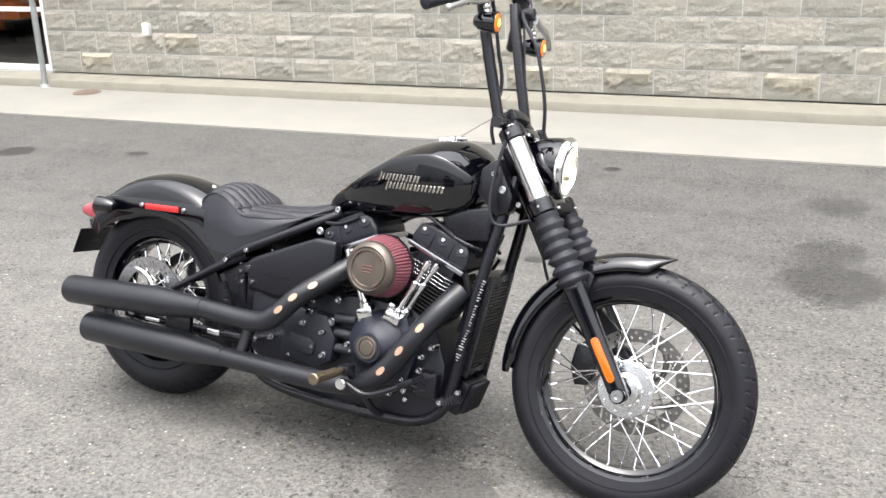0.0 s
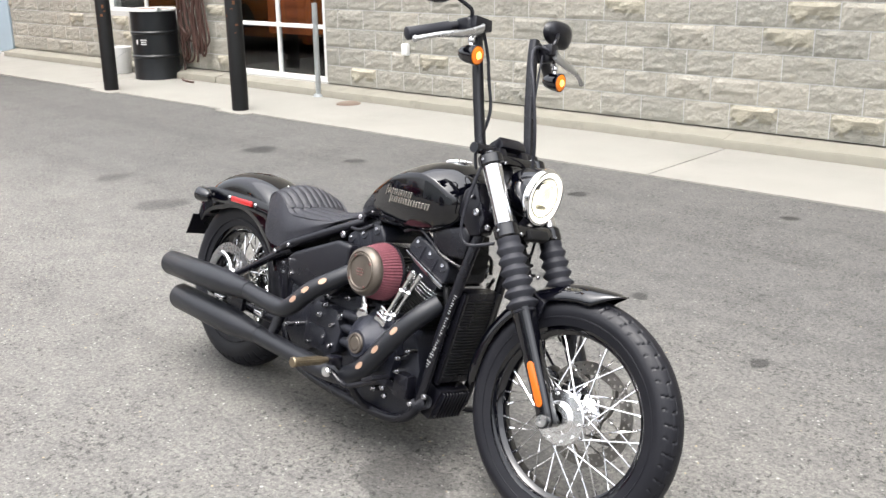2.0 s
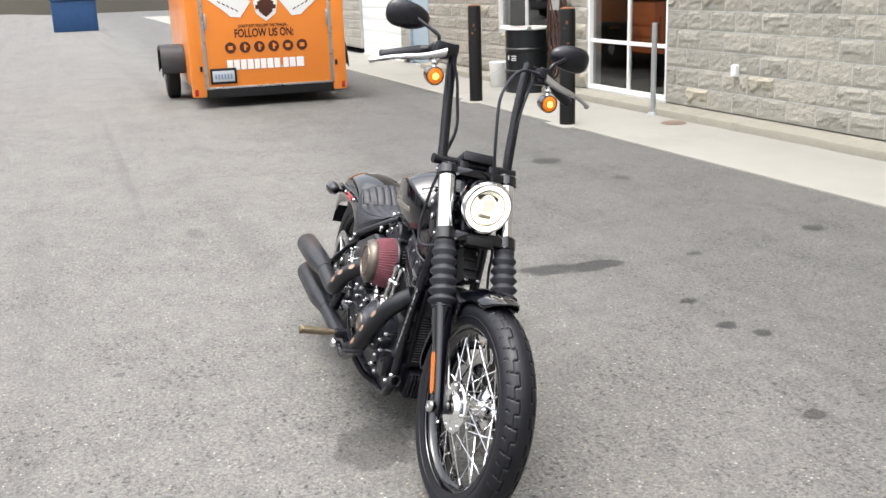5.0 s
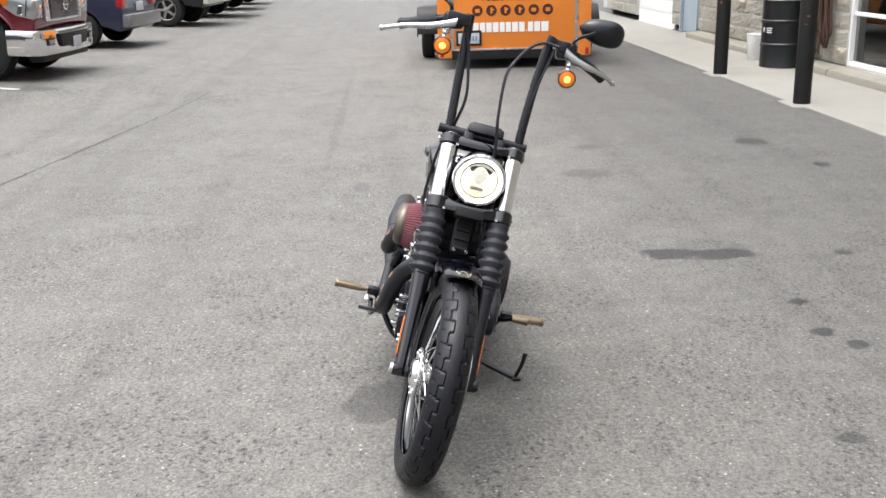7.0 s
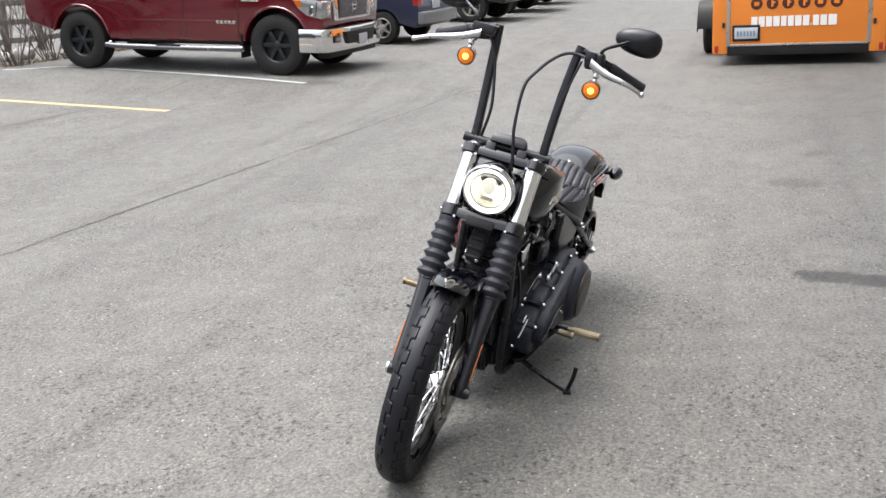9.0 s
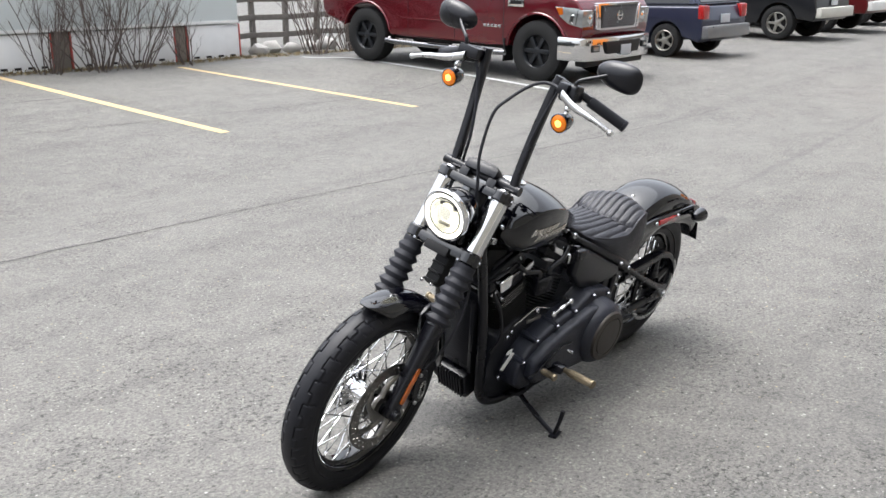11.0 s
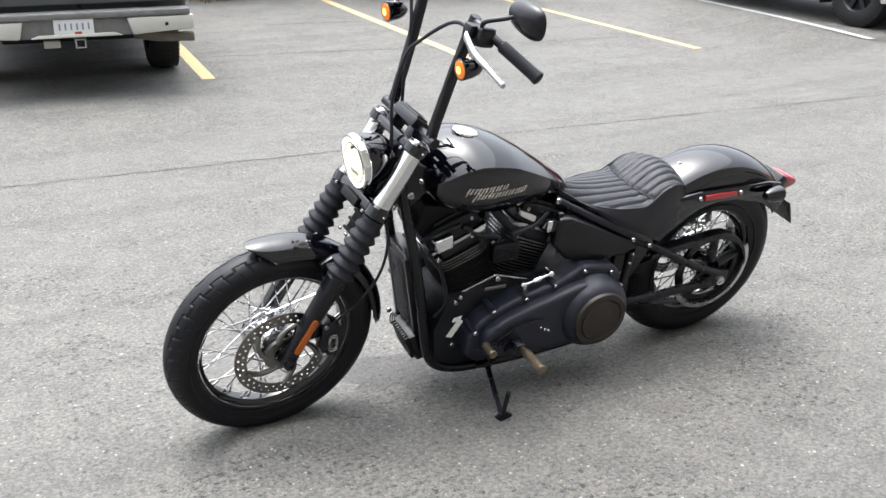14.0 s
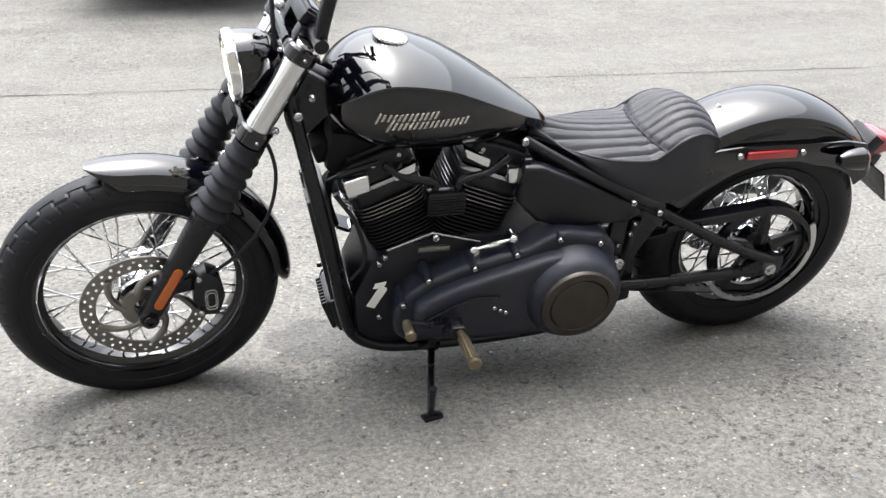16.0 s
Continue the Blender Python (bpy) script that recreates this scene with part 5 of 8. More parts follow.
for sy in (-1, 1):
    b = bmesh.new()
    prism(b, [(0.345, 0.500), (0.385, 0.515), (0.31, 0.606), (0.22, 0.656), (0.13, 0.666), (-0.17, 0.662), (-0.235, 0.650), (-0.235, 0.614), (-0.16, 0.610), (0.10, 0.616), (0.19, 0.608), (0.26, 0.576)],
          sy * 0.110, sy * 0.123, 0.004)
    strut = part("fender_strut", b, GLOSS, rf, "black fender strut")
    b = bmesh.new()
    rbox(b, (0.045, sy * 0.126, 0.641), (0.142, 0.010, 0.021), (0, -0.5, 0), 0.004)
    part("side_reflector", b, RED_LENS, rf, "red side reflector")
    b = bmesh.new()
    for x in (0.134, -0.044):
        lathe(b, [(0.0, 0.008), (0.007, 0.0075), (0.009, 0.004), (0.009, 0)], (x, sy * 0.122, 0.641), (0, sy, 0), 14)
    part("strut_bolt", b, BOLT, rf)
    b = bmesh.new()
    lathe(b, [(0.0, -0.052), (0.014, -0.046), (0.024, -0.026), (0.028, 0.0), (0.029, 0.022), (0.026, 0.026)], (-0.180, sy * 0.155, 0.628), (-1, 0, 0), 28)
    tube(b, [(-0.175, sy * 0.105, 0.625), (-0.175, sy * 0.145, 0.628)], 0.010, 10)
    sig = part("turn_signal", b, GLOSS, rf, "black bullet rear indicator")
    b = bmesh.new()
    lathe(b, [(0.026, 0.024), (0.022, 0.032), (0.0, 0.038)], (-0.180, sy * 0.155, 0.628), (-1, 0, 0), 24)
    part("indicator_lens", b, TAIL_LENS, rf, "smoked red rear indicator lens")
b = bmesh.new()
rings = []
for x, hy, hz in ((-0.330, 0.040, 0.030), (-0.345, 0.045, 0.034), (-0.385, 0.042, 0.024), (-0.405, 0.036, 0.016)):
    rings.append([(x, hy * math.copysign(abs(math.cos(t)) ** 0.5, math.cos(t)), 0.592 + hz * math.copysign(abs(math.sin(t)) ** 0.6, math.sin(t)) - (x + 0.33) * -0.1) for t in lin(0, 2 * math.pi, 24, endpoint=False)])
loft(b, rings)
part("tail_light", b, TAIL_LENS, rf, "translucent red tail light", None, 60)
b = bmesh.new()
rbox(b, (-0.318, 0, 0.590), (0.045, 0.10, 0.07), (0, -35, 0), 0.010)
rbox(b, (-0.345, 0, 0.545), (0.05, 0.07, 0.04), (0, -20, 0), 0.006)
part("tail_light_base", b, SATIN, rf)
b = bmesh.new()
prism(b, [(-0.095, -0.055), (0.095, -0.055), (0.095, 0.055), (-0.095, 0.055)], -0.002, 0.002, 0.001, 1, "x")
for yy in (-0.06, 0.06):
    for zz in (-0.045, 0.045):
        rbox(b, (-0.003, yy, zz), (0.003, 0.035, 0.008), bev=0.001)
plate = part("plate_holder", b, SATIN, rf, "empty black number plate holder", pose(-0.372, 0, 0.482, 0, 22, 0) @ Matrix.Diagonal((1, 0.92, 0.86, 1)))

# frame tubes
fr = bmesh.new()
for sy in (-1, 1):
    tube(fr, [(1.245, sy * 0.055, 0.850), (1.225, sy * 0.080, 0.740), (1.165, sy * 0.098, 0.470), (1.125, sy * 0.100, 0.250), (1.095, sy * 0.100, 0.170), (1.03, sy * 0.100, 0.130), (0.93, sy * 0.105, 0.120),
               (0.70, sy * 0.11, 0.125), (0.50, sy * 0.11, 0.150), (0.42, sy * 0.11, 0.22), (0.39, sy * 0.115, 0.34), (0.385, sy * 0.12, 0.48)], 0.0165, 14, 5)
    tube(fr, [(0.690, sy * 0.060, 0.690), (0.60, sy * 0.095, 0.645), (0.42, sy * 0.138, 0.560), (0.325, sy * 0.132, 0.512)], 0.0150, 12, 5)
    prism(fr, [(1.15, 0.80), (1.16, 0.87), (1.205, 0.90), (1.26, 0.80), (1.25, 0.75), (1.21, 0.74)], sy * 0.050, sy * (0.108 if sy < 0 else 0.075), 0.012)
    prism(fr, [(0.30, 0.47), (0.44, 0.53), (0.45, 0.36), (0.40, 0.20), (0.35, 0.21), (0.36, 0.36)], sy * 0.095, sy * 0.120, 0.008)
tube(fr, [(1.20, 0, 0.93), (1.275, 0, 0.80), (1.31, 0, 0.74)], 0.034, 18)
tube(fr, [(1.20, 0, 0.86), (0.95, 0, 0.74), (0.66, 0, 0.68), (0.45, 0, 0.60)], 0.028, 14, 4)
frame_ob = part("frame", fr, SATIN, moto, "black tubular steel frame", None, 50)
b = bmesh.new()
for p, r in (((0.341, -0.152, 0.512), 0.010), ((0.421, -0.157, 0.552), 0.009), ((0.660, -0.118, 0.637), 0.014), ((0.700, -0.090, 0.704), 0.012), ((0.403, -0.152, 0.487), 0.007), ((0.410, -0.152, 0.455), 0.007),
             ((1.204, -0.113, 0.856), 0.009), ((1.233, -0.113, 0.815), 0.013), ((1.282, -0.108, 0.780), 0.010)):
    for sy in (-1, 1):
        hexbolt(b, (p[0], sy * abs(p[1]), p[2]), (0, sy, 0), r, 0.009)
part("frame_bolt", b, BOLT, frame_ob)
sa = bmesh.new()
for sy in (-1, 1):
    tube(sa, [(0.40, sy * 0.125, 0.535), (0.30, sy * 0.135, 0.485), (0.10, sy * 0.140, 0.375), (-0.045, sy * 0.140, 0.310)], 0.0145, 12, 4)
    tube(sa, [(0.40, sy * 0.125, 0.270), (0.25, sy * 0.130, 0.270), (0.0, sy * 0.135, 0.280)], 0.0165, 12, 4)
    prism(sa, [(-0.075, 0.270), (0.03, 0.262), (0.05, 0.30), (-0.03, 0.335), (-0.075, 0.325)], sy * 0.125, sy * 0.148, 0.006)
swing = part("swingarm", sa, SATIN, moto, "black triangulated swingarm", None, 50)
b = bmesh.new()
for sy in (-1, 1):
    lathe(b, [(0.0, 0.026), (0.009, 0.026), (0.010, 0.018), (0.017, 0.018), (0.018, 0.0)], (-0.030, sy * 0.146, 0.297), (0, sy, 0), 6 if sy < 0 else 18)
part("axle_nut", b, ALU, swing)
b = bmesh.new()
rings = []
for i in range(25):
    u = i / 24
    a = radians(25 + 145 * u)
    pts = []
    cx, cz, r = 0.0, 0.315, 0.165
    x, z = cx + r * math.cos(a), cz + r * math.sin(a)
    if u < 0.35:
        x = 0.29 - (0.29 - (cx + r * math.cos(radians(25 + 145 * 0.35)))) * (u / 0.35)
        z = 0.45 + (cz + r * math.sin(radians(25 + 145 * 0.35)) - 0.45) * (u / 0.35)
    for dy, dz in ((0.088, 0), (0.124, 0), (0.128, -0.004), (0.128, -0.024), (0.125, -0.024), (0.124, -0.006), (0.088, -0.004)):
        pts.append((x, dy, z + dz))
    rings.append(pts)
loft(b, rings)
part("belt_guard", b, SATIN, swing, "black upper belt guard")
b = bmesh.new()
ring = []
for a in lin(100, 260, 24):
    ring.append((0.0 + 0.152 * math.cos(radians(a)), 0.325 - 0.0 + 0.152 * math.sin(radians(a))))
for a in lin(-85, 95, 18):
    ring.append((0.53 + 0.05 * math.cos(radians(a)), 0.31 + 0.05 * math.sin(radians(a))))
rings = []
for x, z in ring + ring[:1]:
    rings.append([(x, 0.089, z), (x, 0.113, z), (x + 0.0, 0.113, z + 0.004), (x, 0.089, z + 0.004)])
loft(b, rings, True, False)
part("drive_belt", b, SOFT, swing, "black toothed drive belt")
b = bmesh.new()
rbox(b, (0.115, -0.118, 0.285), (0.09, 0.05, 0.05), (0, 8, 0), 0.010)
part("rear_caliper", b, ALU, swing, "silver rear brake caliper")

# engine
en = bmesh.new()
prism(en, [(0.55, 0.14), (1.02, 0.13), (1.09, 0.17), (1.10, 0.30), (1.06, 0.40), (0.98, 0.45), (0.82, 0.46), (0.70, 0.45), (0.60, 0.47), (0.46, 0.45), (0.44, 0.22)], -0.105, 0.105, 0.012)
prism(en, [(0.43, 0.42), (0.60, 0.45), (0.62, 0.40), (0.62, 0.24), (0.50, 0.19), (0.43, 0.25)], -0.125, -0.09, 0.008)
engine = part("engine", en, CASE, moto, "black V-twin engine with machined fin edges")


def cyl_frame(bx, lean):
    return Matrix.Translation((bx, 0, 0.37)) @ Matrix.Rotation(lean, 4, "Y")


for bx, lean in ((0.940, radians(22.5)), (0.856, radians(-22.5))):
    M = cyl_frame(bx, lean)
    sgn = 1 if lean > 0 else -1
    core = bmesh.new()
    lathe(core, [(0.0, 0.0), (0.062, 0.0), (0.062, 0.20), (0.0, 0.20)], (0, 0, 0), (0, 0, 1), 28)
    rbox(core, (0, 0, 0.225), (0.135, 0.165, 0.06), bev=0.012)
    cyl = part("cylinder", core, CASE, engine, "finned black cylinder", M)
    fins, edges = bmesh.new(), bmesh.new()
    for k in range(16):
        z = 0.050 + 0.0110 * k
        wx, wy = min(0.182, 0.118 + 0.62 * z), 0.190
        for bm_, grow, z0, z1, ex in ((fins, 0.0, z - 0.0023, z + 0.0023, 0.0010), (edges, 0.0007, z + 0.0003, z + 0.0016, 0.0003)):
            if bm_ is edges and k < 12:
                continue
            loop = []
            for t in lin(0, 2 * math.pi, 36, endpoint=False):
                cc, ss = math.cos(t), math.sin(t)
                g = 1 / (abs(cc) ** 5 + abs(ss) ** 5) ** 0.2
                loop.append(((wx / 2 + grow) * cc * g, (wy / 2 + grow) * ss * g))
            prism(bm_, loop, z0, z1, ex, 1, "z")
    part("cooling_fin", fins, FIN, cyl, "", M)
    part("fin_edge", edges, BOLT, cyl, "bright machined fin edge", M)
    rk = bmesh.new()
    prism(rk, [(-0.092, 0.262), (0.092, 0.262), (0.097, 0.280), (0.086, 0.318), (0.052, 0.332), (-0.052, 0.332), (-0.086, 0.318), (-0.097, 0.280)], -0.098, 0.076, 0.010, 3)
    for dx in (-0.065, 0.0, 0.065):
        for sy in (-1, 1):
            lathe(rk, [(0.0, 0.012), (0.017, 0.010), (0.021, 0.0)], (dx, -0.088 if sy < 0 else 0.066, 0.308), (0, sy, 0.25), 16)
    prism(rk, [(-0.060, 0.326), (0.060, 0.326), (0.048, 0.345), (-0.048, 0.345)], -0.070, 0.060, 0.008, 2)
    for dx in (-0.033, 0.033):
        rbox(rk, (dx, -0.094, 0.290), (0.008, 0.014, 0.050), bev=0.003)
    part("rocker_cover", rk, CASE, engine, "black wrinkle-finish rocker cover", M)
    ch = bmesh.new()
    prism(ch, [(-0.095, 0.248), (0.095, 0.248), (0.099, 0.262), (-0.099, 0.262)], -0.1015, 0.080, 0.003)
    part("rocker_trim", ch, BOLT, engine, "bright rocker base strip", M)
    bl = bmesh.new()
    for dx in (-0.065, 0.0, 0.065):
        for sy in (-1, 1):
            hexbolt(bl, (dx, -0.098 if sy < 0 else 0.076, 0.311), (0, sy, 0.25), 0.0075, 0.006)
    part("rocker_bolt", bl, BOLT, engine, "", M)
# bright blocks under the rocker covers on the left
b = bmesh.new()
prism(b, [(1.136, 0.637), (1.075, 0.656), (1.0675, 0.608), (1.1226, 0.592)], 0.085, 0.116, 0.009, 3)
prism(b, [(1.021, 0.654), (0.966, 0.680), (0.966, 0.654), (1.012, 0.630)], 0.085, 0.114, 0.005, 2)
prism(b, [(0.853, 0.708), (0.786, 0.674), (0.790, 0.650), (0.846, 0.682)], 0.085, 0.114, 0.005, 2)
prism(b, [(0.741, 0.646), (0.690, 0.642), (0.692, 0.599), (0.737, 0.604)], 0.085, 0.114, 0.007, 2)
part("head_bracket", b, CHROME, engine, "polished head bracket")
b = bmesh.new()
rbox(b, (0.889, 0.116, 0.569), (0.094, 0.032, 0.066), bev=0.009)
coil = part("ignition_coil", b, SATIN, engine, "black ribbed coil pack")
b = bmesh.new()
for k in range(7):
    rbox(b, (0.889, 0.1325, 0.545 + 0.0075 * k), (0.086, 0.005, 0.0035), bev=0.001)
part("coil_rib", b, SATIN, coil)
b = bmesh.new()
for sx_ in (-1, 1):
    tube(b, [(0.889 + sx_ * 0.028, 0.115, 0.600), (0.889 + sx_ * 0.030, 0.118, 0.622), (0.889 + sx_ * 0.060, 0.116, 0.632), (0.889 + sx_ * 0.105, 0.112, 0.642), (0.889 + sx_ * 0.150, 0.100, 0.672)], 0.0095, 10, 5)
part("coil_lead", b, SATIN, coil)
b = bmesh.new()
tube(b, [(1.028, 0.128, 0.449), (0.975, 0.132, 0.472), (0.920, 0.134, 0.494), (0.860, 0.132, 0.474), (0.796, 0.126, 0.450)], 0.0032, 8)
hexbolt(b, (0.912, 0.134, 0.481), (0, 1, 0), 0.011, 0.009)
part("oil_line", b, BOLT, engine, "thin bright line over the crankcase")
for x0, x1, z1, yy in ((0.948, 1.040, 0.596, -0.140), (0.966, 1.060, 0.590, -0.126), (0.852, 0.786, 0.600, -0.140), (0.834, 0.765, 0.595, -0.126)):
    b = bmesh.new()
    d = vec((x1 - x0, 0, z1 - 0.43)).normalized()
    L = vec((x1 - x0, 0, z1 - 0.43)).length
    lathe(b, [(0.013, 0.0), (0.013, 0.02), (0.0085, 0.024), (0.0085, L * 0.5), (0.012, L * 0.5 + 0.003), (0.012, L * 0.62), (0.0075, L * 0.62 + 0.004), (0.0075, L - 0.03), (0.011, L - 0.026), (0.011, L)], (x0, yy, 0.43), d, 16)
    part("pushrod_tube", b, CHROME, engine, "chrome pushrod tube")
b = bmesh.new()
for x, a in ((0.944, 22), (0.852, -22)):
    rbox(b, (x, -0.132, 0.424), (0.052, 0.050, 0.030), (0, a, 0), 0.006)
    rbox(b, (x - 0.01, -0.132, 0.452), (0.020, 0.030, 0.025), (0, a, 0), 0.005)
    hexbolt(b, (x + 0.016, -0.150, 0.432), (0, -1, 0), 0.006, 0.005)
    hexbolt(b, (x - 0.018, -0.150, 0.428), (0, -1, 0), 0.006, 0.005)
part("lifter_block", b, CHROME, engine, "polished lifter blocks")

# cam cover with its round cap
b = bmesh.new()
lathe(b, [(0.098, 0.095), (0.098, 0.130), (0.088, 0.150), (0.062, 0.176), (0.046, 0.188), (0.043, 0.194), (0.0, 0.194)], (0.893, 0, 0.335), (0, -1, 0), 40)
prism(b, [(0.80, 0.29), (0.83, 0.42), (0.98, 0.43), (1.02, 0.33), (0.99, 0.22), (0.83, 0.22)], -0.135, -0.09, 0.012)
cc = part("cam_cover", b, CRINKLE, engine, "black cone-shaped cam cover")
b = bmesh.new()
lathe(b, [(0.0, 0.2005), (0.020, 0.2005), (0.0235, 0.197), (0.0245, 0.201), (0.031, 0.201), (0.033, 0.198), (0.033, 0.193)], (0.893, 0, 0.335), (0, -1, 0), 36)
part("cam_cap", b, BRONZE, cc, "round bronze-finish cap")
b = bmesh.new()
for a in (20, 75, 130, 200, 260, 320):
    hexbolt(b, (0.893 + 0.086 * math.cos(radians(a)), -0.148, 0.335 + 0.086 * math.sin(radians(a))), (0, -1, 0), 0.0065, 0.008)
part("cover_bolt", b, BOLT, cc)

# transmission cover and small fittings on the right
b = bmesh.new()
prism(b, [(0.560, 0.250), (0.575, 0.385), (0.62, 0.405), (0.72, 0.395), (0.755, 0.33), (0.745, 0.26), (0.70, 0.235)], -0.150, -0.10, 0.012)
prism(b, [(0.585, 0.275), (0.588, 0.315), (0.60, 0.325), (0.675, 0.322), (0.690, 0.305), (0.685, 0.272), (0.67, 0.265)], -0.158, -0.145, 0.006)
tc_ = part("transmission_cover", b, CASE, engine, "black transmission side cover")
b = bmesh.new()
for x, z in ((0.708, 0.342), (0.680, 0.297), (0.713, 0.272), (0.658, 0.397), (0.636, 0.359), (0.745, 0.375), (0.590, 0.392), (0.600, 0.258)):
    hexbolt(b, (x, -0.148, z), (0, -1, 0), 0.0080, 0.012)
part("cover_bolt", b, BOLT, tc_)

# air cleaner
AC = (0.889, 0, 0.563)
b = bmesh.new()
lathe(b, [(0.0, 0.100), (0.060, 0.100), (0.064, 0.112), (0.091, 0.114), (0.093, 0.119), (0.091, 0.125), (0.0, 0.125)], AC, (0, -1, 0), 40)
air = part("air_cleaner", b, SATIN, engine, "round exposed-element air cleaner")
b = bmesh.new()
lathe(b, [(0.089, 0.124), (0.087, 0.142), (0.082, 0.168), (0.074, 0.192)], AC, (0, -1, 0), 480, wob=lambda th, h: 1 + 0.022 * math.copysign(abs(math.sin(th * 56)) ** 0.6, math.sin(th * 56)))
part("filter_element", b, FILTER, air, "dark red pleated filter element", None, 80)
b = bmesh.new()
lathe(b, [(0.076, 0.190), (0.0775, 0.198), (0.073, 0.212), (0.062, 0.220), (0.058, 0.218), (0.056, 0.222), (0.050, 0.222), (0.048, 0.218), (0.0, 0.220)], AC, (0, -1, 0), 48)
part("filter_cover", b, BRONZE, air, "worn bronze-finish filter cover")
b = bmesh.new()
for k in range(4):
    a = radians(35 + 90 * k)
    hexbolt(b, (AC[0] + 0.053 * math.cos(a), -0.221, AC[2] + 0.053 * math.sin(a)), (0, -1, 0), 0.005, 0.004)
for k, w in ((-1, 0.030), (0, 0.038), (1, 0.026)):
    rbox(b, (AC[0], -0.2205, AC[2] - 0.002 - 0.009 * k), (w, 0.002, 0.004), bev=0.0008, seg=1)
part("cover_emblem", b, pbr("dull_red_emblem", (0.16, 0.075, 0.065), 0.5, var=0.3, scale=80), air)

# exhaust: two pipes with shields and slash-cut mufflers
UPP = [(0.790, -0.105, 0.560), (0.735, -0.165, 0.510), (0.665, -0.215, 0.452), (0.610, -0.235, 0.395), (0.565, -0.238, 0.365), (0.50, -0.236, 0.358), (0.40, -0.234, 0.362), (0.30, -0.230, 0.368)]
LOW = [(1.125, -0.090, 0.520), (1.085, -0.145, 0.460), (1.030, -0.178, 0.380), (0.965, -0.195, 0.290), (0.915, -0.202, 0.245), (0.85, -0.206, 0.222), (0.72, -0.208, 0.216), (0.50, -0.208, 0.222), (0.34, -0.207, 0.226)]
for nm, P, r, tip, mr, start in (("upper", UPP, 0.030, vec((-0.247, -0.214, 0.343)), 0.0475, vec((0.33, -0.231, 0.367))), ("lower", LOW, 0.031, vec((-0.169, -0.202, 0.228)), 0.0500, vec((0.40, -0.207, 0.225)))):
    b = bmesh.new()
    tube(b, P, r, 22, 8)
    ex = part("exhaust_pipe", b, MATTE, moto, "matte black exhaust pipe with copper slots", None, 60)
    b = bmesh.new()
    d = (tip - start).normalized()
    L = (tip - start).length
    lathe(b, [(r * 0.9, 0.0), (r + 0.001, 0.0), (r + 0.003, 0.03), (mr - 0.004, 0.15), (mr, 0.18), (mr, L - 0.006), (mr - 0.002, L), (mr - 0.006, L), (mr - 0.008, L - 0.08), (0.0, L - 0.09)], start, d, 36)
    part("muffler", b, MATTE, ex, "matte black muffler", None, 50)
    sl = bmesh.new()
    Q = smooth_path(P, 8)
    for i in ((12, 17, 22) if nm == "upper" else (13, 19, 25)):
        p, t = Q[i], (Q[i + 1] - Q[i - 1]).normalized()
        side = vec((0, -1, 0))
        side = (side - t * side.dot(t)).normalized()
        q = t.to_track_quat("X", "Z").to_matrix().to_4x4()
        up2 = side.cross(t)
        ring0, ring1 = [], []
        for a in lin(0, 2 * math.pi, 20, endpoint=False):
            u, v = 0.0155 * math.cos(a), 0.0085 * math.sin(a)
            h = math.sqrt(max(0, r * r - v * v))
            ring0.append(p + t * u + up2 * v + side * (h + 0.0012))
            ring1.append(p + t * u * 1.1 + up2 * v * 1.1 + side * (h - 0.004))
        loft(sl, [ring1, ring0])
    part("shield_slot", sl, COPPER, ex, "bare copper shield slots")
b = bmesh.new()
tube(b, [(0.47, -0.18, 0.33), (0.46, -0.2, 0.25)], 0.020, 12)
rbox(b, (0.20, -0.19, 0.295), (0.10, 0.02, 0.05), bev=0.006)
part("muffler_bracket", b, SATIN, moto, "black muffler bracket")
b = bmesh.new()
rbox(b, (0.10, -0.20, 0.292), (0.06, 0.012, 0.012), bev=0.004)
rbox(b, (0.33, -0.17, 0.285), (0.05, 0.03, 0.02), (0, 0, 0), 0.005)
part("bracket_clamp", b, CHROME, moto, "bright muffler clamp")

# side covers
b = bmesh.new()
prism(b, [(0.42, 0.43), (0.41, 0.515), (0.44, 0.535), (0.66, 0.618), (0.735, 0.615), (0.725, 0.48), (0.66, 0.425), (0.52, 0.415)], -0.146, -0.10, 0.014, 3)
rcov = part("side_cover", b, SATIN, moto, "black right side cover")
b = bmesh.new()
hexbolt(b, (0.425, -0.140, 0.500), (0, -1, 0), 0.008, 0.012)
hexbolt(b, (0.440, -0.140, 0.455), (0, -1, 0), 0.008, 0.012)
part("cover_bolt", b, BOLT, rcov)
b = bmesh.new()
prism(b, [(0.37, 0.50), (0.40, 0.535), (0.66, 0.655), (0.71, 0.66), (0.715, 0.56), (0.66, 0.50), (0.56, 0.475), (0.42, 0.475)], 0.095, 0.138, 0.014, 3)
part("side_cover", b, SATIN, moto, "black left side cover")

# primary cover on the left
b = bmesh.new()
prism(b, [(1.015, 0.262), (1.010, 0.300), (0.975, 0.345), (0.935, 0.372), (0.850, 0.408), (0.740, 0.436), (0.690, 0.446), (0.620, 0.484), (0.590, 0.490), (0.485, 0.470), (0.452, 0.435), (0.440, 0.33), (0.452, 0.25), (0.50, 0.19), (0.58, 0.172), (0.80, 0.172), (0.97, 0.190), (1.010, 0.220)], 0.085, 0.176, 0.016, 3)
prism(b, [(0.972, 0.255), (0.968, 0.318), (0.930, 0.350), (0.870, 0.376), (0.740, 0.412), (0.620, 0.445), (0.52, 0.44), (0.46, 0.37), (0.462, 0.27), (0.52, 0.218), (0.62, 0.208), (0.85, 0.214), (0.95, 0.228)], 0.15, 0.216, 0.024, 4)
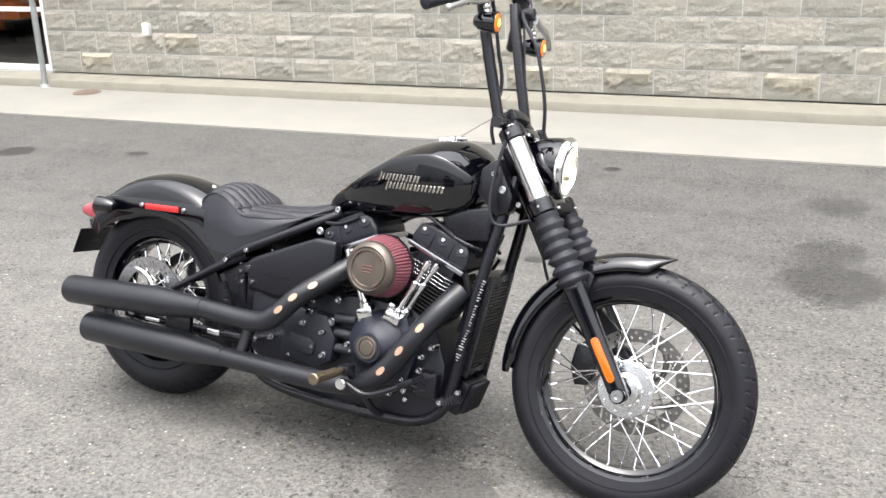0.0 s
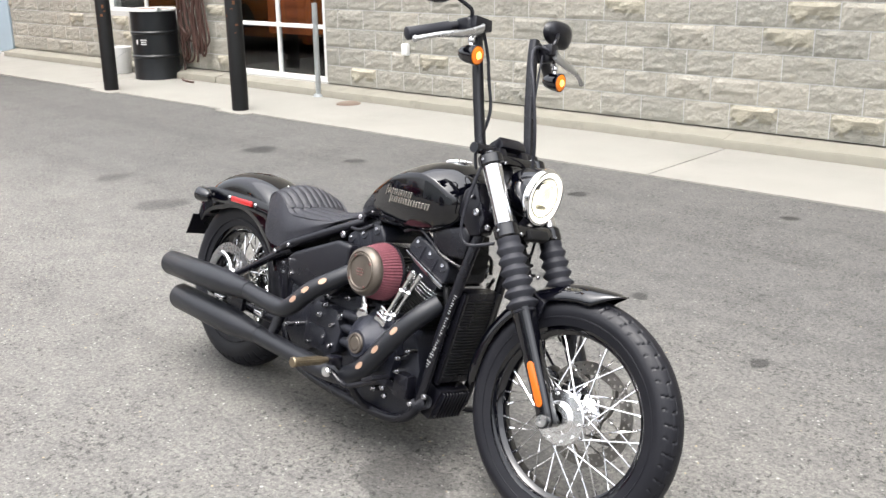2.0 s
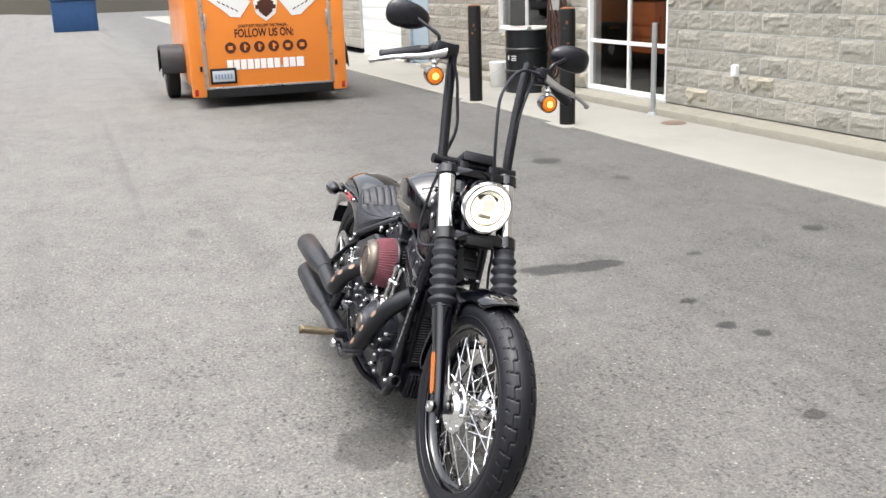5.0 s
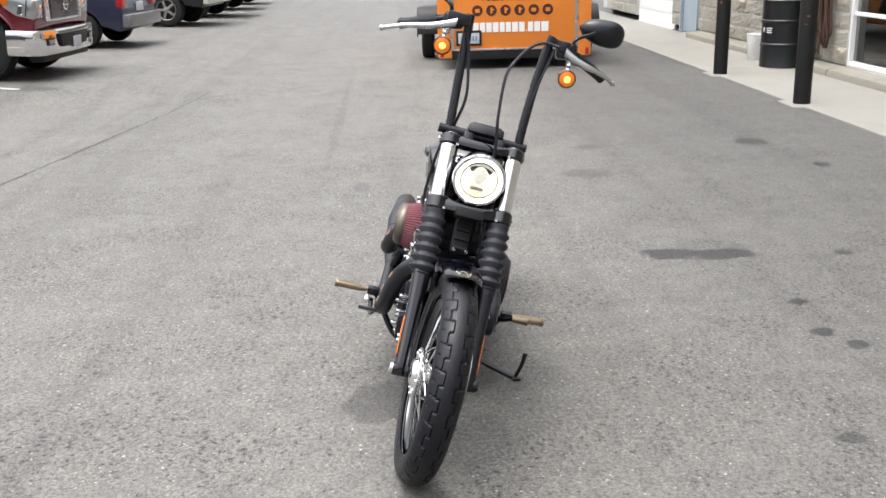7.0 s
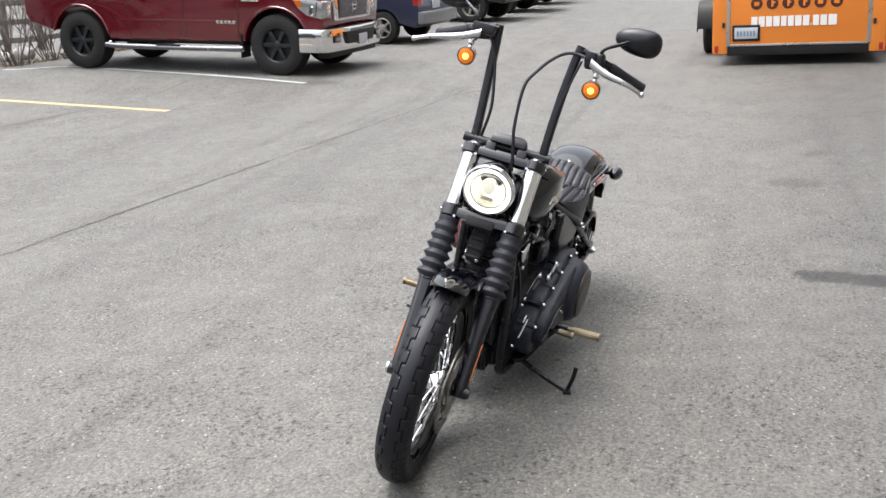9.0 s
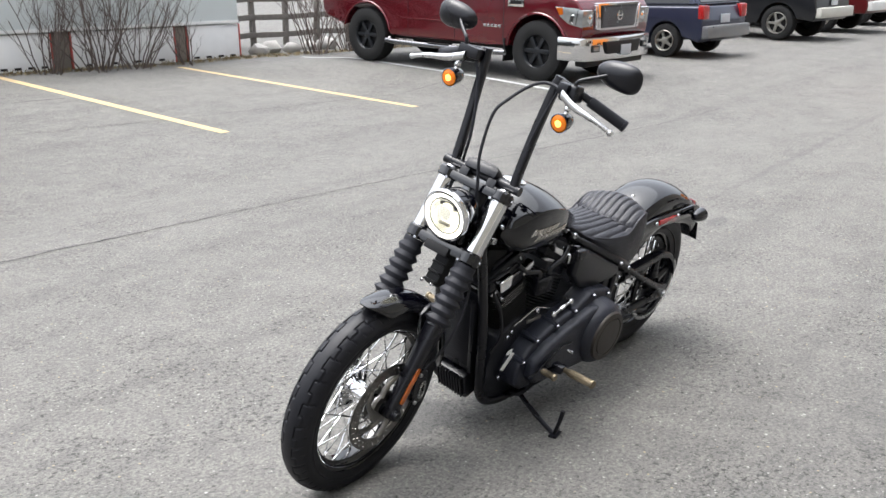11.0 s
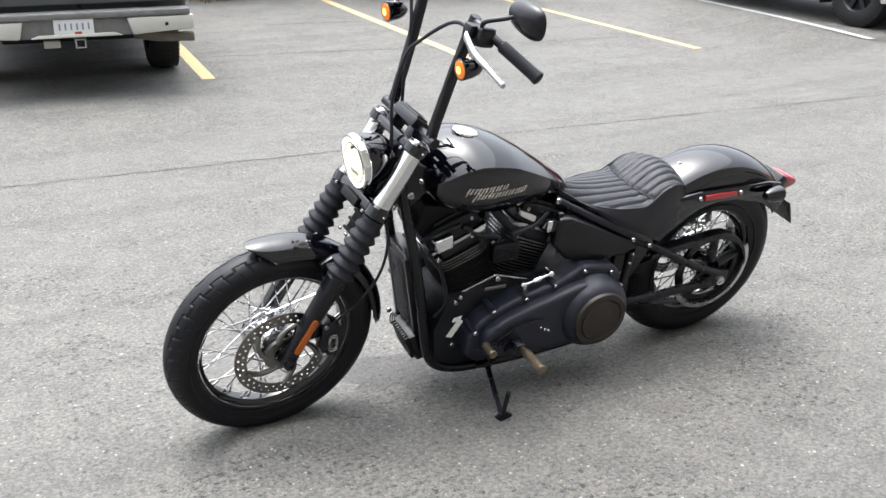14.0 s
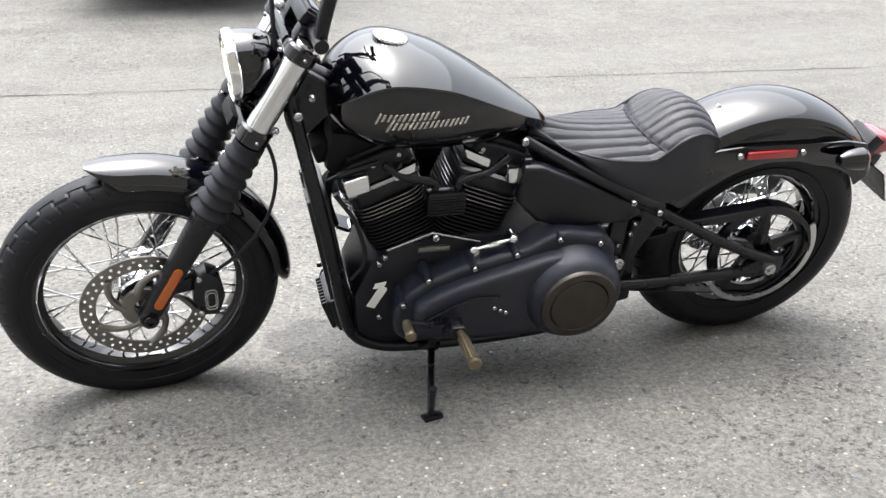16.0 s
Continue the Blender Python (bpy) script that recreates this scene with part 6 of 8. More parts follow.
lathe(b, [(0.134, 0.14), (0.131, 0.190), (0.123, 0.222), (0.111, 0.240), (0.099, 0.247)], (0.563, 0, 0.322), (0, 1, 0), 48)
prim = part("primary_cover", b, CRINKLE, engine, "black wrinkle-finish primary cover")
b = bmesh.new()
lathe(b, [(0.100, 0.240), (0.100, 0.250), (0.096, 0.256), (0.079, 0.258), (0.075, 0.254), (0.072, 0.258), (0.0, 0.261)], (0.563, 0, 0.322), (0, 1, 0), 56)
part("derby_cover", b, DERBY, prim, "round bronze-finish derby cover")
b = bmesh.new()
for x, z in ((0.716, 0.440), (0.820, 0.410), (0.934, 0.386), (0.993, 0.317), (0.500, 0.453), (0.609, 0.475)):
    tube(b, [(x, 0.110, z), (x, 0.178, z)], 0.0105, 14)
part("bolt_boss", b, CRINKLE, prim)
b = bmesh.new()
for x, z in ((0.716, 0.440), (0.820, 0.410), (0.934, 0.386), (0.993, 0.317), (0.500, 0.453), (0.609, 0.475)):
    hexbolt(b, (x, 0.177, z), (0, 1, 0), 0.0085, 0.009)
for x, z in ((0.755, 0.302), (0.771, 0.312), (0.740, 0.294)):
    hexbolt(b, (x, 0.2155, z), (0, 1, 0), 0.007, 0.006)
part("cover_bolt", b, BOLT, prim)
b = bmesh.new()
tube(b, [(0.7197, 0.150, 0.4673), (0.8181, 0.150, 0.4438)], 0.0055, 10)
ball(b, (0.7197, 0.150, 0.4673), 0.013, n=12)
ball(b, (0.8181, 0.150, 0.4438), 0.012, n=12)
rbox(b, (0.8115, 0.148, 0.427), (0.018, 0.012, 0.030), bev=0.004)
tube(b, [(0.7197, 0.118, 0.4673), (0.7197, 0.152, 0.4673)], 0.008, 10)
lathe(b, [(0.008, -0.013), (0.008, 0.013)], (0.769, 0.150, 0.4555), (0.97, 0, -0.23), 8)
part("shift_linkage", b, CHROME, engine, "chrome shift linkage rod")
b = bmesh.new()
rbox(b, (0.913, 0.131, 0.445), (0.080, 0.010, 0.016), (0, -1, 0), 0.004)
part("engine_plate", b, STEEL, engine)
b = bmesh.new()
lathe(b, [(0.0, 0.02), (0.010, 0.02), (0.012, 0.015), (0.018, 0.012), (0.020, 0.0)], (0.415, 0.125, 0.345), (0, 1, 0), 18)
hexbolt(b, (0.42, 0.125, 0.40), (0, 1, 0), 0.007, 0.006)
part("pivot_nut", b, BOLT, frame_ob)

b = bmesh.new()
prism(b, [(1.045, 0.722), (1.10, 0.748), (1.185, 0.765), (1.205, 0.745), (1.195, 0.668), (1.112, 0.660), (1.06, 0.690)], -0.098, -0.066, 0.010, 3)
part("neck_cover", b, SATIN, moto, "black cover under the front of the tank")

# oil cooler and regulator between the down tubes
b = bmesh.new()
mrad = pose(1.155, 0, 0.425, 0, 11, 0)
t = bmesh.new()
rbox(t, (0, 0, 0), (0.045, 0.160, 0.300), bev=0.008)
sl_ = bmesh.new()
for k in range(26):
    rbox(sl_, (0.0235, 0, -0.125 + 0.010 * k), (0.009, 0.122, 0.0035), bev=0.0008, seg=1)
for sy in (-1, 1):
    rbox(t, (0.022, sy * 0.070, 0), (0.014, 0.016, 0.30), bev=0.004)
put(b, t, mrad)
rad = part("oil_cooler", b, SATIN, moto, "black finned oil cooler")
part("cooler_slat", sl_, SATIN, rad, "", mrad)
b = bmesh.new()
rbox(b, (1.110, 0, 0.215), (0.08, 0.130, 0.110), (0, 20, 0), 0.014)
reg = part("regulator", b, SATIN, moto, "finned black regulator under the cooler")
b = bmesh.new()
for k in range(9):
    rbox(b, (1.153, -0.052 + 0.013 * k, 0.205), (0.016, 0.005, 0.090), (0, 20, 0), 0.001, 1)
part("regulator_fin", b, SATIN, reg)
b = bmesh.new()
rbox(b, (1.06, -0.105, 0.245), (0.065, 0.07, 0.075), bev=0.010)
tube(b, [(1.00, -0.12, 0.235), (1.06, -0.125, 0.225)], 0.017, 12)
boot = bmesh.new()
for k in range(8):
    lathe(boot, [(0.017, 0), (0.021, 0.003), (0.017, 0.006)], (1.09 + 0.008 * k, -0.10, 0.19 + 0.004 * k), (0.9, 0, 0.3), 12)
part("boot_ring", boot, SOFT, part("brake_cylinder", b, SATIN, moto, "black brake cylinder block"))
b = bmesh.new()
for p in ((1.0, -0.150, 0.222), (1.0, -0.135, 0.195), (1.154, -0.118, 0.240), (1.10, -0.118, 0.20), (0.985, -0.14, 0.25)):
    hexbolt(b, p, (0, -1, 0), 0.010, 0.010)
for p in ((1.032, 0.124, 0.429), (1.046, 0.122, 0.409), (1.039, 0.116, 0.240), (1.118, 0.112, 0.575)):
    hexbolt(b, p, (0, 1, 0), 0.009, 0.009)
part("case_bolt", b, BOLT, engine)
b = bmesh.new()
for p in ((0.663, -0.150, 0.399), (0.716, -0.150, 0.346), (0.719, -0.152, 0.277), (0.794, -0.140, 0.319), (0.645, -0.158, 0.363), (0.734, -0.140, 0.380), (0.749, -0.135, 0.443), (0.661, -0.140, 0.428), (1.025, -0.150, 0.403), (1.044, -0.150, 0.328), (1.071, -0.140, 0.356), (1.036, -0.140, 0.285), (0.525, -0.150, 0.299), (0.464, -0.150, 0.282), (0.389, -0.150, 0.321), (0.945, -0.140, 0.202)):
    hexbolt(b, p, (0, -1, 0), 0.0085, 0.010)
    lathe(b, [(0.0, -0.035), (0.0085, -0.035), (0.0095, 0.0), (0.0, 0.0)], p, (0, -1, 0), 10)
part("case_bolt", b, BOLT, engine)
b = bmesh.new()
for z in (0.300, 0.345, 0.390):
    tube(b, [(0.745, -0.128, z), (0.815, -0.128, z)], 0.016, 12)
part("case_web", b, CASE, engine, "dark ribs between the engine and gearbox")
# added dark mass that closes the see-through gap ahead of the front cylinder
b = bmesh.new()
prism(b, [(1.030, 0.610), (1.045, 0.715), (1.150, 0.735), (1.165, 0.640), (1.120, 0.590)], -0.052, 0.052, 0.010)
tube(b, [(1.10, -0.07, 0.60), (1.13, -0.075, 0.55), (1.14, -0.07, 0.48), (1.12, -0.07, 0.40)], 0.010, 8, 5)
part("front_gap_fill", b, FIN, engine, "added dark mass and hose filling the gap before the front cylinder")
# printed stickers on the right down tube
b = bmesh.new()
for k in range(30):
    p = vec((1.200, -0.100, 0.56)).lerp(vec((1.145, -0.112, 0.33)), k / 29)
    if k % 9 != 8:
        rbox(b, p + vec((-0.004, -0.0062, 0)), (0.016 - 0.005 * (k * 7 % 3), 0.002, 0.0032), (0, 13, 0), 0.0006, 1)
part("sticker_bar", b, pbr("dark_label_print", (0.34, 0.34, 0.35), 0.5, var=0.3, scale=80), frame_ob, "grey printed sticker on the frame tube")

# pegs, levers, stand, tag
for sy, root, tipp in ((-1, (0.861, -0.262, 0.276), (0.853, -0.398, 0.272)), (1, (0.874, 0.268, 0.297), (0.870, 0.400, 0.300))):
    b = bmesh.new()
    d = vec(tipp) - vec(root)
    L = d.length
    lathe(b, [(0.0, 0.0), (0.009, 0.0), (0.010, 0.02), (0.0125, 0.03), (0.0125, L - 0.012), (0.0165, L - 0.010), (0.0165, L - 0.003), (0.014, L), (0.0, L)], root, d.normalized(), 20)
    ridge = bmesh.new()
    for k in range(12):
        a = 2 * math.pi * k / 12
        t1 = d.normalized()
        e1, e2 = vec((1, 0, 0)), vec((0, 0, 1))
        o2 = (e1 * math.cos(a) + e2 * math.sin(a)) * 0.0127
        tube(ridge, [vec(root) + t1 * 0.034 + o2, vec(root) + t1 * (L - 0.016) + o2], 0.0016, 5)
    peg = part("foot_peg", b, BRASS, moto, "aged brass-finish foot peg")
    part("peg_ridge", ridge, BRASS, peg)
    b = bmesh.new()
    rbox(b, vec(root) + vec((0.004, -sy * 0.012, 0)), (0.036, 0.045, 0.030), bev=0.008)
    tube(b, [vec(root) + vec((0, -sy * 0.02, 0)), vec((root[0] + 0.02, sy * 0.20, root[2] - 0.06)), vec((root[0] + 0.04, sy * 0.15, 0.15)), vec((root[0] + 0.05, sy * 0.11, 0.128))], 0.011, 12, 5)
    part("peg_bracket", b, SATIN, peg)
b = bmesh.new()
tube(b, [(0.862, -0.252, 0.240), (0.93, -0.245, 0.215), (1.02, -0.235, 0.250), (1.06, -0.235, 0.275)], [0.010, 0.008, 0.007], 10, 5)
rbox(b, (1.07, -0.250, 0.280), (0.05, 0.07, 0.012), (0, -25, 0), 0.004)
pedal = part("brake_pedal", b, SATIN, moto, "black brake pedal")
b = bmesh.new()
lathe(b, [(0.0, 0.012), (0.014, 0.012), (0.017, 0.008), (0.017, 0.0)], (0.862, -0.265, 0.238), (0, -1, 0), 20)
part("pedal_bolt", b, CHROME, pedal)
b = bmesh.new()
tube(b, [(0.90, 0.215, 0.285), (0.94, 0.240, 0.30), (1.005, 0.264, 0.335)], 0.0075, 10, 5)
tube(b, [(0.76, 0.220, 0.345), (0.82, 0.222, 0.350), (0.88, 0.222, 0.33), (0.96, 0.218, 0.285), (1.0, 0.215, 0.275)], 0.0030, 8, 5)
shl = part("shift_lever", b, SATIN, moto, "black shift lever")
b = bmesh.new()
lathe(b, [(0.0, 0.0), (0.010, 0.0), (0.0115, 0.01), (0.0115, 0.045), (0.0135, 0.048), (0.0125, 0.056), (0.0, 0.057)], (1.006, 0.266, 0.336), (0, 1, 0.0), 18)
part("shift_peg", b, BRASS, shl, "aged brass-finish shift peg")
b = bmesh.new()
tube(b, [(0.895, 0.120, 0.135), (0.915, 0.20, 0.112), (0.938, 0.300, 0.094), (0.945, 0.335, 0.090)], 0.0095, 12, 4)
lathe(b, [(0.0, -0.012), (0.022, -0.012), (0.022, 0.012), (0.0, 0.012)], (0.895, 0.12, 0.135), (0.25, 0.1, 1), 16)
rbox(b, (0.945, 0.340, 0.0905), (0.050, 0.030, 0.010), (14, 0, 12), 0.003)
tube(b, [(0.948, 0.338, 0.092), (0.952, 0.350, 0.15), (0.950, 0.352, 0.196)], [0.007, 0.008, 0.009], 10, 4)
part("side_stand", b, SATIN, moto, "black side stand folded out to the ground")
b = bmesh.new()
prism(b, [(-0.014, -0.034), (0.014, -0.034), (0.014, 0.030), (0.008, 0.036), (-0.010, 0.036), (-0.014, 0.030)], -0.0006, 0.0006, 0)
bmesh.ops.transform(b, matrix=pose(1.053, 0.150, 0.326, -10, -23, 0) @ Matrix.Diagonal((0.80, 1, 1.08, 1)), verts=b.verts)
tag = part("key_tag", b, PAPER, moto, "white paper tag hanging by the engine")
b = bmesh.new()
prism(b, [(1.036, 0.352), (1.062, 0.352), (1.058, 0.366), (1.030, 0.370)], 0.146, 0.148, 0)
part("tag_strap", b, PAPER, tag)
# wiring and hoses between engine and neck
b = bmesh.new()
for pts in ([(1.13, -0.06, 0.70), (1.08, -0.09, 0.68), (1.00, -0.10, 0.72), (0.92, -0.09, 0.70)], [(1.17, -0.08, 0.64), (1.10, -0.10, 0.665), (1.02, -0.085, 0.71)], [(1.16, 0.07, 0.62), (1.12, 0.10, 0.66), (1.05, 0.10, 0.68)],
            [(1.11, 0.11, 0.36), (1.08, 0.12, 0.42), (1.10, 0.11, 0.52), (1.15, 0.10, 0.60)], [(0.78, -0.10, 0.69), (0.72, -0.10, 0.665), (0.66, -0.09, 0.66)], [(0.70, 0.09, 0.66), (0.69, 0.11, 0.60), (0.68, 0.11, 0.52)]):
    tube(b, pts, 0.006, 8, 5)
part("wiring_hose", b, SATIN, moto, "black wiring hose")
part("wiring_connector", rbox(bmesh.new(), (0.695, 0.108, 0.625), (0.022, 0.020, 0.09), bev=0.005), SATIN, moto)
part("wiring_box", rbox(bmesh.new(), (1.15, -0.012, 0.672), (0.08, 0.07, 0.05), (0, 20, 0), 0.008), FIN, moto, "black electrical box under the neck")

# ---- the orange box trailer ----
ORANGE = pbr("orange_trailer_paint", (1.095, 0.330, 0.043), 0.32, var=0.05, scale=2, coat=0.3)
BROWN_VINYL = pbr("dark_brown_lettering", (0.10, 0.030, 0.018), 0.5, var=0.1)
WHITE_VINYL = pbr("white_lettering", (1.120, 1.106, 1.064), 0.5, var=0.04)
PLATE = pbr("pale_number_plate", (0.62, 0.66, 0.70), 0.4, var=0.08, scale=20)
PLATE_BAR = pbr("blue_plate_bar", (0.25, 0.33, 0.45), 0.5, var=0.1)
CAR_BLACK = pbr("car_trim_black", (0.014, 0.014, 0.015), 0.5, var=0.3)
CAR_RUBBER = pbr("car_tyre_rubber", (0.020, 0.020, 0.020), 0.8, var=0.4, scale=12, bump=0.4, bscale=120)
DARK_GLASS = pbr("tinted_car_glass", (0.010, 0.012, 0.013), 0.06, var=0.1, coat=0.5)
LAMP_CLEAR = pbr("clear_car_lamp", (0.30, 0.31, 0.31), 0.10, metal=0.6, var=0.3, scale=15, coat=0.8)

TR = pose(-10.80, 1.52, 0.0, 0, 0, -3.0)
trailer = thing("box_trailer", "orange enclosed box trailer with white and brown lettering", "trailer", TR)
b = bmesh.new()
rbox(b, (-2.15, 0, 1.22), (4.22, 2.02, 1.98), bev=0.04)
part("body", b, ORANGE, trailer)
b = bmesh.new()
for sy in (-1, 1):
    rbox(b, (0.0, sy * 0.945, 1.18), (0.10, 0.19, 2.06), bev=0.02)
rbox(b, (0.0, 0, 2.16), (0.098, 1.70, 0.12), bev=0.02)
part("rear_frame", b, ORANGE, trailer)
b = bmesh.new()
rbox(b, (0.015, 0, 1.18), (0.05, 1.66, 1.84), bev=0.008)
ramp = part("ramp_door", b, ORANGE, trailer, "orange rear ramp door")
b = bmesh.new()
for y in (-0.842, 0.842):
    rbox(b, (0.046, y, 1.18), (0.014, 0.045, 1.86), bev=0.003)
rbox(b, (0.046, 0, 0.262), (0.014, 1.73, 0.026), bev=0.003)
part("door_trim", b, ALU, ramp, "aluminium door edging")
b = bmesh.new()
rbox(b, (-0.02, 0, 0.19), (0.12, 1.70, 0.12), bev=0.01)
rbox(b, (-2.1, 0, 0.25), (4.0, 1.7, 0.10), bev=0.01)
part("rear_sill", b, CAR_BLACK, trailer, "black rear sill and chassis")
for sy in (-1, 1):
    part("marker_light", rbox(bmesh.new(), (0.055, sy * 0.985, 0.215), (0.012, 0.045, 0.085), bev=0.004), RED_LENS, trailer, "red marker light")
    part("hinge", rbox(bmesh.new(), (0.056, sy * 0.90, 0.52), (0.02, 0.035, 0.07), bev=0.008), CAR_BLACK, trailer)
    part("latch_bar", tube(bmesh.new(), [(0.065, sy * 0.80, 1.02), (0.085, sy * 0.80, 1.06), (0.085, sy * 0.80, 1.18), (0.065, sy * 0.80, 1.22)], 0.013, 8), GALV, trailer)
    w = bmesh.new()
    lathe(w, [(0.10, -0.09), (0.22, -0.10), (0.30, -0.09), (0.325, -0.06), (0.325, 0.06), (0.30, 0.09), (0.22, 0.10), (0.10, 0.09)], (-1.70, sy * 1.19, 0.325), (0, 1, 0), 36)
    wh = part("trailer_wheel", w, CAR_RUBBER, trailer)
    part("wheel_rim", lathe(bmesh.new(), [(0.0, 0.07), (0.08, 0.08), (0.19, 0.06), (0.21, 0.09), (0.22, 0.0)], (-1.70, sy * 1.19, 0.325), (0, sy, 0), 28), WHITE_PAINT, wh)
    f = bmesh.new()
    rings = []
    for i in range(17):
        a_ = math.pi * i / 16
        x, z = -1.70 + 0.43 * math.cos(a_) * (1.25 if abs(math.cos(a_)) > 0.5 else 1.1), 0.40 + 0.36 * min(1, 1.35 * math.sin(a_))
        rings.append([(x, sy * 1.02, z), (x, sy * 1.34, z), (x, sy * 1.35, z - 0.05), (x * 0.99 - 0.017, sy * 1.335, z - 0.05), (x, sy * 1.33, z - 0.012), (x, sy * 1.02, z - 0.012)])
    loft(f, rings)
    part("wheel_arch", f, CAR_BLACK, trailer, "black wheel fender")
b = bmesh.new()
rbox(b, (0.052, -0.62, 0.415), (0.02, 0.345, 0.205), bev=0.008)
ph = part("plate_frame", b, CAR_BLACK, trailer, "black number plate frame")
part("number_plate", rbox(bmesh.new(), (0.064, -0.62, 0.415), (0.008, 0.285, 0.14), bev=0.004), PLATE, ph, "pale number plate with plain bars")
b = bmesh.new()
for k in range(6):
    rbox(b, (0.069, -0.72 + 0.040 * k, 0.410), (0.003, 0.024, 0.065), bev=0.001, seg=1)
part("plate_bar", b, PLATE_BAR, ph)
b = bmesh.new()
for k in range(6):
    lathe(b, [(0.0, 0.047), (0.072, 0.047), (0.072, 0.042)], (0, -0.50 + 0.190 * k, 0.775), (1, 0, 0), 28)
icons = part("round_icon", b, BROWN_VINYL, ramp, "row of six dark round icons")
b = bmesh.new()
for k in range(6):
    y = -0.50 + 0.190 * k
    if k in (0, 4, 5):
        rbox(b, (0.049, y, 0.775), (0.003, 0.062, 0.050), bev=0.001, seg=1)
    else:
        rbox(b, (0.049, y, 0.775), (0.003, 0.026, 0.080), bev=0.001, seg=1)
        rbox(b, (0.0492, y + 0.012, 0.787), (0.003, 0.048, 0.020), bev=0.001, seg=1)
part("icon_shape", b, ORANGE, icons)
# the web address as plain white bars of its letters' size
b = bmesh.new()
y = -0.565
for k, wdt in enumerate((0.085, 0.085, 0.085, 0.088, 0.078, 0.082, 0.09, 0.088, 0.024, 0.082, 0.09, 0.11)):
    rbox(b, (0.047, y + wdt / 2, 0.553 if k != 8 else 0.503), (0.004, wdt - 0.012, 0.128 if k != 8 else 0.026), bev=0.001, seg=1)
    y += wdt + 0.004
part("letter_bar", b, WHITE_VINYL, ramp, "bold white bars of lettering")


def words(text, size, m, material, parent, name):
    cu = bpy.data.curves.new(name, "FONT")
    cu.body, cu.size, cu.extrude, cu.align_x, cu.align_y = text, size, 0.002, "CENTER", "CENTER"
    cu.offset = size * 0.022
    tmp = bpy.data.objects.new(name, cu)
    scene.collection.objects.link(tmp)
    bpy.context.view_layer.update()
    me = bpy.data.meshes.new_from_object(tmp.evaluated_get(bpy.context.evaluated_depsgraph_get()))
    bpy.data.objects.remove(tmp)
    me.materials.append(material)
    ob = new(name, me)
    ob.parent = parent
    ob.matrix_local = m
    return ob


words("FOLLOW US ON:", 0.128, pose(0.046, -0.045, 0.952, 90, 0, 90) @ Matrix.Diagonal((0.80, 1.15, 1, 1)), BROWN_VINYL, ramp, "lettering")
words("DON'T JUST FOLLOW THE TRAILER...", 0.050, pose(0.046, -0.045, 1.048, 90, 0, 90) @ Matrix.Diagonal((0.80, 1.0, 1, 1)), BROWN_VINYL, ramp, "lettering")
b = bmesh.new()
prism(b, [(-0.13, 1.20), (0, 1.10), (0.13, 1.20), (0.16, 1.36), (0.0, 1.44), (-0.16, 1.36)], 0.043, 0.048, 0.001, 1, "x")
for sy in (-1, 1):
    prism(b, [(sy * 0.19, 1.36), (sy * 0.34, 1.16), (sy * 0.46, 1.17), (sy * 0.56, 1.26), (sy * 0.74, 1.40), (sy * 0.60, 1.46), (sy * 0.30, 1.42)], 0.043, 0.048, 0.001, 1, "x")
emb = part("winged_emblem", b, WHITE_VINYL, ramp, "white winged emblem shape")
b = bmesh.new()
prism(b, [(-0.085, 1.22), (0, 1.15), (0.085, 1.22), (0.11, 1.35), (0.0, 1.40), (-0.11, 1.35)], 0.0485, 0.051, 0.0008, 1, "x")
rbox(b, (0.052, 0, 1.285), (0.004, 0.27, 0.055), bev=0.001, seg=1)
for sy in (-1, 1):
    for k in range(5):
        rbox(b, (0.0495, sy * (0.38 + 0.055 * k), 1.25 + 0.028 * k), (0.003, 0.045, 0.014), (sy * 38, 0, 0), 0.001, 1)
part("emblem_shapes", b, BROWN_VINYL, emb)


# ---- parked vehicles: x ahead, y to the left, origin on the ground under the rear axle ----
def arc_pts(cx, cz, r, a0, a1, n=10):
    return [(cx + r * math.cos(radians(a0 + (a1 - a0) * i / n)), cz + r * math.sin(radians(a0 + (a1 - a0) * i / n))) for i in range(n + 1)]


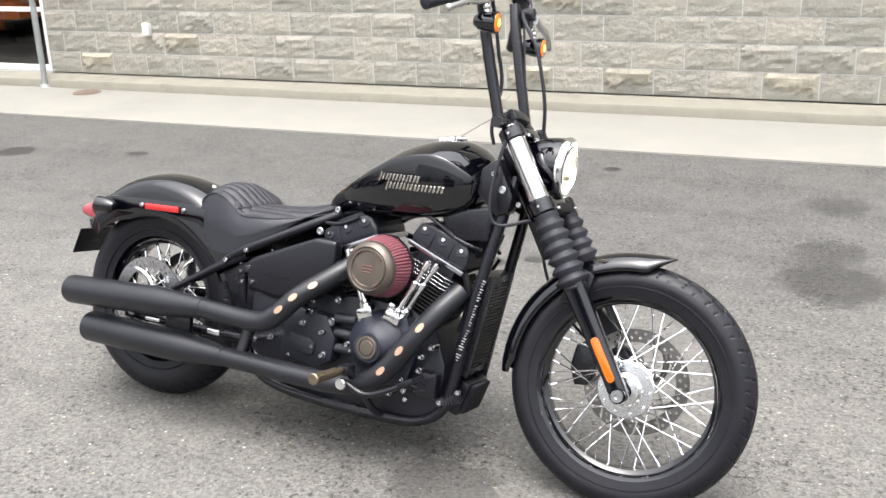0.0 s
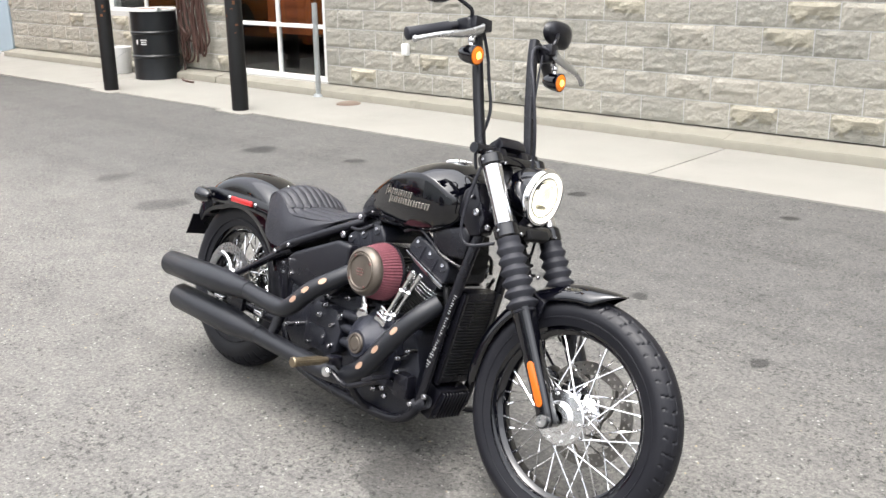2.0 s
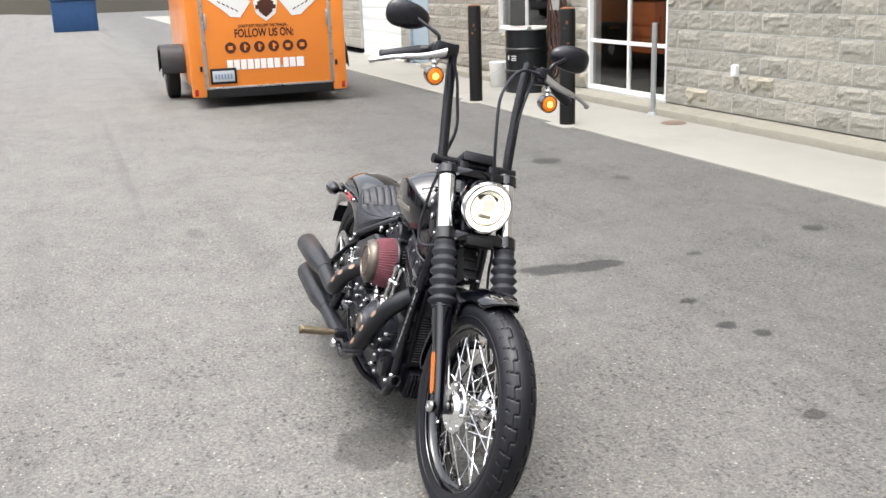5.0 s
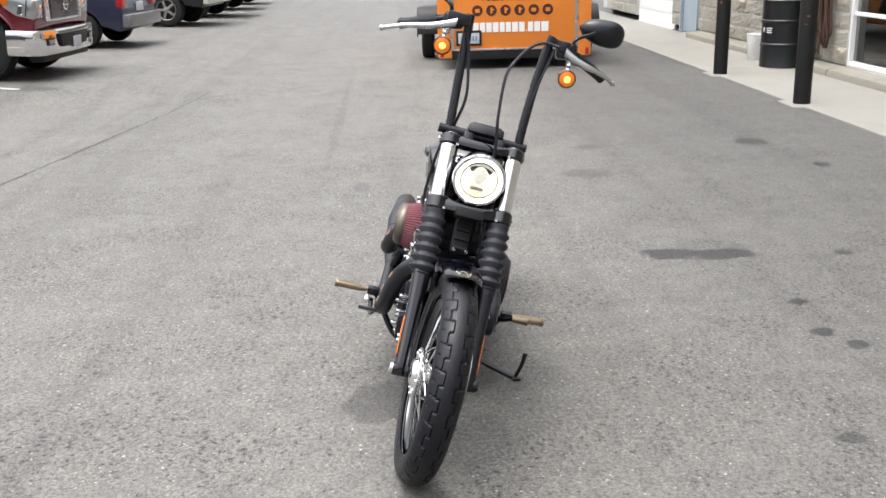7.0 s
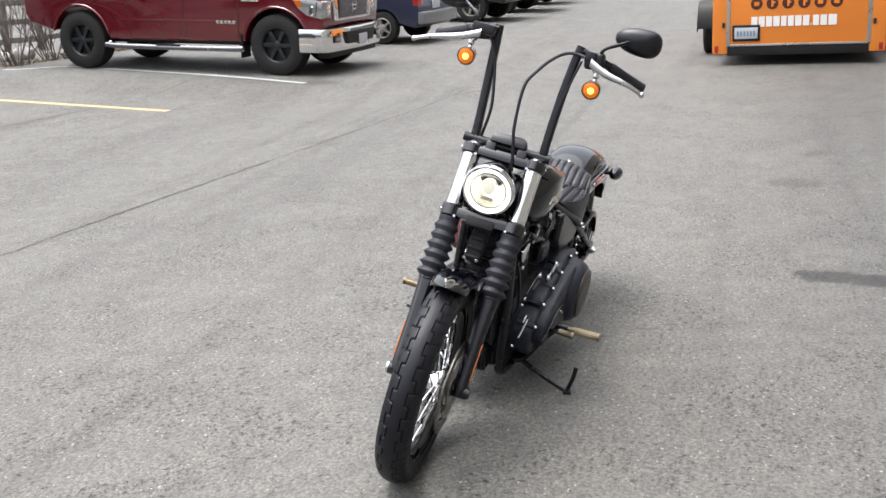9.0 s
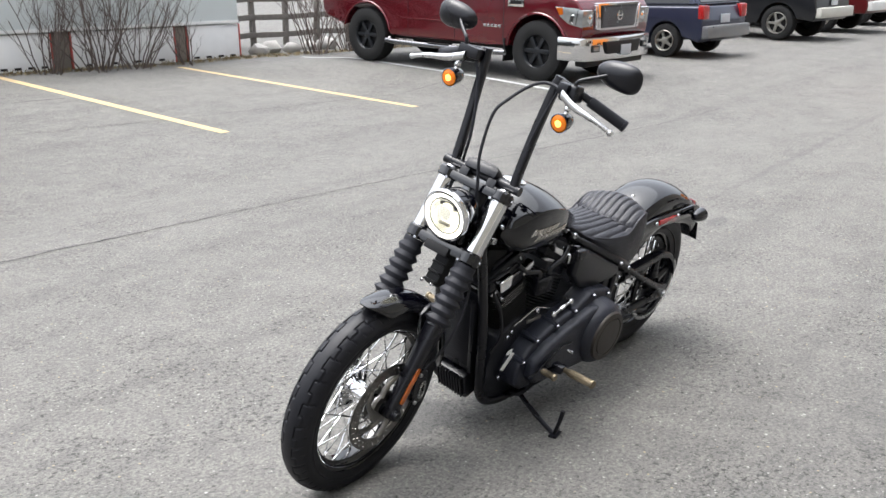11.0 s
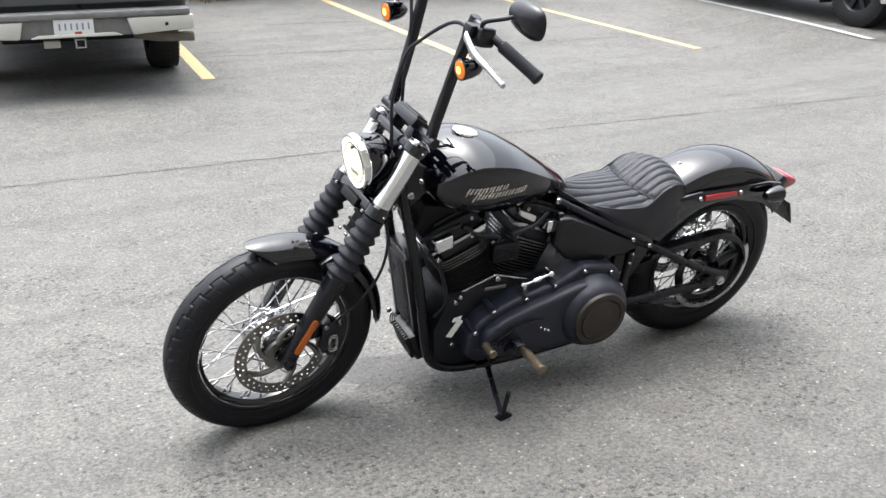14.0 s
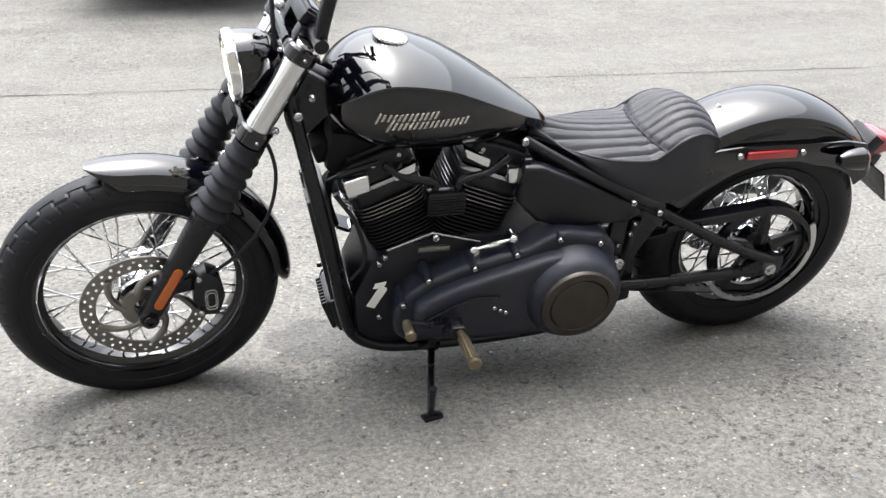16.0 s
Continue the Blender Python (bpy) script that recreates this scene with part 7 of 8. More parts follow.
def car_wheel(parent, x, y, R, w, sy, rim_mat, spokes, rim_r):
    t = bmesh.new()
    lathe(t, [(rim_r, -w * 0.48), (rim_r + 0.03, -w * 0.52), (R - 0.05, -w * 0.52), (R - 0.012, -w * 0.44), (R, -w * 0.30), (R, w * 0.30), (R - 0.012, w * 0.44), (R - 0.05, w * 0.52), (rim_r + 0.03, w * 0.52), (rim_r, w * 0.48)], (x, y, R), (0, 1, 0), 44)
    for k in range(44):
        a_ = 2 * math.pi * k / 44
        q = bmesh.new()
        rbox(q, (R - 0.002, 0, 0), (0.016, w * 0.36, 0.022), bev=0.003, seg=1)
        rbox(q, (R - 0.020, sy * w * 0.46, 0.014), (0.030, 0.02, 0.018), bev=0.003, seg=1)
        put(t, q, Matrix.Translation((x, y, R)) @ Matrix.Rotation(a_, 4, "Y"))
    wh = part("wheel", t, CAR_RUBBER, parent)
    r = bmesh.new()
    o = (x, y + sy * w * 0.30, R)
    lathe(r, [(rim_r + 0.012, 0.05), (rim_r + 0.004, 0.06), (rim_r - 0.012, 0.04), (rim_r - 0.02, -0.05)], o, (0, sy, 0), 40)
    lathe(r, [(0.0, 0.045), (0.045, 0.045), (0.065, 0.035), (0.07, -0.03)], o, (0, sy, 0), 20)
    for k in range(spokes):
        q = bmesh.new()
        rbox(q, (rim_r * 0.52, sy * 0.02, 0), (rim_r * 0.90, 0.035, rim_r * 0.26), bev=0.012)
        put(r, q, Matrix.Translation(o) @ Matrix.Rotation(2 * math.pi * k / spokes, 4, "Y"))
    part("rim", r, rim_mat, wh)
    part("brake_drum", lathe(bmesh.new(), [(0.0, -0.02), (rim_r * 0.95, -0.02), (rim_r * 0.95, -0.06)], o, (0, sy, 0), 24), CAR_BLACK, wh)


def vehicle(name, label, m, paint, outline, half, cab, wheels, R, tw, rim_mat, spokes, rim_r, group=""):
    """outline: the side of the body; cab: (x, z, half width) corners of the glasshouse from rear base over the roof to the front base."""
    v = thing(name, label, "car" if "pickup" not in name else "pickup truck", m, group)
    body = bmesh.new()
    prism(body, outline, -half, half, 0.035, 3)
    part("body", body, paint, v)
    (x0, z0), (x1, z1), (x2, z2), (x3, z3) = cab
    g = bmesh.new()
    hw0, hw1 = half * 0.96, half * 0.80
    loft(g, [[(x0, -hw0, z0), (x1, -hw1, z1), (x2, -hw1, z2), (x3, -hw0, z3)], [(x0, hw0, z0), (x1, hw1, z1), (x2, hw1, z2), (x3, hw0, z3)]])
    bmesh.ops.bevel(g, geom=g.edges[:], offset=0.05, segments=2, affect="EDGES")
    part("cab", g, paint, v)
    gl = bmesh.new()
    for sy in (-1, 1):
        def on(u, k):
            a, b3 = (x0 + (x3 - x0) * u, z0 + (z3 - z0) * u), (x1 + (x2 - x1) * u, z1 + (z2 - z1) * u)
            return (a[0] + (b3[0] - a[0]) * k, sy * (hw0 + (hw1 - hw0) * k + 0.006), a[1] + (b3[1] - a[1]) * k)
        for u0, u1 in ((0.06, 0.47), (0.53, 0.93)):
            q = [on(u0, 0.12), on(u1, 0.12), on(u1, 0.84), on(u0, 0.84)]
            loft(gl, [q, [(p[0], p[1] - sy * 0.01, p[2]) for p in q]])
    part("side_window", gl, DARK_GLASS, v, "dark side glass")
    gw = bmesh.new()
    for (xa, za), (xb, zb), s in (((x3, z3), (x2, z2), 1), ((x0, z0), (x1, z1), -1)):
        q = []
        for k, hw in ((0.12, hw0), (0.86, hw1)):
            for sy in ((-1, 1) if k < 0.5 else (1, -1)):
                q.append((xa + (xb - xa) * k + s * 0.012, sy * (hw * 0.90), za + (zb - za) * k + 0.012))
        loft(gw, [q, [(p[0] - s * 0.01, p[1], p[2] - 0.01) for p in q]])
    part("windscreen", gw, DARK_GLASS, v, "dark windscreen glass")
    for x in wheels:
        for sy in (-1, 1):
            car_wheel(v, x, sy * (half - tw * 0.5 + 0.01), R, tw, sy, rim_mat, spokes, rim_r)
    under = bmesh.new()
    xs_ = [p[0] for p in outline]
    rbox(under, ((min(xs_) + max(xs_)) / 2, 0, R + 0.06), (max(xs_) - min(xs_) - 1.7, half * 1.3, 0.22), bev=0.03)
    part("chassis", under, CAR_BLACK, v)
    return v


# red pickup
RED = pbr("dark_red_metallic_paint", (0.092, 0.004, 0.009), 0.16, metal=0.2, var=0.12, scale=4, coat=0.8)
SILVER_DARK = pbr("dull_dark_chrome", (0.22, 0.22, 0.23), 0.25, metal=1.0, var=0.15, scale=10)
BLACK_RIM = pbr("matte_black_rim", (0.012, 0.014, 0.018), 0.4, var=0.3)
P_OUT = [(-1.02, 0.74), (-1.10, 0.85), (-1.12, 1.40), (-1.05, 1.44), (0.95, 1.44), (3.05, 1.40), (4.02, 1.33), (4.30, 1.25), (4.40, 1.12), (4.42, 0.80), (4.38, 0.62), (4.20, 0.54)] + arc_pts(3.62, 0.46, 0.545, 12, 175, 12) + [(3.05, 0.49), (0.58, 0.49)] + arc_pts(0, 0.46, 0.545, 8, 165, 12) + [(-0.62, 0.62)]
red = vehicle("pickup_truck", "dark red crew cab pickup with black wheels and chrome bumper", pose(-10.497, -8.19, 0.326, 0, 0, 85.5) @ pose(0, 0, 0, 0, 2.75, 0) @ Matrix.Scale(0.88, 4) @ Matrix.Diagonal((1, 0.96, 1, 1)), RED, P_OUT, 1.0, ((0.95, 1.42), (1.15, 1.93), (2.45, 1.93), (3.15, 1.40)), (0.0, 3.62), 0.46, 0.31, BLACK_RIM, 6, 0.245)
b = bmesh.new()
rings = []
for x, y, nx, ny in ((4.03, -1.03, 0, -1), (4.25, -1.03, 0.05, -1), (4.40, -1.02, 0.5, -0.85), (4.48, -0.94, 0.92, -0.4), (4.525, -0.55, 0.98, -0.2), (4.55, 0, 1, 0), (4.525, 0.55, 0.98, 0.2), (4.48, 0.94, 0.92, 0.4), (4.40, 1.02, 0.5, 0.85), (4.25, 1.03, 0.05, 1), (4.03, 1.03, 0, 1)):
    rings.append([(x + nx * d_, y + ny * d_, z) for d_, z in ((-0.06, 0.37), (-0.005, 0.37), (0.012, 0.42), (0.006, 0.56), (0.015, 0.67), (0.0, 0.705), (-0.06, 0.71))])
loft(b, rings)
bump = part("front_bumper", b, CHROME, red, "chrome wrap-round front bumper", None, 50)
part("bumper_opening", prism(bmesh.new(), [(-0.46, 0.46), (0.46, 0.46), (0.54, 0.645), (-0.54, 0.645)], 4.44, 4.576, 0.01, 2, "x"), CAR_BLACK, bump)
part("valance", rbox(bmesh.new(), (4.34, 0, 0.335), (0.22, 1.72, 0.13), bev=0.04), CAR_BLACK, bump, "black lower valance")
for sy in (-1, 1):
    part("fog_light", rbox(bmesh.new(), (4.508, sy * 0.745, 0.550), (0.05, 0.20, 0.105), (0, 0, sy * 7), 0.02), CAR_BLACK, bump)
    part("fog_lens", rbox(bmesh.new(), (4.530, sy * 0.745, 0.548), (0.02, 0.13, 0.06), (0, 0, sy * 7), 0.008), LAMP_CLEAR, bump)
b = bmesh.new()
prism(b, [(-0.56, 0.80), (0.56, 0.80), (0.62, 1.20), (-0.62, 1.20)], 4.33, 4.45, 0.02, 2, "x")
gr = part("grille", b, CHROME, red, "chrome framed grille")
part("grille_panel", prism(bmesh.new(), [(-0.50, 0.835), (0.50, 0.835), (0.55, 1.165), (-0.55, 1.165)], 4.44, 4.458, 0.002, 1, "x"), CAR_BLACK, gr)
b = bmesh.new()
for r in range(9):
    for k in range(20):
        lathe(b, [(0.021, 0.0), (0.0245, 0.006), (0.021, 0.008)], (4.455, -0.485 + 0.0505 * k + (0.025 if r % 2 else 0), 0.862 + 0.034 * r), (1, 0, 0), 6)
tagged(part("grille_mesh", b, SILVER_DARK, gr), "dark honeycomb mesh", kind="stuff")
b = bmesh.new()
lathe(b, [(0.055, 0.0), (0.080, 0.01), (0.080, 0.018), (0.055, 0.02)], (4.46, 0, 1.01), (1, 0, 0), 24)
rbox(b, (4.472, 0, 1.01), (0.012, 0.19, 0.03), bev=0.004)
part("grille_badge", b, CHROME, gr)
for sy in (-1, 1):
    prism(q := bmesh.new(), [(4.02, 1.00), (4.17, 0.90), (4.415, 0.85), (4.435, 1.10), (4.33, 1.13), (3.92, 1.15)], sy * 0.70, sy * 1.006, 0.02)
    hl = part("headlight", q, LAMP_CLEAR, red, "clear wrap-round headlight")
    part("headlight_divider", prism(bmesh.new(), [(4.30, 0.895), (4.315, 0.89), (4.345, 1.11), (4.33, 1.112)], sy * 1.002, sy * 1.010, 0.002, 1), CAR_BLACK, hl)
    part("headlight_reflector", prism(bmesh.new(), [(4.19, 0.925), (4.26, 0.915), (4.28, 1.03), (4.22, 1.04)], sy * 1.002, sy * 1.012, 0.004, 1), CHROME, hl)
    part("headlight_marker", prism(bmesh.new(), [(3.95, 1.135), (4.02, 1.02), (4.08, 1.03), (4.07, 1.125)], sy * 1.004, sy * 1.014, 0.002, 1), AMBER, hl)
    part("headlight_projector", lathe(bmesh.new(), [(0.0, 0.02), (0.05, 0.015), (0.07, 0.0)], (4.425, sy * 0.80, 0.98), (1, 0, 0), 20), CHROME, hl)
    part("chrome_column", prism(bmesh.new(), [(sy * 0.575, 0.81), (sy * 0.64, 0.81), (sy * 0.69, 1.17), (sy * 0.635, 1.17)], 4.40, 4.455, 0.012, 2, "x"), CHROME, gr)
    part("running_board", tube(bmesh.new(), [(0.62, sy * 1.03, 0.44), (0.75, sy * 1.10, 0.40), (2.9, sy * 1.10, 0.40), (3.02, sy * 1.06, 0.42)], 0.044, 12, 3), SILVER_DARK, red, "dull steel side step")
    part("step_tread", rbox(bmesh.new(), (1.75, sy * 1.115, 0.442), (0.45, 0.08, 0.012), bev=0.004), CAR_BLACK, red)
    part("mud_flap", rbox(bmesh.new(), (3.02, sy * 0.90, 0.44), (0.03, 0.26, 0.36), bev=0.01), CAR_BLACK, red)
    part("wheel_lip", tube(bmesh.new(), [(x, sy * 1.0, z) for x, z in arc_pts(3.62, 0.46, 0.56, 15, 172, 16)], 0.022, 8), RED, red)
    part("wheel_lip", tube(bmesh.new(), [(x, sy * 1.0, z) for x, z in arc_pts(0, 0.46, 0.56, 10, 165, 16)], 0.022, 8), RED, red)
    b = bmesh.new()
    for x in (0.98, 2.00, 2.98):
        rbox(b, (x, sy * 1.0, 0.98), (0.012, 0.006, 0.86), bev=0)
    part("door_gap", b, CAR_BLACK, red)
    for x in (1.30, 2.30):
        part("door_handle", rbox(bmesh.new(), (x, sy * 1.015, 1.22), (0.22, 0.03, 0.035), bev=0.012), CHROME, red)
    sb = part("side_badge", rbox(bmesh.new(), (3.21, sy * 1.008, 1.17), (0.30, 0.016, 0.14), bev=0.03), CHROME, red, "chrome side badge")
    part("badge_inset", rbox(bmesh.new(), (3.21, sy * 1.014, 1.17), (0.21, 0.012, 0.06), bev=0.006), CAR_BLACK, sb)
    b = bmesh.new()
    for k in range(5):
        rbox(b, (2.62 + 0.072 * k, sy * 1.004, 0.79), (0.055, 0.010, 0.045), bev=0.003)
    part("name_bar", b, CHROME, red, "chrome name badge of plain bars")
    part("body_crease", rbox(bmesh.new(), (1.9, sy * 1.0, 0.80), (2.2, 0.016, 0.03), bev=0.012), RED, red)
    part("side_mirror", rbox(bmesh.new(), (2.95, sy * 1.16, 1.52), (0.16, 0.22, 0.24), bev=0.05), CHROME, red)
part("number_plate", rbox(bmesh.new(), (4.584, 0.06, 0.50), (0.012, 0.30, 0.16), bev=0.004), PLATE, red, "pale number plate with plain bars")

# grey pickup seen from behind
GREY = pbr("dark_grey_pickup_paint", (0.063, 0.066, 0.069), 0.3, metal=0.3, var=0.15, scale=4, coat=0.4)
SILVER_TRIM = pbr("dull_silver_plastic", (0.442, 0.436, 0.390), 0.5, metal=0.1, var=0.12, scale=8)
G_OUT = [(-1.02, 0.66), (-1.12, 0.78), (-1.13, 1.34), (-1.05, 1.38), (0.9, 1.36), (2.7, 1.30), (3.9, 1.22), (4.2, 1.05), (4.2, 0.55), (3.9, 0.5)] + arc_pts(3.35, 0.38, 0.47, 15, 172, 10) + [(2.85, 0.45), (0.50, 0.45)] + arc_pts(0, 0.38, 0.47, 8, 165, 10) + [(-0.55, 0.58)]
gy_ = vehicle("pickup_truck", "dark grey pickup with a silver rear bumper and tow hitch", pose(-0.94, -7.33, 0.127, 0, 0, -99.0) @ pose(0, 0, 0, 0, -2.58, 0), GREY, G_OUT, 0.93, ((0.9, 1.36), (1.05, 1.82), (2.1, 1.82), (2.75, 1.32)), (0.0, 3.35), 0.38, 0.26, SILVER_TRIM, 6, 0.20)
b = bmesh.new()
rbox(b, (-1.20, 0, 0.60), (0.16, 0.95, 0.16), bev=0.02)
rbox(b, (-1.20, 0, 0.695), (0.22, 1.84, 0.05), bev=0.012)
rb2 = part("rear_bumper", b, pbr("dirty_grey_bumper", (0.22, 0.22, 0.212), 0.6, var=0.5, scale=9), gy_, "grey step bumper")
for sy in (-1, 1):
    prism(q := bmesh.new(), [(sy * 0.44, 0.52), (sy * 0.95, 0.55), (sy * 0.95, 0.665), (sy * 0.40, 0.665)], -1.31, -1.10, 0.02, 2, "x")
    part("bumper_end", q, SILVER_TRIM, rb2, "silver bumper end")
    part("parking_sensor", lathe(bmesh.new(), [(0.0, 0.004), (0.014, 0.004), (0.016, 0.0)], (-1.31, sy * 0.72, 0.60), (-1, 0, 0), 12), CAR_BLACK, rb2)
    part("tail_light", rbox(bmesh.new(), (-1.115, sy * 0.86, 1.08), (0.06, 0.12, 0.34), bev=0.02), RED_LENS, gy_, "tall red tail light")
    part("tail_light_white", rbox(bmesh.new(), (-1.117, sy * 0.86, 0.93), (0.06, 0.118, 0.05), bev=0.01), LAMP_CLEAR, gy_)
b = bmesh.new()
prism(b, [(-0.36, 0.525), (0.36, 0.525), (0.30, 0.55), (-0.30, 0.55)], -1.32, -1.12, 0.01, 2, "x")
part("bumper_step", b, SILVER_TRIM, rb2)
part("tailgate", rbox(bmesh.new(), (-1.135, 0, 1.05), (0.03, 1.52, 0.56), bev=0.012), GREY, gy_, "grey tailgate")
b = bmesh.new()
for z in (0.965, 1.14):
    rbox(b, (-1.152, 0, z), (0.012, 1.50, 0.010), bev=0.003)
part("tailgate_crease", b, SILVER_TRIM, gy_)
np_ = part("number_plate", rbox(bmesh.new(), (-1.295, 0.02, 0.605), (0.010, 0.31, 0.155), bev=0.004), PLASTIC_WHITE, gy_, "white number plate with plain bars")
b = bmesh.new()
for k in range(6):
    rbox(b, (-1.302, 0.13 - 0.045 * k, 0.612), (0.003, 0.014, 0.055), bev=0.001, seg=1)
part("plate_bar", b, PLATE_BAR, np_)
part("plate_sticker", rbox(bmesh.new(), (-1.302, -0.01, 0.560), (0.003, 0.055, 0.022), bev=0.001, seg=1), pbr("red_sticker", (0.5, 0.10, 0.06), 0.5), np_)
b = bmesh.new()
for y0, z0, sy, sz in ((-0.037, 0.47, 0.012, 0.075), (0.037, 0.47, 0.012, 0.075), (0, 0.437, 0.086, 0.012), (0, 0.503, 0.086, 0.012)):
    rbox(b, (-1.22, y0 - 0.02, z0), (0.14, sy, sz), bev=0.002, seg=1)
part("tow_hitch", b, GALV, gy_, "square tow hitch tube")
part("trailer_socket", rbox(bmesh.new(), (-1.18, 0.20, 0.46), (0.06, 0.13, 0.06), bev=0.008), SILVER_TRIM, gy_)
part("exhaust_tip", tube(bmesh.new(), [(-0.95, -0.50, 0.475), (-1.12, -0.66, 0.47), (-1.15, -0.96, 0.462)], 0.042, 14, 3), pbr("dusty_exhaust_steel", (0.24, 0.22, 0.18), 0.7, var=0.3, scale=12), gy_)

# the row of cars beyond the red pickup
NAVY = pbr("dark_blue_car_paint", (0.018, 0.022, 0.045), 0.3, metal=0.2, var=0.15, scale=3, coat=0.4)
BLACK_CAR = pbr("black_car_paint", (0.010, 0.011, 0.014), 0.3, var=0.2, scale=3, coat=0.4)
MAROON = pbr("maroon_car_paint", (0.13, 0.012, 0.014), 0.3, var=0.15, scale=3, coat=0.4)
PEWTER = pbr("pewter_car_paint", (0.16, 0.165, 0.17), 0.3, metal=0.4, var=0.15, scale=3, coat=0.4)
DULL_RIM = pbr("dull_silver_rim", (0.240, 0.234, 0.210), 0.4, metal=0.6, var=0.2)


def hatch_outline(wb, R, front, rear, belt, hood, low):
    return [(-rear + 0.06, low + 0.04), (-rear, low + 0.12), (-rear - 0.02, 0.62), (-rear + 0.05, belt), (wb - 0.35, belt), (wb + front - 0.25, hood), (wb + front, hood - 0.22), (wb + front, low + 0.1), (wb + front - 0.1, low)] + \
        arc_pts(wb, R, R * 1.16, 12, 170, 10) + [(wb - R * 1.3, low), (R * 1.3, low)] + arc_pts(0, R, R * 1.16, 12, 168, 10)


for nm, lbl, x, y, paint, dims, rm, cabz in (
        ("hatchback", "dark blue hatchback with dull wheels and a grey bumper", -14.45, -5.02, NAVY, (2.45, 0.29, 0.75, 0.72, 0.88, 0.80, 0.22, 0.80), DULL_RIM, 1.38),
        ("suv", "black sport utility car with pale alloy wheels", -19.5, -4.72, BLACK_CAR, (2.75, 0.37, 0.85, 0.85, 1.08, 1.02, 0.36, 0.90), DULL_RIM, 1.75),
        ("pickup_truck", "maroon pickup with a white rear bumper", -22.6, -4.7, MAROON, (3.3, 0.37, 0.9, 1.1, 1.10, 1.05, 0.40, 0.92), DULL_RIM, 1.75),
        ("suv", "pewter sport utility car in the row", -25.8, -4.7, PEWTER, (2.7, 0.36, 0.85, 0.85, 1.05, 1.0, 0.36, 0.90), DULL_RIM, 1.70),
        ("hatchback", "dark car at the end of the row", -29.0, -4.7, BLACK_CAR, (2.5, 0.30, 0.8, 0.75, 0.9, 0.82, 0.24, 0.82), DULL_RIM, 1.40)):
    wb, R, fr_, re_, belt, hood, low, half = dims
    pick = nm == "pickup_truck"
    cab = ((1.3, belt), (1.45, cabz), (2.3, cabz), (wb - 0.1, belt)) if pick else ((-re_ + 0.06, belt), (-re_ + 0.42, cabz), (wb * 0.52, cabz), (wb - 0.15, belt))
    v = vehicle(nm, lbl, pose(x, y, rise(y, x) + 0.01, 0, 0, -97) @ Matrix.Scale(0.94, 4), paint, hatch_outline(wb, R, fr_, re_, belt, hood, low), half, cab, (0.0, wb), R, 0.20 if R < 0.33 else 0.25, rm, 5, R * 0.60)
    bm_mat = PEWTER if nm == "hatchback" else (PLASTIC_WHITE if pick else SILVER_TRIM)
    part("rear_bumper", rbox(bmesh.new(), (-re_ - 0.05, 0, low + 0.22), (0.16, half * 1.96, 0.22), bev=0.04), bm_mat, v)
    for sy in (-1, 1):
        part("tail_light", rbox(bmesh.new(), (-re_ + 0.02, sy * (half - 0.10), belt - 0.10), (0.12, 0.22, 0.24), bev=0.03), RED_LENS, v)
    part("number_plate", rbox(bmesh.new(), (-re_ - 0.03, 0, 0.66 if R < 0.33 else 0.8), (0.02, 0.31, 0.15), bev=0.004), PLATE, v)
dp = bmesh.new()
rbox(dp, (-42, -0.3, 0.62), (1.4, 1.75, 1.25), bev=0.05)
rbox(dp, (-42, -0.3, 1.28), (1.5, 1.85, 0.08), bev=0.03)
solid("dumpster", dp, pbr("blue_dumpster_paint", (0.03, 0.09, 0.22), 0.5, var=0.25, scale=5), "blue steel dumpster at the end of the lot", "dumpster")

# ---- the low white building across the lot ----
SIDING = pbr("pale_painted_siding", (0.912, 0.972, 0.960), 0.6, var=0.05, scale=2)
PANEL_WHITE = pbr("scuffed_white_panel", (1.10, 1.10, 1.08), 0.6, var=0.08, scale=6, bump=0.1)
RED_TRIM = pbr("faded_red_trim", (0.60, 0.12, 0.10), 0.6, var=0.2, scale=8)
PIER = pbr("grey_brown_pier", (0.27, 0.235, 0.195), 0.8, var=0.3, scale=8, bump=0.3)
DRY = pbr("dry_grass", (0.26, 0.20, 0.10), 0.9, var=0.4, scale=20)
TWIG = pbr("bare_brown_twigs", (0.15, 0.12, 0.105), 0.9, var=0.3, scale=20)
WB = pose(-9.5, -11.0, 0.295, 0, 0, -13.4)
hall = thing("low_building", "low white building with white panels and grey piers at its base", "building", WB)
part("wall", rbox(bmesh.new(), (9.0, -3.0, 1.6), (18.0, 5.6, 3.2), bev=0.02), SIDING, hall)
part("overhang", rbox(bmesh.new(), (9.0, -0.10, 1.83), (18.0, 0.44, 2.5), bev=0.02), SIDING, hall, "pale overhanging upper wall")
part("overhang", rbox(bmesh.new(), (11.4, 0.0, 1.70), (13.2, 0.30, 2.5), bev=0.02), SIDING, hall, "lower step of the pale overhang")
part("overhang_trim", rbox(bmesh.new(), (9.0, 0.123, 0.61), (18.0, 0.012, 0.05), bev=0.004), WHITE_PAINT, hall)
xx = 0.0
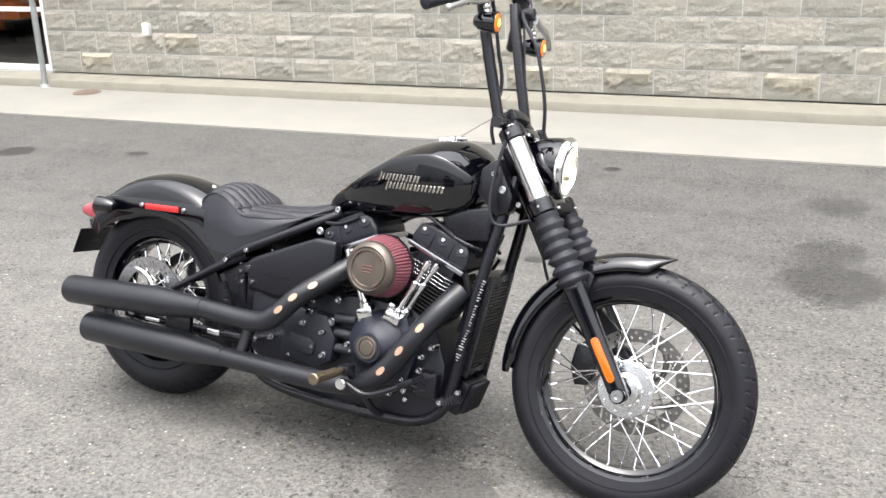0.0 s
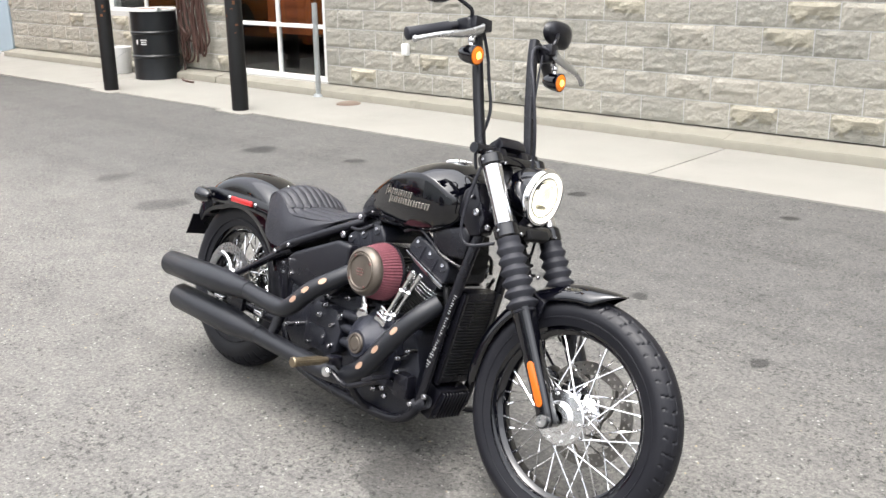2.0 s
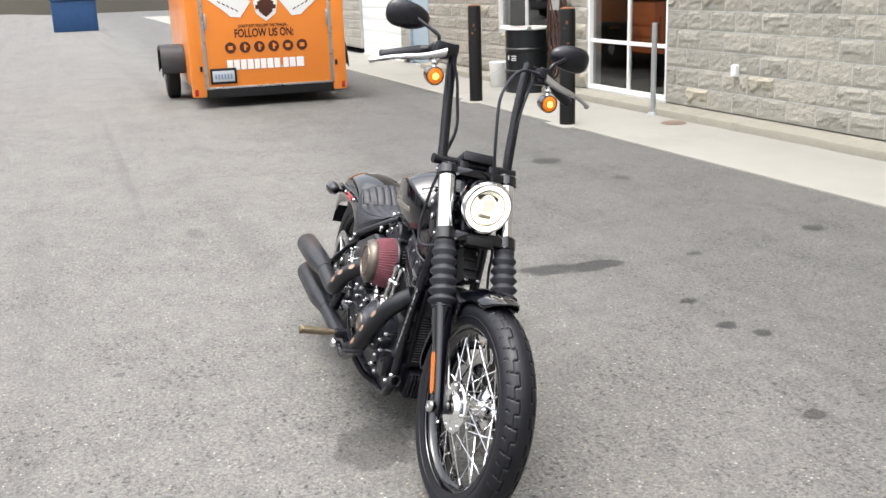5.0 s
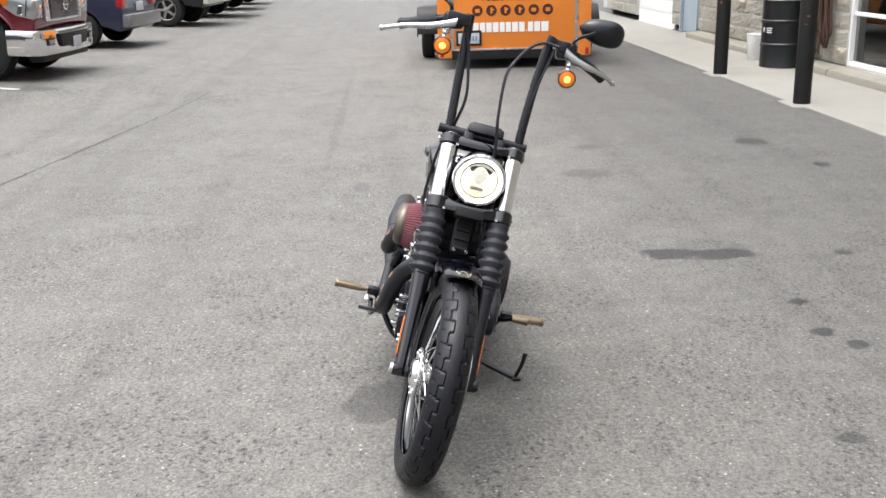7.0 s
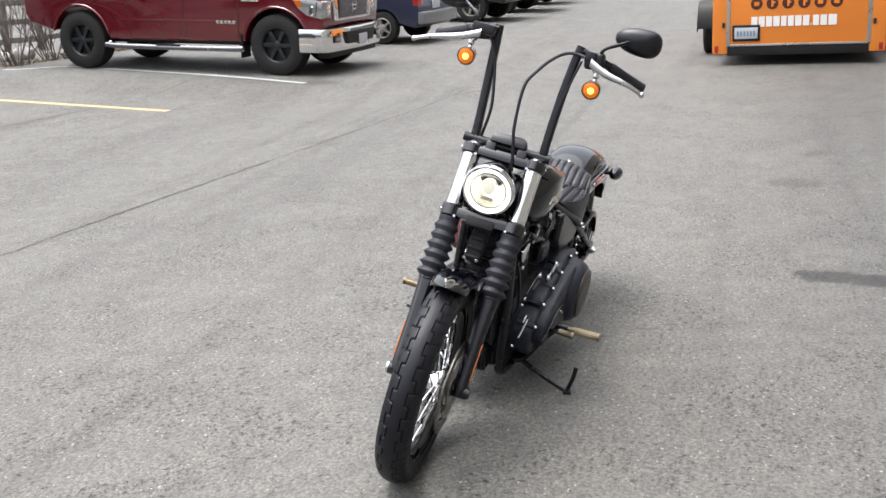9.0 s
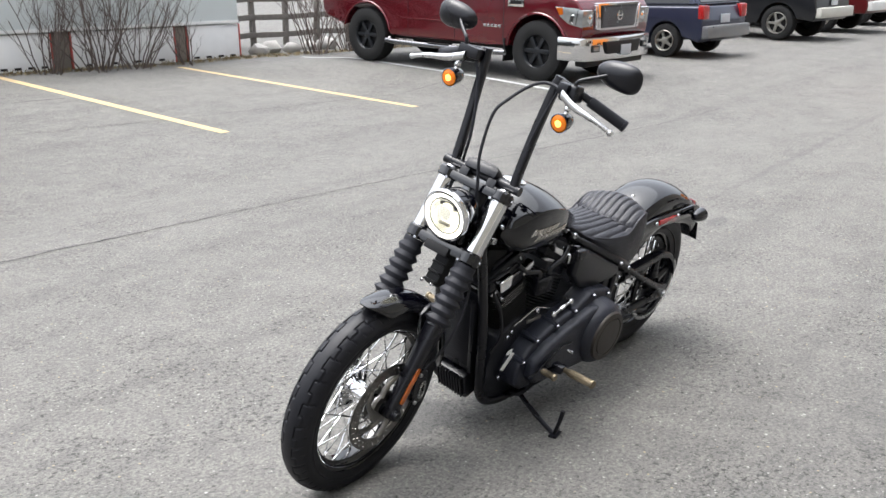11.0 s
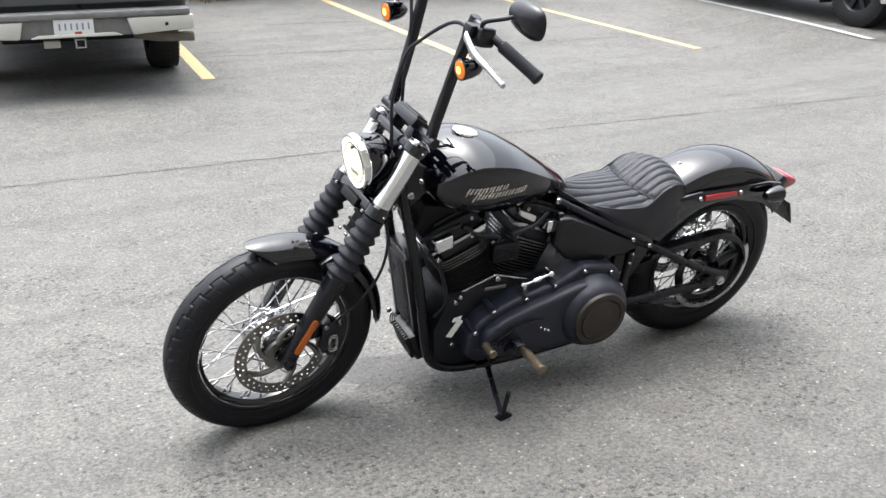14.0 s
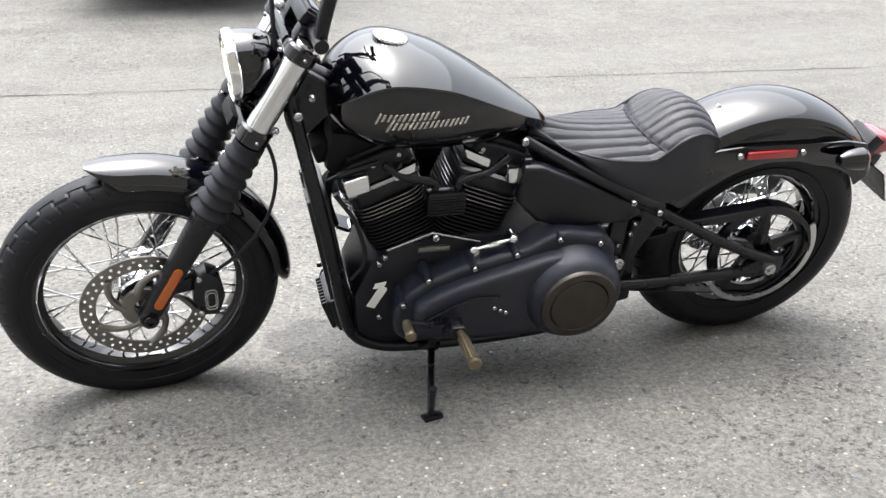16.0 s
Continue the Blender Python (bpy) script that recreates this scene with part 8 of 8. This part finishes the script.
for k, (w, gap_) in enumerate(((0.93, 0.24), (1.65, 0.32), (0.82, 0.28), (0.95, 0.30), (1.2, 0.3), (1.3, 0.3), (1.2, 0.3), (1.3, 0.3), (1.3, 0.3), (1.3, 0.3))):
    part("base_panel", rbox(bmesh.new(), (xx + w / 2, 0.06, 0.27), (w, 0.08, 0.60), bev=0.01), PANEL_WHITE, hall)
    for e in (xx - 0.012, xx + w + 0.012):
        part("panel_trim", rbox(bmesh.new(), (e, 0.062, 0.27), (0.022, 0.09, 0.60), bev=0.004), RED_TRIM, hall)
    part("pier", rbox(bmesh.new(), (xx + w + gap_ / 2, 0.03, 0.27), (gap_ - 0.056, 0.10, 0.62), bev=0.02), PIER, hall)
    for q in range(4):
        part("vent_slot", rbox(bmesh.new(), (xx + w * (q + 0.6) / 4.2, 0.101, 0.06 + 0.006 * xx), (0.10, 0.01, 0.035), bev=0.003), CAR_BLACK, hall)
    xx += w + gap_

# dry grass verge: one uncountable strip
vb = bmesh.new()
rv = random.Random(11)
for k in range(6500):
    u, v_ = rv.uniform(-4.5, 17.5), 0.10 + rv.uniform(0.0, 0.45) ** 1.3
    p = WB @ vec((u, v_, 0))
    p.z = rise(p.y, p.x) - 0.01
    h, a_ = rv.uniform(0.015, 0.075), rv.uniform(0, 6.28)
    d = vec((math.cos(a_), math.sin(a_), 0)) * 0.012
    lean_ = vec((rv.uniform(-0.06, 0.06), rv.uniform(-0.06, 0.06), h))
    vs = [vb.verts.new(p - d), vb.verts.new(p + d), vb.verts.new(p + lean_)]
    vb.faces.new(vs)
me = bpy.data.meshes.new("dry_grass")
vb.to_mesh(me)
me.materials.append(DRY)
tagged(new("dry_grass", me), "strip of short dry grass along the white building", "grass", kind="stuff")


def shrub(u, v_, height, stems, seed):
    """A leafless bush of many forked stems."""
    r = random.Random(seed)
    base = WB @ vec((u, v_, 0))
    base.z = rise(base.y, base.x) - 0.02
    s = thing("bare_shrub", "leafless brown shrub of many thin stems", "shrub", Matrix.Translation(base), "bare shrubs")
    main, twig = bmesh.new(), bmesh.new()

    def grow(p, d, length, rad, depth, bm):
        pts, q, dd = [p], p.copy(), d.copy()
        for _ in range(4):
            dd = (dd + vec((r.uniform(-0.22, 0.22), r.uniform(-0.22, 0.22), r.uniform(-0.05, 0.18)))).normalized()
            q = q + dd * (length / 4)
            pts.append(q.copy())
        tube(bm, pts, [rad, rad * 0.5], 5 if depth == 0 else 4)
        if depth < 3:
            for _ in range(3 if depth < 2 else 2):
                i = r.randint(1, 4)
                nd = (dd + vec((r.uniform(-0.9, 0.9), r.uniform(-0.9, 0.9), r.uniform(-0.1, 0.6)))).normalized()
                grow(pts[i], nd, length * r.uniform(0.45, 0.7), rad * 0.5, depth + 1, twig)

    for _ in range(int(stems * 1.7)):
        a_ = r.uniform(0, 6.28)
        sp_ = r.uniform(0.0, 0.25)
        d = vec((math.cos(a_) * r.uniform(0.1, 0.9), math.sin(a_) * r.uniform(0.1, 0.5), 1)).normalized()
        grow(vec((sp_ * math.cos(a_), sp_ * math.sin(a_), 0)), d, height * r.uniform(0.6, 1.0), 0.0105, 0, main)
    part("stem", main, TWIG, s)
    tagged(part("twig", twig, TWIG, s), "thin bare twigs", kind="stuff")


for args in ((2.6, 0.55, 1.6, 12, 1), (2.0, 0.55, 1.3, 9, 2), (3.3, 0.5, 1.2, 8, 3), (1.1, 0.45, 0.8, 4, 4), (-1.3, 0.5, 1.3, 10, 5), (-2.2, 0.3, 1.5, 10, 6), (-3.2, 0.2, 1.6, 10, 7), (-4.4, 0.0, 1.6, 9, 8), (5.6, 0.5, 0.9, 5, 9)):
    shrub(*args)
# old timber fence and stones past the end of the building
GREYWOOD = pbr("weathered_grey_wood", (0.24, 0.22, 0.20), 0.85, var=0.4, scale=14, bump=0.4)
fn = thing("timber_fence", "weathered grey timber fence behind the shrubs", "fence", WB @ pose(-0.3, -1.2, 0, 0, 0, 184))
for k in range(9):
    part("fence_post", rbox(bmesh.new(), (0.75 * k, 0, 0.55), (0.09, 0.09, 1.2), (0, (k * 37 % 7) - 3, 0), 0.012), GREYWOOD, fn)
for k in range(8):
    for z in (0.3, 0.62, 0.95):
        part("fence_rail", rbox(bmesh.new(), (0.75 * k + 0.375, -0.05, z + 0.02 * ((k * 3) % 3 - 1)), (0.80, 0.03, 0.10), (0, (k * 13 % 5) - 2, 0), 0.006), GREYWOOD, fn)
rs = random.Random(21)
for k in range(9):
    sb_ = bmesh.new()
    bmesh.ops.create_icosphere(sb_, subdivisions=2, radius=1)
    for v_ in sb_.verts:
        v_.co *= 1 + 0.3 * noise.noise(v_.co * 1.7 + vec((k * 9, 0, 0)))
    p = WB @ vec((-0.4 - 0.42 * k + rs.uniform(-0.1, 0.1), -0.2 + rs.uniform(-0.2, 0.3), 0))
    s_ = rs.uniform(0.10, 0.22)
    solid("stone", sb_, concrete_material("grey_stone", (0.22, 0.21, 0.20), (0.36, 0.35, 0.33), (0.18, 0.17, 0.15), 6.0) if k == 0 else bpy.data.materials["grey_stone"], "rounded grey stone in the dry grass", "stone", "stones on the verge", m=Matrix.Translation((p.x, p.y, rise(p.y, p.x) + s_ * 0.35)) @ Matrix.Diagonal((s_, s_, s_ * 0.75, 1)))

# ---- split-face blocks of the wall: real pieces on recessed mortar ----
BW, BH, JT = 0.4064, 0.2032, 0.010


def block_mesh(k, w):
    """A block with a rough broken face towards -y, its back at y = 0."""
    bm = bmesh.new()
    nx, nz = (11 if w > 0.3 else 6), 6
    hw, hh = w / 2 - JT / 2, BH / 2 - JT / 2
    lump = [0.0, 0.012, 0.0, 0.0, 0.020, 0.0, 0.007, 0.0][k % 8]
    V, proud = [], {}
    for j in range(nz + 1):
        row = []
        for i in range(nx + 1):
            x, z = -hw + 2 * hw * i / nx, -hh + 2 * hh * j / nz
            rim = i in (0, nx) or j in (0, nz)
            p = vec((x * 5 + k * 7.3, z * 9, k * 3.1))
            d = 0.008 + 0.006 * noise.noise(p) + 0.008 * noise.noise(p * 2.6)
            # the broken-off lump in the upper part, with a ragged lower edge
            low = -0.02 + 0.075 * noise.noise(vec((x * 9 + k * 3.7, 0, 5.0)))
            if z > low and abs(x) < hw * 0.86:
                d += lump * (0.75 + 0.5 * noise.noise(p * 1.7)) * min(1, (hh - z) / 0.018 + 0.25)
                proud[(j, i)] = lump > 0.015
            if rim:
                d = 0.0035 + 0.003 * noise.noise(p * 2)
            else:
                x += 0.008 * noise.noise(p * 3 + vec((9, 0, 0)))
                z += 0.006 * noise.noise(p * 3 + vec((0, 9, 0)))
            row.append(bm.verts.new((x, -max(0.0015, d), z)))
        V.append(row)
    for j in range(nz):
        for i in range(nx):
            f = bm.faces.new((V[j][i], V[j][i + 1], V[j + 1][i + 1], V[j + 1][i]))
            f.material_index = int(sum(proud.get(q, False) for q in ((j, i), (j, i + 1), (j + 1, i), (j + 1, i + 1))) > 1)
    ring = V[0] + [r[-1] for r in V[1:]] + V[-1][-2::-1] + [r[0] for r in V[-2:0:-1]]
    back = [bm.verts.new((v.co.x, 0.004, v.co.z)) for v in ring]
    for i in range(len(ring)):
        j = (i + 1) % len(ring)
        bm.faces.new((ring[j], ring[i], back[i], back[j]))
    for f in bm.faces:
        f.smooth = False
    me = bpy.data.meshes.new("block")
    bm.to_mesh(me)
    bm.free()
    me.materials.append(BLOCK)
    me.materials.append(BLOCK_TAN)
    return me


FULL = [block_mesh(k, BW) for k in range(20)]
HALF = [block_mesh(k + 40, BW / 2) for k in range(6)]
rb3 = random.Random(3)
near, rest_v, rest_f, rest_m = 0, [], [], []
for course in range(16):
    zc = 0.129 + BH * (course + 0.5)
    x = -22.4 + ((-0.318 if course % 2 else -0.547) + 22.4) % BW
    while x < 9.0:
        cx = x + BW / 2
        opts = [(cx, BW)]
        for o in OPENINGS:
            if zc + BH * 0.3 > o[2] and zc - BH * 0.3 < o[3]:
                if cx + BW / 2 > o[0] + 0.004 and cx - BW / 2 < o[1] - 0.004:
                    opts = []
                    for a_, b_ in ((cx - BW / 2, o[0]), (o[1], cx + BW / 2)):
                        if 0.03 < b_ - a_ < BW:
                            opts.append(((a_ + b_) / 2, b_ - a_))
        for px, w in opts:
            me = rb3.choice(FULL if w > 0.25 else HALF)
            m = Matrix.Translation((px, WALL_Y, zc))
            full = BW if w > 0.25 else BW / 2
            if abs(w - full) > 1e-4:
                m = m @ Matrix.Diagonal((w / full, 1, 1, 1))
            if near < 300 and -7.1 < px < 3.3 and course < 11:
                piece("block", me, wall_north, m)
                near += 1
            else:
                base = len(rest_v)
                rest_v.extend(tuple(m @ v.co) for v in me.vertices)
                rest_f.extend(tuple(base + i for i in p.vertices) for p in me.polygons)
                rest_m.extend(p.material_index for p in me.polygons)
        x += BW
me = bpy.data.meshes.new("blocks_beyond")
me.from_pydata(rest_v, [], rest_f)
me.materials.append(BLOCK)
me.materials.append(BLOCK_TAN)
me.polygons.foreach_set("material_index", rest_m)
o = new("blocks_beyond", me)
o.parent = wall_north
tagged(o, "split-face blocks further along the wall", kind="stuff")
